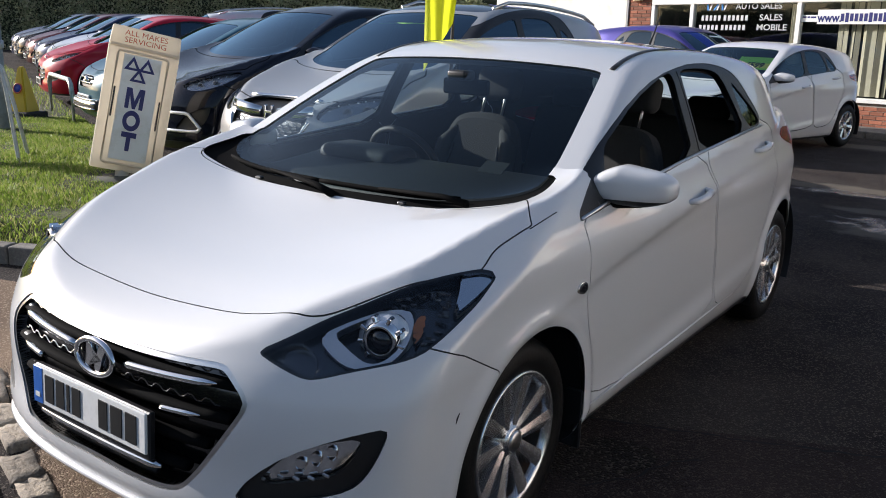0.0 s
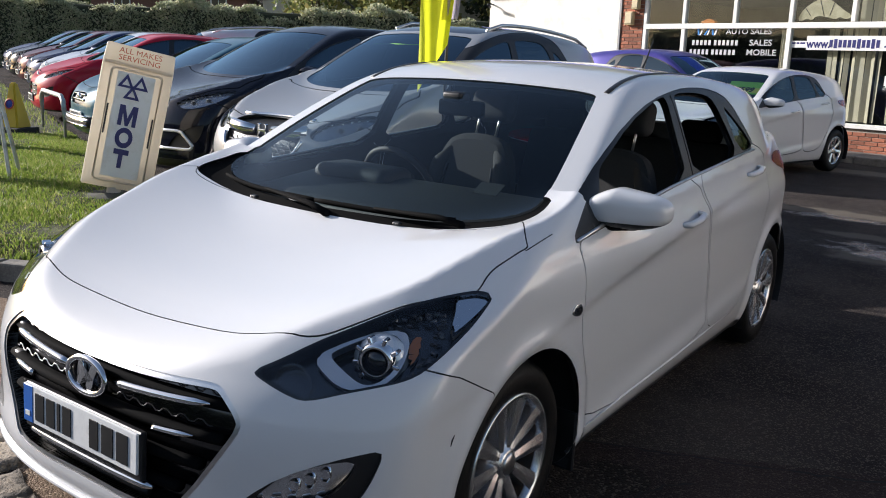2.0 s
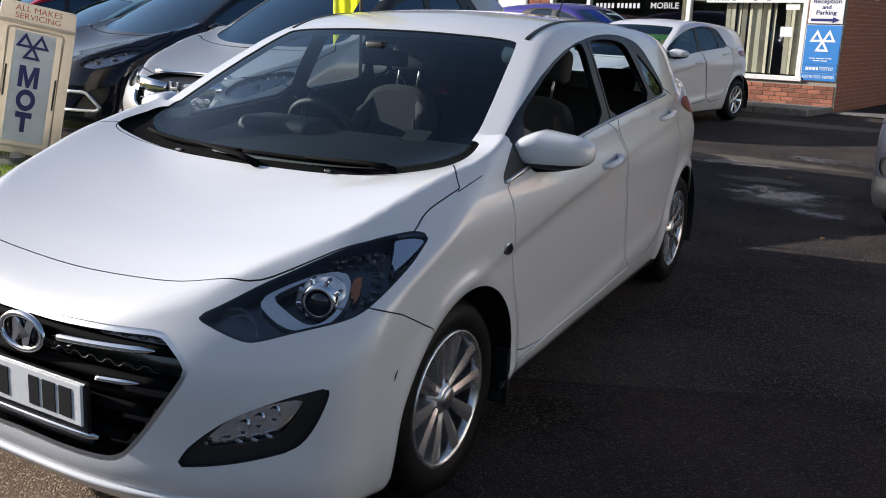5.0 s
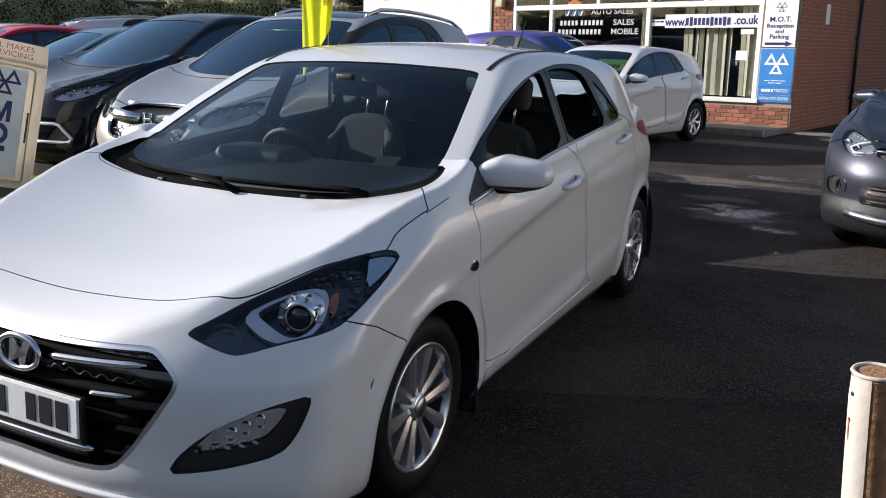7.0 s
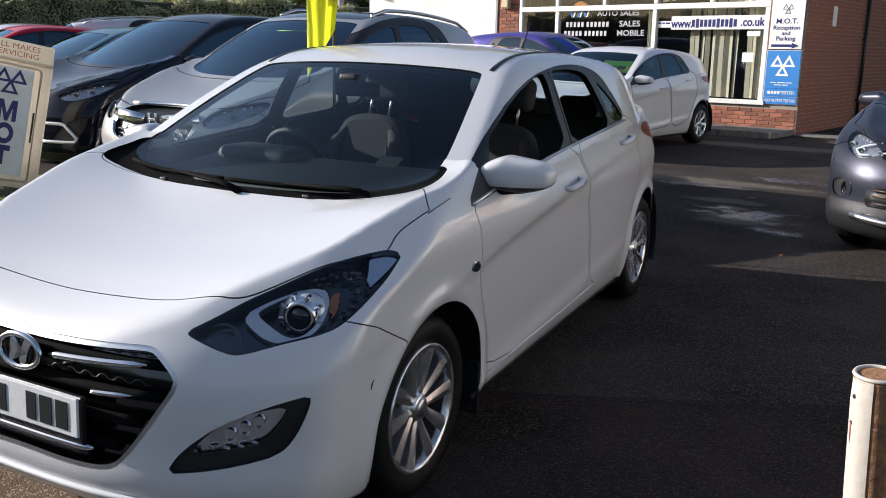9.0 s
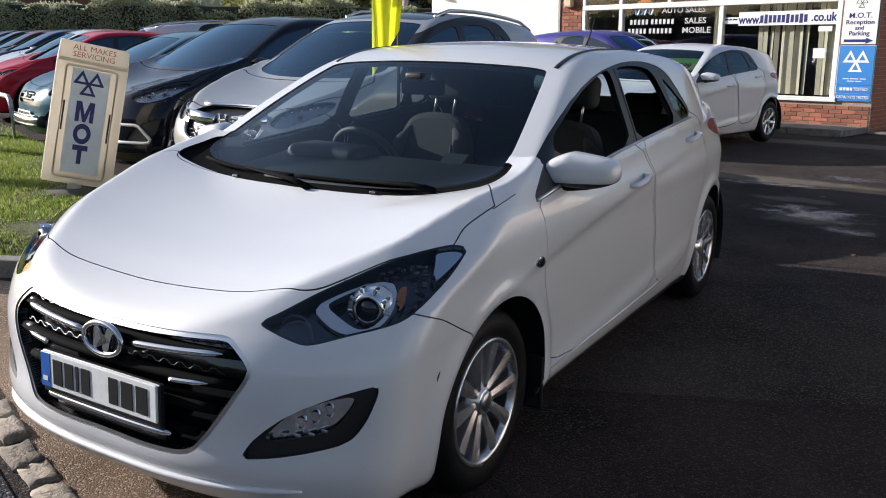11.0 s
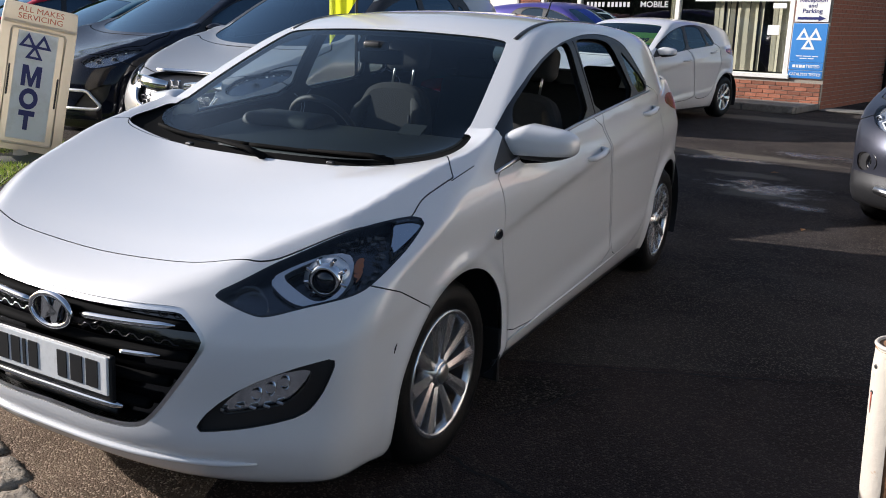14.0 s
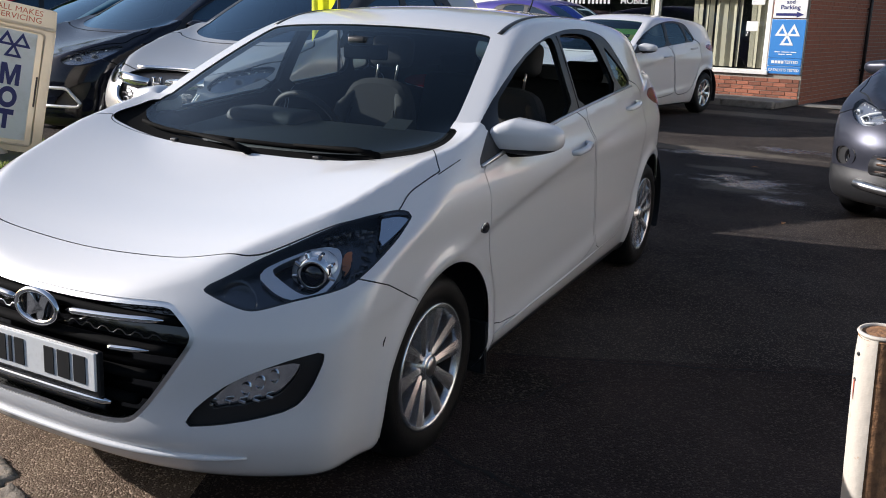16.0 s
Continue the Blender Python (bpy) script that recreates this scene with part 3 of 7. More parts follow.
    S = lambda name, tris, material, label="", lift=0.0, edge=0.0, parent=root, flip=False: sheet(name, p, nrm, tris, material, parent, label, lift, edge, flip)
    S("body_shell", t_body, paint_mat, edge=0.012)
    S("underbody", under, BLACK_TRIM)
    if "roof_poly" in c:
        S("glass_roof", roof_t, GLOSS_BLACK, "dark glass roof panel")
    if len(low_trim):
        S("lower_cladding", low_trim, BLACK_TRIM, "black plastic lower cladding", 0.004, 0.01)
    for name, tris in panels:
        if name == "door":
            for h in halves(tris):
                S(name, h, paint_mat, edge=0.012)
        else:
            S(name, tris, paint_mat, edge=0.012)
    S("panel_gaps", np.concatenate(seams), SEAM, lift=-0.007)
    S("windscreen", screen, WINDOW if detail else (glass_side or DARK_WINDOW), "tinted windscreen", -0.004)
    S("rear_window", rear_glass, WINDOW if detail else DARK_WINDOW, lift=-0.004)
    for h in halves(frame_t):
        S("window_frame", h, BLACK_TRIM, "black window frame", -0.002, 0.012)
    for i, pane in enumerate(panes):
        for h in halves(pane):
            if detail and i < 2:  # wound down
                continue
            S("side_window", h, WINDOW if detail else (glass_side or DARK_WINDOW), lift=-0.007)
    for h in halves(tail_l):
        S("tail_lamp", h, RED_LENS, "red tail lamp", 0.004, 0.012)
    if len(cowl_t):
        S("wiper_cowl", cowl_t, WIPER, "black scuttle panel", -0.012)
    lined = np.concatenate([t_body, frame_t, *[tr for nm, tr in panels if nm == "door"]])
    cy = p[lined].mean(1)
    S("cabin_lining", lined[(cy[:, 1] > 0.42) & (cy[:, 2] > 0.45)], LINING, lift=-0.03, flip=True)
    # wheel housings and wheels
    for wy, wz in wheels:
        for s in (1, -1):
            hs = lathe([(c["arch_r"] + 0.012, 0.0), (c["arch_r"] + 0.012, -0.30), (0.0, -0.30)], 40)
            hs.transform(Matrix.Translation((s * 0.86, wy, wz)) @ (Matrix.Identity(4) if s > 0 else pose(0, 0, 0, 0, 0, 180)))
            # keep only what lies over the axle line
            put("wheel_housing", keep_above(hs, 0.17), BLACK_TRIM, root)
    data = make_wheel(wheel_spokes, c["wheel_r"], c["rim_r"], 0.195, twin)
    for wy, wz in wheels:
        for s in (1, -1):
            add_wheel(root, "wheel", (s * c["track"], wy, wz), s, data, alloy)
    # mirrors
    my, mz = c["mirror"]
    for s in (1, -1):
        mf = mirror_shell(s)
        if s in MIRRORS:
            q, tr = MIRRORS[s]
        else:
            q, tr = MIRRORS[s] = skin(mf, (-0.3, -0.12, -0.03), (0.3, 0.18, 0.2), 0.012)
        g = gradient(mf, q)
        g /= np.linalg.norm(g, axis=1)[:, None]
        q2, low, up = cut(q, tr, q[:, 2] - 0.044)
        g2 = gradient(mf, q2)
        g2 /= np.linalg.norm(g2, axis=1)[:, None]
        q3, face, up = cut(q2, up, 0.095 - q2[:, 1] - 0.12 * q2[:, 0] * s)
        g3 = gradient(mf, q3)
        g3 /= np.linalg.norm(g3, axis=1)[:, None]
        flat_q, flat_n = q3.copy(), np.tile((0.0, 1.0, 0.0), (len(q3), 1))
        flat_q[:, 1] = 0.094 - 0.12 * flat_q[:, 0] * s
        mir = new("door_mirror")
        mir.parent = root
        mir.matrix_local = Matrix.Translation((s * c["mirror_x"], my, mz)) @ (pose(0, 0, 0, 0, 0, -62) if s < 0 and c.get("folded") else Matrix.Identity(4))
        sheet("mirror_shell", q3, g3, up, paint_mat, mir)
        sheet("mirror_base", q2, g2, low, BLACK_TRIM, mir)
        sheet("mirror_glass", flat_q, flat_n, face, GLOSS_BLACK, mir)
        put("mirror_arm", tube([(-0.03 * s, -0.05, 0.012), (-0.01 * s, -0.04, 0.02), (0.03 * s, -0.01, 0.028), (0.15 * s, 0.035, 0.034)], [0.055, 0.055, 0.048, 0.036], 10, flat=0.55), WIPER, mir)
    # door handles
    for hy, hz in c["handles"]:
        for s in (1, -1):
            hx = s * float(surface_x(f, hy, hz))
            put("door_handle", tube([(hx - s * 0.008, hy - 0.10, hz - 0.012), (hx + s * 0.026, hy - 0.075, hz - 0.008), (hx + s * 0.034, hy, hz), (hx + s * 0.026, hy + 0.075, hz + 0.008), (hx - s * 0.008, hy + 0.10, hz + 0.012)], [0.01, 0.015, 0.016, 0.015, 0.01], 10, flat=0.9), paint_mat, root)
    if not detail:
        for h in halves(lamp):
            hl = S("headlamp", h, LENS, "clear headlamp", -0.001)
            q_in, t_in, used = compact(p, h)
            sheet("reflector", p, nrm, h, c.get("lamp_in", LAMP_MID), hl, "", -0.03)
            sgn = 1 if cx_sign(p, h) > 0 else -1
            for k, (uu, zz) in enumerate(c["bulbs"]):
                pos = nearest(p, h, uu, zz)
                g = nrm[np.argmin(np.linalg.norm(p - pos, axis=1))]
                m_ = Matrix.Translation(Vector(pos - g * 0.028)) @ pose(0, 0, 0, 0, 0, 30 * sgn)
                put("reflector_bowl", moved(lathe([(0.020, 0.018), (0.027, 0.004), (0.032, -0.002), (0.036, 0.004), (0.037, 0.02)], 20, "Y"), m_), LAMP_MID, hl)
                put("bulb_lens", moved(lathe([(0.0, -0.004), (0.016, 0.0), (0.025, 0.012)], 16, "Y"), m_), GLOSS_BLACK, hl)
            us = np.abs(p[np.unique(h)][:, 0]) + p[np.unique(h)][:, 1]
            for k in range(7):
                uu = us.min() + (0.12 + 0.12 * k) * (us.max() - us.min())
                near = p[np.unique(h)][np.abs(us - uu) < 0.03]
                if len(near):
                    q_ = near[np.argmax(near[:, 2])]
                    g = nrm[np.argmin(np.linalg.norm(p - q_, axis=1))]
                    put("reflector_facet", moved(block(0.05, 0.014, 0.016, 0.004, 1), Matrix.Translation(Vector(q_ - g * 0.02) - Vector((0, 0, 0.034))) @ pose(0, 0, 0, 0, 12 * (k % 3 - 1), (30 + 9 * k) * sgn)), LAMP_BRIGHT, hl)
        S("grille", grille, BLACK_TRIM, "black grille", -0.03)
        for h in halves(fog):
            S("fog_recess", h, BLACK_TRIM, lift=-0.02)
        # grille bars
        for z, half in c["bars"]:
            xs = np.linspace(-half, half, 17)
            put("grille_bar", tube([(x, surface_y(f, x, z) + 0.004, z) for x in xs], 0.016, 8, flat=0.7), c.get("bar_mat", CHROME), root)
        if c["badge_z"]:
            put("badge", moved(lathe([(0.0, -0.012), (0.035, -0.012), (0.05, -0.004), (0.055, 0.01)], 24, "Y"), Matrix.Translation((0, surface_y(f, 0, c["badge_z"]), c["badge_z"]))), CHROME, root, "plain chrome badge")
        pz = c["plate_z"]
        pl = put("number_plate", block(0.52, 0.012, 0.111, 0.004, 1, (0, surface_y(f, 0, pz) - 0.012, pz - 0.055)), PLATE, root, "white number plate")
        bar_row("plate_bar", [0.045] * 7, 0.075, 0.02, (0, surface_y(f, 0, pz) - 0.019, pz), MARK_BLACK, pl)
    return f, p, nrm, dict(lamp=lamp, grille=grille, fog=fog, halves=halves, extra=extra, S=S, fog_lens=fog_lens if detail else None, surround=surround if detail else None)


def moved(me, m):
    me.transform(m)
    return me


def keep_above(me, z):
    bm = bmesh.new()
    bm.from_mesh(me)
    bmesh.ops.bisect_plane(bm, geom=bm.verts[:] + bm.edges[:] + bm.faces[:], plane_co=(0, 0, z), plane_no=(0, 0, 1), clear_inner=True)
    bm.to_mesh(me)
    bm.free()
    return me


def cx_sign(p, tris):
    return p[tris].mean((0, 1))[0]


def nearest(p, tris, u, z):
    q = p[np.unique(tris)]
    i = np.argmin((np.abs(q[:, 0]) + q[:, 1] - u) ** 2 + (q[:, 2] - z) ** 2)
    return q[i]


def surface_y(f, x, z):
    ys = np.linspace(-1.4, 0.6, 400)
    v = f(np.full(400, x), ys, np.full(400, z))
    i = int(np.argmax(v < 0))
    return float(ys[i - 1] + (ys[i] - ys[i - 1]) * v[i - 1] / (v[i - 1] - v[i] + 1e-12))


def surface_x(f, y, z):
    xs = np.linspace(1.1, 0.2, 400)
    v = f(xs, np.full(400, y), np.full(400, z))
    i = int(np.argmax(v < 0))
    return float(xs[i - 1] + (xs[i] - xs[i - 1]) * v[i - 1] / (v[i - 1] - v[i] + 1e-12))


def surface_z(f, x, y, top=1.9):
    zs = np.linspace(top, 0.2, 700)
    v = f(np.full(700, x), np.full(700, y), zs)
    i = int(np.argmax(v < 0))
    return float(zs[i - 1] + (zs[i] - zs[i - 1]) * v[i - 1] / (v[i - 1] - v[i] + 1e-12))


# ---- the white hatchback ----
HATCH = dict(
    plan=curve((-0.9, 0.8), (-0.4, 0.892), (0, 0.894), (0.6, 0.889), (1.5, 0.888), (2.3, 0.884), (2.9, 0.842), (3.4, 0.77)),
    section=curve((0.15, 0.9), (0.25, 0.955), (0.45, 0.985), (0.62, 0.996), (0.76, 1), (0.88, 1.003), (0.98, 0.957), (1.1, 0.89)),
    nose=curve((0.12, -0.71), (0.2, -0.8), (0.3, -0.848), (0.42, -0.838), (0.6, -0.821), (0.7, -0.773), (0.78, -0.71), (0.9, -0.495)),
    nose_k=0.431, nose_n=3.0,
    tail=curve((0.2, 3.30), (0.4, 3.40), (0.6, 3.41), (0.85, 3.36), (1.1, 3.3)),
    bonnet=curve((-0.9, 0.58), (-0.75, 0.703), (-0.55, 0.779), (-0.3, 0.835), (0, 0.904), (0.3, 0.953), (0.6, 1.06)),
    crown=-0.156, fall=0.510, ridge_w=0.009, ridge_x=curve((-0.8, 0.43), (-0.6, 0.54), (-0.4, 0.664), (-0.1, 0.746), (0.3, 0.822)),
    belt=curve((0.2, 0.955), (0.8, 0.985), (1.5, 1.02), (2.2, 1.06), (2.8, 1.10), (3.3, 1.12)),
    roof=curve((0.7, 1.33), (1.0, 1.42), (1.3, 1.463), (1.7, 1.475), (2.2, 1.455), (2.7, 1.405), (3.1, 1.335), (3.4, 1.26)),
    cab_w=0.957, tumble=0.40, cowl=0.12, screen_z=0.98, screen_slope=1.98, screen_bow=0.24, screen_n=0.45,
    back=curve((0.95, 3.37), (1.1, 3.30), (1.3, 3.17), (1.45, 3.05)),
    k_corner=0.040, k_top=0.022, floor=0.16, height=1.48, sill_up=0.045,
    flares=((0.0, 0.315, 0.39, 0.012), (2.65, 0.315, 0.39, 0.014)),
    creases=((curve((0.2, 0.745), (1.0, 0.86), (2.0, 0.955), (3.2, 1.0)), 0.012, 0.10, 0.03),
             (curve((0.3, 0.26), (1.0, 0.33), (2.3, 0.44)), 0.014, 0.05, 0.10)),
    wheelbase=2.65, wheel_r=0.315, rim_r=0.212, arch_r=0.365, track=0.742,
    mirror=(0.525, 0.943), mirror_x=0.786, handles=((1.215, 0.90), (2.14, 1.005)),
    screen_poly=((-0.3, 0.092), (0, 0.092), (0.25, 0.108), (0.5, 0.165), (0.68, 0.25), (0.705, 0.37), (0.57, 0.96), (0.54, 1.0), (0.3, 0.975), (0, 0.965), (-0.3, 0.965)),
    cowl_poly=((-0.3, 0.05), (0, 0.05), (0.25, 0.062), (0.46, 0.09), (0.6, 0.107), (0.705, 0.122), (0.745, 0.165), (0.75, 0.26), (0.72, 0.40), (0.5, 0.28), (0.25, 0.20), (0, 0.18), (-0.3, 0.18)),
    back_poly=((-0.3, 1.12), (0.5, 1.12), (0.55, 1.2), (0.45, 1.33), (-0.3, 1.35)),
    dlo=((0.225, 0.948), (0.404, 1.050), (0.636, 1.168), (0.903, 1.276), (1.194, 1.348), (1.501, 1.385), (1.70, 1.391), (1.86, 1.384), (1.99, 1.360), (2.06, 1.325), (2.125, 1.253), (2.235, 1.103), (1.89, 1.084), (1.544, 1.058), (1.326, 1.043), (0.969, 1.011), (0.343, 0.955)),
    panes=(((0.49, 0.985), (0.525, 1.06), (0.585, 1.128), (0.66, 1.165), (0.92, 1.269), (1.20, 1.338), (1.31, 1.358), (1.345, 1.352), (1.31, 1.20), (1.298, 1.046), (0.9, 1.012)),
           ((1.385, 1.052), (1.40, 1.20), (1.425, 1.345), (1.45, 1.368), (1.65, 1.372), (1.80, 1.360), (1.866, 1.33), (1.91, 1.22), (1.955, 1.094), (1.70, 1.072)),
           ((1.955, 1.315), (2.005, 1.285), (2.17, 1.16), (2.185, 1.11), (1.985, 1.104))),
    lamp=((-0.202, 0.726), (-0.115, 0.753), (-0.002, 0.786), (0.077, 0.806), (0.156, 0.824), (0.236, 0.843), (0.339, 0.864), (0.446, 0.878), (0.555, 0.887), (0.622, 0.89), (0.664, 0.884), (0.676, 0.876), (0.643, 0.858), (0.578, 0.826), (0.507, 0.797), (0.421, 0.761), (0.36, 0.737), (0.302, 0.724), (0.226, 0.713), (0.113, 0.699), (0.02, 0.683), (-0.032, 0.678), (-0.093, 0.691), (-0.151, 0.708)),
    sweep=((0.006, 0.77), (0.047, 0.738), (0.091, 0.716), (0.141, 0.709), (0.207, 0.712), (0.268, 0.731), (0.315, 0.762), (0.342, 0.795), (0.346, 0.818), (0.318, 0.828), (0.234, 0.823), (0.116, 0.8)),
    sweep_in=((0.061, 0.777), (0.076, 0.767), (0.114, 0.746), (0.16, 0.724), (0.198, 0.721), (0.236, 0.73), (0.281, 0.752), (0.311, 0.779), (0.322, 0.803), (0.305, 0.819), (0.234, 0.818), (0.135, 0.797)),
    side_refl=((0.532, 0.881), (0.621, 0.888), (0.667, 0.88), (0.641, 0.865), (0.565, 0.837), (0.487, 0.812), (0.517, 0.847), (0.533, 0.866)),
    amber=((0.345, 0.81), (0.39, 0.821), (0.389, 0.806), (0.365, 0.777), (0.328, 0.759)),
    grille=((-0.3, 0.674), (0, 0.674), (0.1, 0.674), (0.266, 0.681), (0.384, 0.688), (0.431, 0.689), (0.457, 0.680), (0.531, 0.619), (0.521, 0.578), (0.469, 0.496), (0.387, 0.383), (0.339, 0.34), (0.195, 0.333), (0.065, 0.337), (0, 0.338), (-0.3, 0.338)),
    fog=((-0.296, 0.36), (-0.226, 0.428), (-0.095, 0.502), (0.062, 0.548), (0.206, 0.574), (0.245, 0.575), (0.219, 0.523), (0.174, 0.459), (0.116, 0.416), (-0.029, 0.39), (-0.172, 0.371)),
    fog_lens=((-0.22, 0.407), (-0.168, 0.449), (-0.095, 0.497), (0.019, 0.532), (0.159, 0.549), (0.132, 0.504), (0.088, 0.466), (0.045, 0.444), (-0.069, 0.426)),
    tail_lamp=((2.66, 0.985), (2.60, 1.03), (2.72, 1.055), (2.9, 1.045), (3.45, 1.0), (3.45, 0.86), (2.92, 0.94)),
    bonnet_poly=((-0.3, -0.64), (0, -0.64), (0.2, -0.636), (0.36, -0.636), (0.43, -0.627), (0.51, -0.608), (0.59, -0.583), (0.662, -0.484), (0.728, -0.364), (0.770, -0.301), (0.812, -0.241), (0.826, -0.205), (0.81, -0.13), (0.823, -0.053), (0.832, 0.012), (0.838, 0.026), (0.826, 0.036), (0.79, 0.08), (0.745, 0.15), (0.738, 0.158), (0.7, 0.105), (0.6, 0.09), (0.46, 0.09), (0.25, 0.062), (0, 0.05), (-0.3, 0.05)),
    doors=(((0.27, 1.02), (0.285, 0.80), (0.33, 0.60), (0.41, 0.42), (0.42, 0.297), (1.60, 0.325), (1.58, 0.5), (1.47, 0.83), (1.36, 1.10)),
           ((1.385, 1.12), (1.49, 0.83), (1.60, 0.5), (1.62, 0.327), (1.99, 0.335), (2.17, 0.42), (2.34, 0.66), (2.42, 0.85), (2.36, 1.16))),
    bumper_poly=((-1.2, 0), (-0.222, 0), (-0.225, 0.63), (-0.379, 0.717), (-0.461, 0.749), (-0.56, 0.92), (-1.2, 0.92)),
    bulbs=((0.05, 0.75), (0.25, 0.77)), bars=((0.62, 0.40), (0.52, 0.36)), badge_z=0.70, plate_z=0.42,
)


def build_hatchback():
    car = thing("hatchback_car", None, "white five-door hatchback car parked on dark tarmac", "car")
    c = HATCH
    f, p, nrm, k = build_car(car, c, WHITE_PAINT, 0.018, True)
    S, ex, halves = k["S"], k["extra"], k["halves"]
    seats_and_dash(car, c)
    # headlamps
    for i, h in enumerate(halves(k["lamp"])):
        sgn = 1 if i == 0 else -1
        parts = {n: halves(tr)[i] for n, tr in ex.items()}
        lamp = S("headlamp", h, GLOSS_BLACK, "clear headlamp with a chrome projector", 0.0, 0.05)
        whole = np.concatenate(list(parts.values()))
        sheet("lens", p, nrm, whole, LENS, lamp, "", -0.001)
        sheet("housing", p, nrm, parts["lamp_dark"], LAMP_GREY, lamp, "", -0.045)
        sheet("silver_sweep", p, nrm, parts["sweep"], LAMP_SILVER, lamp, "satin silver trim", -0.018, 0.03)
        sheet("bowl", p, nrm, parts["bowl"], LAMP_DEEP, lamp, "", -0.065)
        sheet("silver_tip", p, nrm, parts["side_refl"], CHROME, lamp, "", -0.010, 0.02)
        sheet("indicator", p, nrm, parts["amber"], AMBER, lamp, "amber indicator lens", -0.022, 0.02)
        d = Vector((0.30 * sgn, -0.95, 0.05)).normalized()
        turn = Vector((0, -1, 0)).rotation_difference(d).to_matrix().to_4x4()

        def at(u, z, depth):
            q = Vector(nearest(p, whole, u, z))
            g = Vector(nrm[np.argmin(np.linalg.norm(p - np.array(q), axis=1))])
            return Matrix.Translation(q - g * depth) @ turn
        put("projector_ring", moved(lathe([(0.034, -0.02), (0.040, -0.022), (0.047, -0.012), (0.05, 0.03)], 32, "Y"), at(0.227, 0.775, 0.03)), CHROME, lamp)
        put("projector_lens", moved(lathe([(0.0, -0.024), (0.015, -0.022), (0.028, -0.014), (0.034, -0.004)], 24, "Y"), at(0.227, 0.775, 0.03)), GLOSS_BLACK, lamp)
        put("projector_cowl", moved(lathe([(0.050, -0.008), (0.062, -0.002), (0.070, 0.012), (0.072, 0.03)], 36, "Y"), at(0.227, 0.775, 0.045)), LAMP_BRIGHT, lamp)
        for a in (20, 60, 100, 140, 220, 260, 300, 340):
            put("ring_clip", moved(block(0.012, 0.03, 0.018, 0.003, 1, (0, 0, 0.045)), at(0.227, 0.775, 0.03) @ pose(0, 0, 0, 0, a, 0)), CHROME, lamp)
        put("main_reflector", moved(lathe([(0.006, 0.03), (0.02, 0.026), (0.04, 0.01), (0.048, -0.006)], 24, "Y"), at(-0.066, 0.727, 0.04)), CHROME, lamp)
        # faceted reflectors in an arc beside and above the bowl
        arc = rounded([(0.305, 0.841), (0.398, 0.852), (0.472, 0.857), (0.489, 0.842), (0.462, 0.817), (0.426, 0.791), (0.392, 0.766), (0.361, 0.75), (0.322, 0.733)], 1, False)
        facet = block(0.016, 0.008, 0.010, 0.002, 1)
        rf = random.Random(9)
        for q, (u, z) in enumerate(arc):
            for r in (0, 1):
                put("reflector_facet", facet, CHROME if (q + r) % 3 else LAMP_GREY, lamp, m=at(u - 0.016 * r + rf.uniform(-0.004, 0.004), z - 0.010 * r, 0.022 + 0.008 * r) @ pose(0, 0, 0, rf.uniform(-14, 14), rf.uniform(-12, 12), rf.uniform(-16, 16)))
            if q < len(arc) - 1:
                put("reflector_facet", facet, CHROME, lamp, m=at((u + arc[q + 1][0]) / 2 - 0.008, (z + arc[q + 1][1]) / 2 - 0.006, 0.024) @ pose(0, 0, 0, rf.uniform(-14, 14), rf.uniform(-12, 12), rf.uniform(-16, 16)))
    # fog lamps
    for i, h in enumerate(halves(k["fog"])):
        fg = S("fog_lamp", h, BLACK_TRIM, "black fog lamp surround with a clear lens", -0.012, 0.012)
        ln = halves(k["fog_lens"])[i]
        sheet("lens", p, nrm, ln, LENS, fg, "", -0.008)
        sheet("reflector", p, nrm, ln, CHROME, fg, "", -0.03)
        for q, (u, z) in enumerate(((-0.06, 0.465), (-0.01, 0.485), (0.05, 0.50))):
            pos = nearest(p, ln, u, z)
            g = nrm[np.argmin(np.linalg.norm(p - pos, axis=1))]
            put("reflector_bowl", moved(lathe([(0.003, 0.016), (0.012, 0.010), (0.017, 0.0)], 14, "Y"), Matrix.Translation(Vector(pos - g * 0.022))), CHROME, fg)
        for q in range(5):
            pos = nearest(p, ln, -0.19 + 0.055 * q, 0.418 + 0.006 * q)
            g = nrm[np.argmin(np.linalg.norm(p - pos, axis=1))]
            put("running_light", moved(block(0.022, 0.008, 0.007, 0.002, 1), Matrix.Translation(Vector(pos - g * 0.018))), SATIN, fg)
    # grille
    gr = S("grille", k["grille"], GLOSS_BLACK, "black grille with chrome bars", -0.055, -0.05)
    sheet("grille_surround", p, nrm, k["surround"], SATIN, gr, "satin silver surround", -0.004, 0.03)

    def across(x0, x1, z, back=0.0, n=15, rise=0.0):
        return [(x, surface_y(f, abs(x), z + rise * abs(x)) + back, z + rise * abs(x)) for x in np.linspace(x0, x1, n)]
    for z, half in ((0.635, 0.475), (0.555, 0.47), (0.478, 0.41), (0.402, 0.345)):
        put("slat", tube(across(-half, half, z, 0.03), 0.018, 8, flat=0.8), WIPER, gr)
    for s in (1, -1):
        put("chrome_bar", tube([(x * s, y, z) for x, y, z in across(0.11, 0.43, 0.617, 0.006, rise=0.055)], [0.009] + [0.0125] * 12 + [0.009, 0.003], 8, flat=0.9), CHROME, gr)
        put("chrome_bar", tube([(x * s, y, z) for x, y, z in across(0.275, 0.40, 0.535, 0.008, rise=0.06)], [0.010] * 10 + [0.009, 0.008, 0.006, 0.004, 0.002], 8, flat=0.9), CHROME, gr)
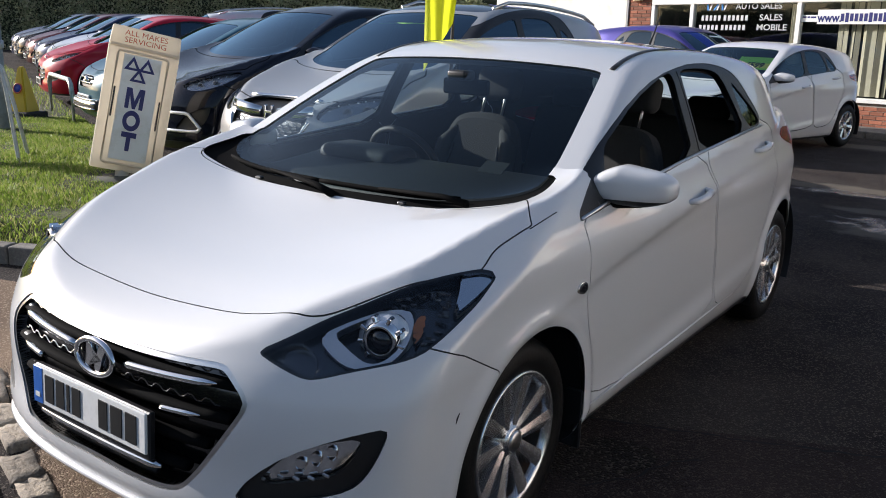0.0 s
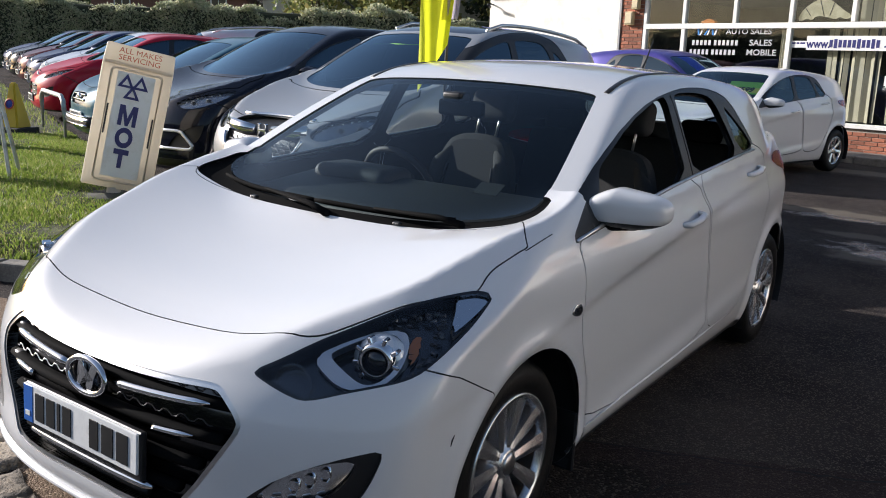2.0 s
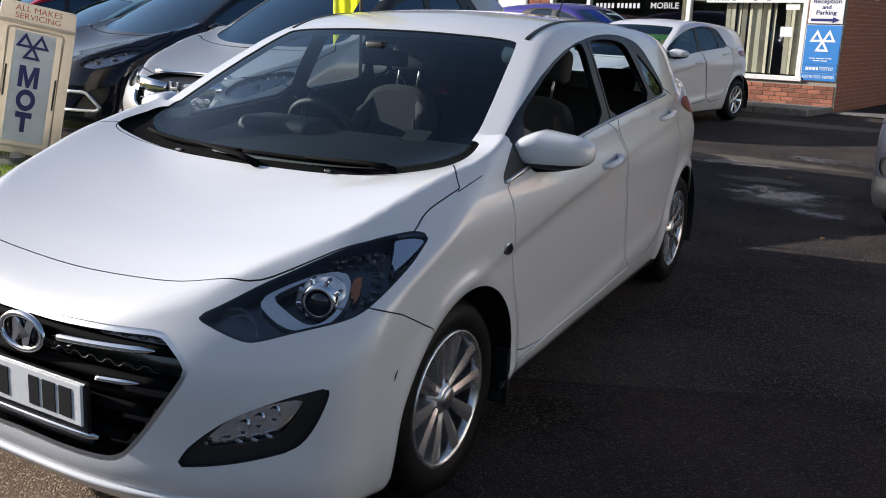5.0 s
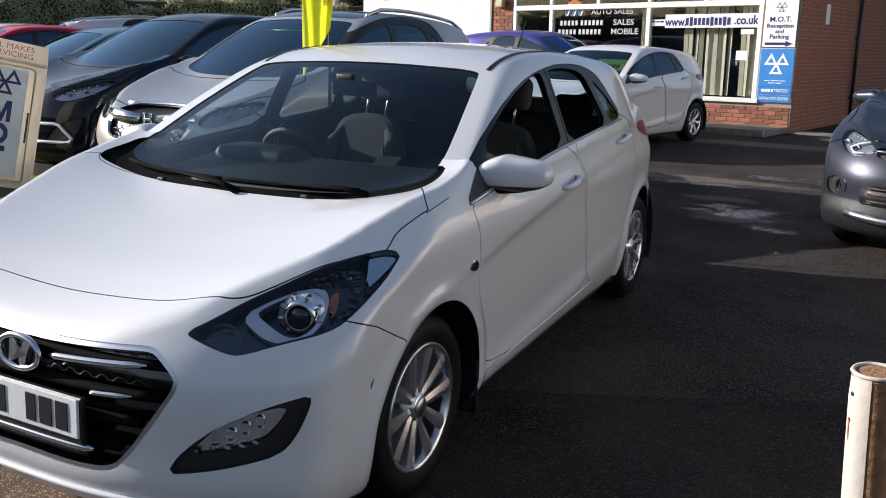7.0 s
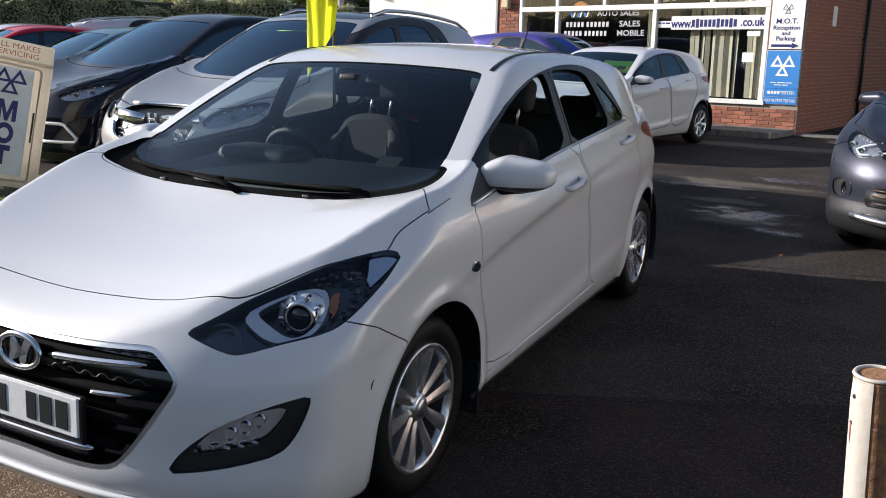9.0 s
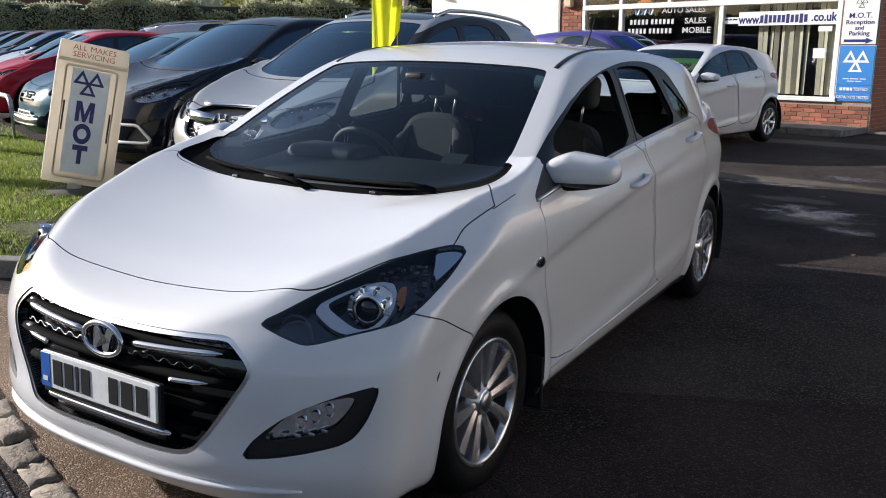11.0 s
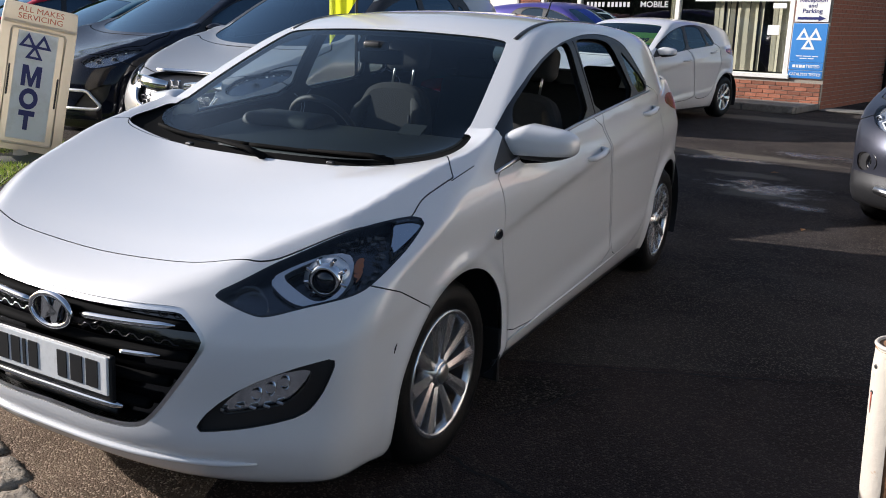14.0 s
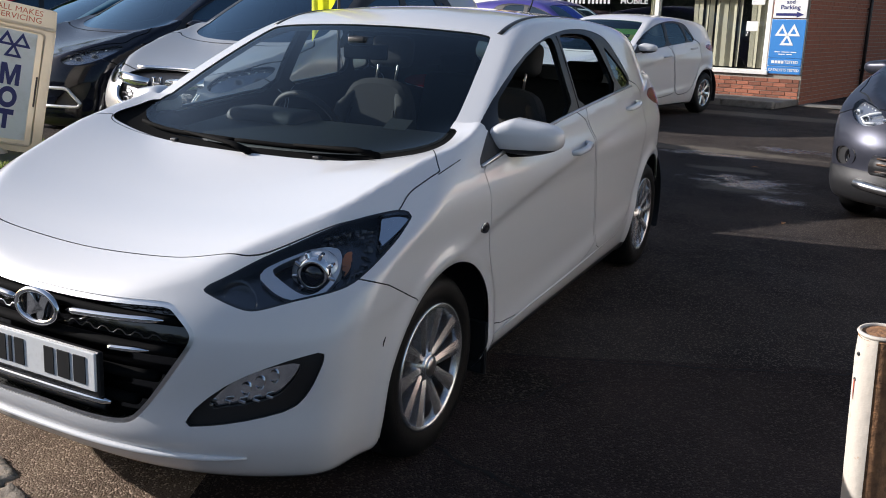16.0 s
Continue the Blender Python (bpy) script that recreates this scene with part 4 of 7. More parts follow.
        # Same mesh on both halves: satin where sunlit, black where shaded.
        for z in (0.662, 0.592):
            put("mesh_strip", tube([(s * (0.09 + 0.014 * i), surface_y(f, 0.09 + 0.014 * i, z) + 0.02, z + (0.006 if i // 2 % 2 else -0.006)) for i in range(26)], 0.0018, 5), SATIN if s < 0 else BLACK_TRIM, gr)
    put("chrome_bar", tube(across(-0.28, 0.28, 0.393, 0.004, 21), [0.006] + [0.0135] * 19 + [0.006], 8, flat=0.9), CHROME, gr)
    # Grey ends on the far half only, putting its sunlight into the colour.
    for z, x0, x1 in ((0.640, 0.42, 0.49), (0.557, 0.40, 0.485), (0.478, 0.35, 0.445), (0.40, 0.275, 0.36)):
        put("slat_end", tube([(-x, y, zz) for x, y, zz in across(x0, x1 - 0.03, z, 0.03, 7)], [0.004, 0.010, 0.014, 0.016, 0.016, 0.015, 0.012], 8, flat=0.9), SLAT_GREY, gr, "dark satin grey slat end")
    put("lower_slat", tube(across(-0.24, 0.24, 0.362, 0.03), 0.012, 8), BLACK_TRIM, gr)
    lip = [(x, surface_y(f, abs(x), 0.262 + 0.03 * x * x) - 0.003, 0.262 + 0.03 * x * x) for x in np.linspace(-0.66, 0.66, 37)]
    put("bumper_lip", tube(lip, [0.004, 0.008, 0.011] + [0.012] * 31 + [0.011, 0.008, 0.004], 8, flat=0.8), WHITE_PAINT, car)
    badge = new("badge")
    badge.parent = car
    badge.matrix_local = Matrix.Translation((0, surface_y(f, 0, 0.617) - 0.006, 0.617)) @ pose(0, 0, 0, -4)
    put("badge_ring", tube([(0.083 * math.cos(a), 0, 0.047 * math.sin(a)) for a in np.linspace(0, 2 * math.pi, 40, endpoint=False)], 0.009, 8, True), CHROME, badge, "plain chrome oval ring")
    put("badge_bar", prism(rounded([(-0.052, -0.036), (-0.028, -0.036), (-0.012, -0.006), (0.012, 0.006), (0.022, 0.036), (0.052, 0.036), (0.03, 0.005), (0.02, -0.036), (-0.002, -0.036), (0.006, -0.006), (-0.012, 0.008), (-0.02, 0.036), (-0.045, 0.036), (-0.034, 0.005)], 1).tolist(), 0.012, 0.003), CHROME, badge)
    put("badge_back", moved(lathe([(0.0, 0.012), (0.08, 0.012)], 32, "Y"), Matrix.Diagonal((1, 1, 0.56, 1))), GLOSS_BLACK, badge)
    # number plate with plain bars
    py = surface_y(f, 0, 0.48) - 0.014
    plate = put("number_plate", block(0.52, 0.008, 0.111, 0.003, 2, (0, 0, -0.0555)), PLATE, car, "white number plate on a black holder", m=Matrix.Translation((-0.005, py, 0.481)) @ pose(0, 0, 0, -3))
    put("plate_holder", block(0.53, 0.02, 0.132, 0.004, 1, (0, 0.0145, -0.075)), BLACK_TRIM, plate)
    put("blue_band", block(0.045, 0.004, 0.108, 0.001, 1, (-0.236, -0.0035, -0.054)), PLATE_BLUE, plate)
    put("band_mark", moved(bars([0.022], 0.014, 0.01, 0.001), Matrix.Translation((-0.236, -0.0062, -0.028))), PLATE, plate)
    bar_row("plate_bar", [0.042, 0.038, 0.012, 0.038], 0.079, 0.014, (-0.112, -0.0052, 0), MARK_BLACK, plate)
    bar_row("plate_bar", [0.038, 0.048, 0.046], 0.079, 0.016, (0.142, -0.0052, 0), MARK_BLACK, plate)
    put("dealer_line", moved(bars([0.03, 0.016, 0.05, 0.04, 0.012, 0.05, 0.02, 0.03], 0.004, 0.008, 0.001), Matrix.Translation((0.0, 0.003, -0.066))), LAMP_GREY, plate)
    # wipers on the scuttle
    for x0, x1, px in ((-0.60, -0.03, 0.05), (-0.08, 0.50, 0.55)):
        wiper = new("wiper")
        wiper.parent = car
        pts = []
        for x in np.linspace(x0, x1, 9):
            y = 0.10 + 0.22 * x * x
            pts.append((x, y, surface_z(f, x, y, 1.3) + 0.006))
        put("blade", tube(pts, [0.005] + [0.007] * 7 + [0.005], 6, flat=1.4), WIPER, wiper)
        mid = Vector(pts[4])
        base = Vector((px, 0.045 + 0.22 * px * px, 0.0))
        base.z = surface_z(f, base.x, base.y, 1.3) + 0.01
        put("arm", tube([base, base.lerp(mid, 0.25) + Vector((0, 0, 0.012)), mid + Vector((0, -0.006, 0.008))], [0.018, 0.013, 0.007], 8, flat=0.7), WIPER, wiper)
        put("pivot", moved(lathe([(0.0, 0.010), (0.008, 0.009), (0.012, 0.004), (0.012, -0.01)], 16, "Z"), Matrix.Translation(base)), WIPER, wiper)
    for s in (1, -1):
        put("washer_jet", moved(block(0.03, 0.02, 0.012, 0.005, 2), Matrix.Translation((s * 0.33, 0.075, surface_z(f, 0.33, 0.075, 1.3)))), BLACK_TRIM, car)
    # roof seams, aerial, belt strips, repeaters, flaps, mirror inside
    for s in (1, -1):
        put("roof_gutter", tube([(s * x, y, surface_z(f, x, y) - 0.0005) for x, y in zip(np.linspace(0.578, 0.50, 36), np.linspace(1.02, 2.85, 36))], 0.014, 6, flat=0.35), BLACK_TRIM, car)
        put("belt_strip", tube([(s * (surface_x(f, y, z) + 0.001), y, z) for y, z in ((0.27, 0.955), (0.5, 0.978), (0.8, 1.004), (1.1, 1.03), (1.36, 1.048), (1.8, 1.078), (2.2, 1.102))], 0.0065, 6), SATIN, car)
        put("pillar_gap", tube([(s * (surface_x(f, y, z) - 0.0015), y, z) for y, z in ((1.362, 1.05), (1.375, 1.15), (1.388, 1.25), (1.40, 1.36))], 0.003, 5), SEAM, car)
        leaf = rounded([(-0.042, -0.004), (-0.02, 0.022), (0.02, 0.022), (0.042, -0.006), (0.012, -0.023)], 2)
        seat_m = Matrix.Translation((s * (surface_x(f, 0.243, 0.748) + 0.004), 0.243, 0.748)) @ Matrix.Diagonal((s, 1, 1, 1)) @ pose(0, 0, 0, 0, 0, 90)
        rep_ = put("side_repeater", moved(prism(leaf.tolist(), 0.016, 0.003), seat_m), CHROME, car, "clear side repeater in a chrome rim")
        put("lens", moved(prism((leaf * 0.68).tolist(), 0.004, 0.001), Matrix.Translation((s * 0.002, 0, 0)) @ seat_m), LAMP_GREY, rep_)
        put("mud_flap", block(0.20, 0.014, 0.21, 0.005, 1, (s * 0.775, 0.366, 0.155)), BLACK_TRIM, car)
        put("sill_crease", tube([(s * (surface_x(f, y, z) - 0.001), y, z) for y, z in ((0.41, 0.302), (0.8, 0.310), (1.2, 0.318), (1.6, 0.328), (1.98, 0.338))], [0.002, 0.006, 0.007, 0.006, 0.002], 6), WHITE_PAINT, car)
        put("pillar_seam", tube([(s * (surface_x(f, y, z) - 0.001), y, z) for y, z in ((0.011, 0.963), (0.076, 0.978), (0.149, 0.991))], 0.0022, 5), SEAM, car)
    za = surface_z(f, 0.0, 2.72)
    put("aerial", tube([(0.0, 2.70, za - 0.005), (0.0, 2.73, za + 0.02), (0, 2.80, za + 0.10), (0.0, 2.88, za + 0.21)], [0.018, 0.009, 0.005, 0.003], 8), BLACK_TRIM, car)
    put("rear_view_mirror", pillow(0.22, 0.03, 0.065, 0.012, (0, 0.90, 1.24)), WIPER, car)
    put("sensor_box", pillow(0.09, 0.08, 0.04, 0.012, (0.0, 0.86, 1.30)), BLACK_TRIM, car)
    put("bumper_scuff", tube([(surface_x(f, -0.392, 0.535) + 0.001, -0.392, 0.535), (surface_x(f, -0.388, 0.55) + 0.001, -0.388, 0.55), (surface_x(f, -0.38, 0.562) + 0.001, -0.38, 0.562)], [0.0012, 0.003, 0.001], 5), MARK_BLACK, car)
    put("tax_disc", moved(block(0.10, 0.003, 0.07, 0.002, 1), Matrix.Translation((0.42, 0.44, 1.02)) @ pose(0, 0, 0, -62)), LINING, car)
    return car


build_hatchback()


# ---- the other parked cars ----
def resized(c, kz=1.0, ky=1.0, kx=1.0, **over):
    """The profiles of another car, stretched in height, length and width."""
    d = dict(c)
    wrap = lambda g, a, b: (lambda q: g(np.asarray(q) / a) * b)
    for name, a, b in (("plan", ky, kx), ("section", kz, 1), ("nose", kz, ky), ("tail", kz, ky), ("bonnet", ky, kz), ("belt", ky, kz), ("roof", ky, kz), ("back", kz, ky), ("ridge_x", ky, kx)):
        d[name] = wrap(c[name], a, b)
    d["creases"] = tuple((wrap(g, ky, kz), am, u, v) for g, am, u, v in c["creases"])
    d["cowl"], d["screen_z"], d["height"] = c["cowl"] * ky, c["screen_z"] * kz, c["height"] * kz
    d["screen_slope"] = c["screen_slope"] * ky / kz
    d["wheelbase"] = c["wheelbase"] * ky
    for name, a, b in (("screen_poly", kx, ky), ("bonnet_poly", kx, ky), ("dlo", ky, kz), ("tail_lamp", ky, kz), ("bumper_poly", ky, kz), ("back_poly", kx, kz), ("grille", kx, kz), ("lamp", 1, kz), ("fog", 1, kz)):
        d[name] = tuple((u * a, v * b) for u, v in c[name])
    d["panes"] = tuple(tuple((u * ky, v * kz) for u, v in q) for q in c["panes"])
    d["doors"] = tuple(tuple((u * ky, v * kz) for u, v in q) for q in c["doors"])
    d["mirror"], d["mirror_x"] = (c["mirror"][0] * ky, c["mirror"][1] * kz), c["mirror_x"] * kx
    d["handles"] = tuple((u * ky, v * kz) for u, v in c["handles"])
    d["bars"] = tuple((v * kz, h) for v, h in c["bars"])
    d["bulbs"] = tuple((u, v * kz) for u, v in c["bulbs"])
    d["badge_z"], d["plate_z"] = c["badge_z"] * kz, c["plate_z"] * kz
    d["flares"] = ((0.0, over.get("wheel_r", 0.315), over.get("arch_r", 0.365) + 0.025, 0.016), (d["wheelbase"], over.get("wheel_r", 0.315), over.get("arch_r", 0.365) + 0.025, 0.016))
    d.pop("cowl_poly")
    d["sill_up"] = 0.0
    d.update(over)
    return d


def repaint(car, old, fresh):
    for o in (car, *car.children_recursive):
        for s in o.material_slots:
            if s.material == old:
                s.link = "OBJECT"
                s.material = fresh
    return car


def roof_rails(car, f, y0, y1, x):
    for s in (1, -1):
        pts = [(s * x, y, surface_z(f, x, y, 2.1) + 0.035) for y in np.linspace(y0, y1, 9)]
        pts[0] = (pts[0][0], pts[0][1], pts[0][2] - 0.035)
        pts[-1] = (pts[-1][0], pts[-1][1], pts[-1][2] - 0.035)
        put("roof_rail", tube(pts, 0.017, 8), SATIN, car, "silver roof rail")


def price_card(car, m, label="green windscreen price card"):
    card = put("price_card", block(0.55, 0.004, 0.26, 0.004, 1), CARD_GREEN, car, label, m)
    return card


CARD_GREEN = surface("fluorescent_green_card", (0.30, 0.72, 0.10), 0.6)
SILVER = paint("silver_car_paint", (0.46, 0.455, 0.445), 0.55, 0.3)
NAVY = paint("dark_navy_car_paint", (0.003, 0.0045, 0.012), 0.0, 0.2)
GREY = paint("grey_car_paint", (0.034, 0.036, 0.048), 0.55, 0.34)
MINI_GLASS = glass("green_tinted_glass", (0.30, 0.36, 0.36), boost=2.2, sheen=(0.7, 0.9, 1.0))
TEAL = paint("teal_car_paint", (0.035, 0.115, 0.165), 0.2, 0.3)
RED = paint("red_car_paint", (0.46, 0.006, 0.026), 0.0, 0.35)
PURPLE = paint("purple_car_paint", (0.07, 0.06, 0.26), 0.3, 0.3)
PEARL = paint("pale_silver_car_paint", (0.66, 0.66, 0.68), 0.3, 0.3)
MAROON = paint("maroon_car_paint", (0.10, 0.01, 0.02), 0.3, 0.3)
BLUE = paint("dark_blue_car_paint", (0.015, 0.03, 0.09), 0.3, 0.3)

OFFROAD = dict(wheel_r=0.345, rim_r=0.228, arch_r=0.40, floor=0.20, track=0.765)

# silver off-roader
crv_cfg = resized(HATCH, 1.135, 1.02, 1.01, **OFFROAD, roof_poly=((-0.3, 1.04), (0.52, 1.06), (0.585, 1.2), (0.57, 3.0), (-0.3, 3.0)), dlo=tuple((u * 1.02, v * 1.135 + (0.05 if v > 1.15 else 0.0)) for u, v in HATCH["dlo"]), bars=(), badge_z=0.0, plate_z=0.50,
                  grille=((-0.3, 0.90), (0.3, 0.90), (0.42, 0.86), (0.40, 0.66), (0.30, 0.62), (-0.3, 0.62)),
                  lamp=((-0.30, 0.80), (-0.1, 0.90), (0.2, 0.945), (0.45, 0.965), (0.40, 0.90), (0.1, 0.82), (-0.15, 0.76)))
silver_suv = thing("offroad_car", pose(-2.74, 3.18, 0.06, 0, 0, -4), "silver family off-road car with a chrome grille", "car", "parked cars for sale")
f_crv = build_car(silver_suv, crv_cfg, SILVER, 0.034, trim_low=0.12)[0]
roof_rails(silver_suv, f_crv, 1.25, 2.95, 0.53)
for z, half in ((0.895, 0.40),):
    put("grille_bar", tube([(x, surface_y(f_crv, x, z) - 0.002, z) for x in np.linspace(-half, half, 13)], 0.014, 8, flat=1.2), CHROME, silver_suv)
for s in (1, -1):
    put("lamp_wing", tube([(s * x, surface_y(f_crv, x, z) - 0.004, z) for x, z in ((0.10, 0.80), (0.25, 0.805), (0.36, 0.815), (0.45, 0.83))], [0.024, 0.032, 0.034, 0.026], 8, flat=1.5), CHROME, silver_suv, "bright chrome wing of the grille")
    put("badge_upright", block(0.018, 0.03, 0.10, 0.006, 2, (s * 0.038, surface_y(f_crv, 0.05, 0.80) - 0.008, 0.75)), CHROME, silver_suv)
put("badge_bar", block(0.08, 0.02, 0.02, 0.004, 2, (0, surface_y(f_crv, 0, 0.80) - 0.014, 0.79)), CHROME, silver_suv)
put("grille_frame", tube([(x, surface_y(f_crv, abs(x), z) - 0.004, z) for x, z in rounded([(-0.44, 0.76), (-0.38, 0.63), (0.0, 0.62), (0.38, 0.63), (0.44, 0.76)], 2, False)], 0.016, 8), CHROME, silver_suv)
for i in range(10):
    for j in range(4):
        x, z = -0.325 + 0.072 * i + 0.036 * (j % 2), 0.64 + 0.031 * j
        put("mesh_cell", moved(tube([(0.034 * math.cos(a), 0, 0.019 * math.sin(a)) for a in np.linspace(0, 2 * math.pi, 6, endpoint=False)], 0.0045, 5, True), Matrix.Translation((x, surface_y(f_crv, x, z) + 0.004, z))), LAMP_GREY, silver_suv)
for s in (1, -1):
    put("fog_trim", tube([(s * 0.52, surface_y(f_crv, 0.52, 0.42), 0.42), (s * 0.66, surface_y(f_crv, 0.66, 0.44), 0.44), (s * 0.72, surface_y(f_crv, 0.72, 0.52), 0.52)], 0.015, 8), CHROME, silver_suv)
put("windscreen_stripe", tube([(-0.42, 0.835, 1.47), (-0.1, 0.79, 1.475), (0.2, 0.80, 1.475)], 0.005, 6), CARD_GREEN, silver_suv, "green windscreen sticker strip")

# dark off-roader
dark_cfg = resized(HATCH, 1.10, 1.02, 1.01, **OFFROAD, bars=((0.78, 0.42), (0.70, 0.42)), plate_z=0.50,
                   lamp=((-0.22, 0.80), (-0.05, 0.86), (0.3, 0.925), (0.62, 0.955), (0.56, 0.90), (0.3, 0.81), (0.0, 0.76)),
                   grille=((-0.3, 0.84), (0.3, 0.84), (0.46, 0.83), (0.44, 0.66), (0.34, 0.60), (-0.3, 0.60)))
dark_suv = thing("offroad_car", pose(-5.08, 3.88, 0.10, 0, 0, -10), "dark navy crossover car with chrome fog lamp trims", "car", "parked cars for sale")
f_dark = build_car(dark_suv, dark_cfg, NAVY, 0.034, trim_low=0.10)[0]
for s in (1, -1):
    ring = [(0.44, 0.40), (0.74, 0.40), (0.76, 0.43), (0.66, 0.555), (0.62, 0.565), (0.44, 0.565)]
    line = [(a[0] + (b[0] - a[0]) * k / 6, a[1] + (b[1] - a[1]) * k / 6) for a, b in zip(ring, ring[1:]) for k in range(6)]
    put("fog_trim", tube([(s * x, surface_y(f_dark, x, z) - 0.004, z) for x, z in line], 0.016, 6), LAMP_BRIGHT, dark_suv, "satin silver fog lamp trim")
    put("door_glow_card", block(0.02, 0.3, 0.2, 0.004, 1, (s * 0.6, 1.75, 1.16)), CARD_GREEN, dark_suv)

# teal saloon-hatch
teal_cfg = resized(HATCH, 0.985, 1.01, 1.0, bars=((0.66, 0.26), (0.60, 0.26)), badge_z=0.63, plate_z=0.40,
                   grille=((-0.3, 0.69), (0.2, 0.69), (0.33, 0.66), (0.30, 0.57), (0.2, 0.54), (-0.3, 0.54)),
                   lamp=((-0.20, 0.69), (-0.02, 0.765), (0.2, 0.80), (0.42, 0.81), (0.34, 0.755), (0.1, 0.68), (-0.1, 0.64)))
teal_car = thing("hatchback_car", pose(-7.75, 4.95, 0.11, 0, 0, -18), "teal metallic hatchback with a chrome winged grille", "car", "parked cars for sale")
f_teal = build_car(teal_car, teal_cfg, TEAL, 0.036)[0]
put("lower_intake", tube([(x, surface_y(f_teal, x, 0.34) - 0.002, 0.34) for x in np.linspace(-0.55, 0.55, 13)], 0.06, 8, flat=1.2), BLACK_TRIM, teal_car)
for z in (0.30, 0.36, 0.41):
    put("intake_bar", tube([(x, surface_y(f_teal, x, z) - 0.06, z) for x in np.linspace(-0.5, 0.5, 13)], 0.012, 6), CHROME, teal_car)

# red hatchback, and others of its kind along the row
red_cfg = resized(HATCH, 1.0, 0.96, 0.98, bars=((0.56, 0.36), (0.49, 0.38), (0.42, 0.36)), badge_z=0.72, plate_z=0.36,
                  grille=((-0.3, 0.60), (0.3, 0.60), (0.44, 0.57), (0.42, 0.42), (0.34, 0.38), (-0.3, 0.38)),
                  lamp=((-0.22, 0.685), (0.0, 0.755), (0.3, 0.825), (0.62, 0.865), (0.52, 0.81), (0.3, 0.745), (0.0, 0.685)))
red_car = thing("hatchback_car", pose(-11.5, 6.45, 0.10, 0, 0, -23), "bright red hatchback with a black slatted grille", "car", "parked cars for sale")
build_car(red_car, red_cfg, RED, 0.036)
row = (("pale silver hatchback in a row of parked cars", PEARL, -14.3, 8.2, -22), ("dark blue hatchback in a row of parked cars", BLUE, -16.9, 9.4, -22), ("maroon hatchback in a row of parked cars", MAROON, -19.3, 10.5, -22),
       ("navy hatchback in a row of parked cars", NAVY, -21.8, 11.6, -22), ("blue hatchback at the far end of the row", BLUE, -24.3, 12.8, -22))
for text, mat_, x, y, turn in row:
    repaint(tagged(copy_thing(red_car, pose(x, y, 0.14, 0, 0, turn)), text), RED, mat_)
# an estate with roof rails behind the row
estate = repaint(tagged(copy_thing(silver_suv, pose(-10.9, 12.4, 0.12, 0, 0, 150)), "silver estate car with roof rails behind the row"), SILVER, PEARL)

# white supermini by the shop window
mini_cfg = resized(HATCH, 1.0, 0.935, 0.965, rim_r=0.20, bars=((0.50, 0.40), (0.42, 0.42)), badge_z=0.66, plate_z=0.42)
supermini = thing("supermini_car", pose(-2.0, 9.45, 0.0, 0, 0, -15), "small white hatchback with a green price card", "car", "parked cars for sale")
build_car(supermini, mini_cfg, WHITE_PAINT, 0.032, wheel_spokes=7, twin=False, glass_side=MINI_GLASS)
card = price_card(supermini, pose(0.22, 0.78, 1.10, -52, 0, 0))
put("card_band", block(0.54, 0.003, 0.10, 0.002, 1, (0, -0.004, 0.03)), surface("yellow_card", (0.75, 0.72, 0.15), 0.6), card)
put("price", moved(writing("£599", 0.10, 0.001, 0.004), Matrix.Translation((0.02, -0.007, 0.08))), MARK_BLACK, card)

# purple car behind it, nose to the shop
purple = thing("hatchback_car", pose(-2.15, 11.9, 0.06, 0, 0, 74), "purple hatchback parked against the shop front", "car", "parked cars for sale")
build_car(purple, resized(HATCH, 1.10, 0.98, 0.97), PURPLE, 0.045)

# grey crossover facing the white hatchback
grey_cfg = resized(HATCH, 1.085, 1.02, 1.02, **OFFROAD, bars=((0.80, 0.52),), badge_z=0.78, plate_z=0.47,
                   grille=((-0.3, 0.815), (0.3, 0.82), (0.52, 0.83), (0.50, 0.765), (0.36, 0.735), (-0.3, 0.73)),
                   lamp=((-0.24, 0.80), (-0.05, 0.86), (0.15, 0.90), (0.42, 0.925), (0.36, 0.86), (0.12, 0.77), (-0.08, 0.745)),
                   fog=((0.24, 0.58), (0.06, 0.60), (-0.02, 0.53), (0.05, 0.46), (0.20, 0.47)))
grey_suv = thing("offroad_car", pose(2.72, 4.95, 0.0, 0, 0, -14), "dark grey crossover car with white lamp signatures", "car", "parked cars for sale")
f_grey = build_car(grey_suv, grey_cfg, GREY, 0.032, trim_low=0.25)[0]
for s in (1, -1):
    put("running_light", tube([(s * x, surface_y(f_grey, x, z) + 0.012, z) for x, z in ((0.52, 0.86), (0.64, 0.83), (0.70, 0.80), (0.66, 0.77), (0.58, 0.775))], 0.009, 6), surface("white_lamp_guide", (0.8, 0.8, 0.78), 0.2, coat=1.0), grey_suv)
    put("fog_ring", moved(lathe([(0.03, 0.02), (0.045, -0.004), (0.058, -0.008), (0.064, 0.01)], 24, "Y"), Matrix.Translation((s * 0.70, surface_y(f_grey, 0.70, 0.53) + 0.012, 0.53)) @ pose(0, 0, 0, 0, 0, s * 38)), GLOSS_BLACK, grey_suv)
    put("fog_glass", moved(lathe([(0.0, 0.0), (0.03, 0.004), (0.034, 0.015)], 18, "Y"), Matrix.Translation((s * 0.70, surface_y(f_grey, 0.70, 0.53) + 0.014, 0.53)) @ pose(0, 0, 0, 0, 0, s * 38)), CHROME, grey_suv)
put("lower_intake", tube([(x, surface_y(f_grey, x, 0.50) - 0.004, 0.50) for x in np.linspace(-0.52, 0.52, 13)], 0.055, 8, flat=1.3), BLACK_TRIM, grey_suv)
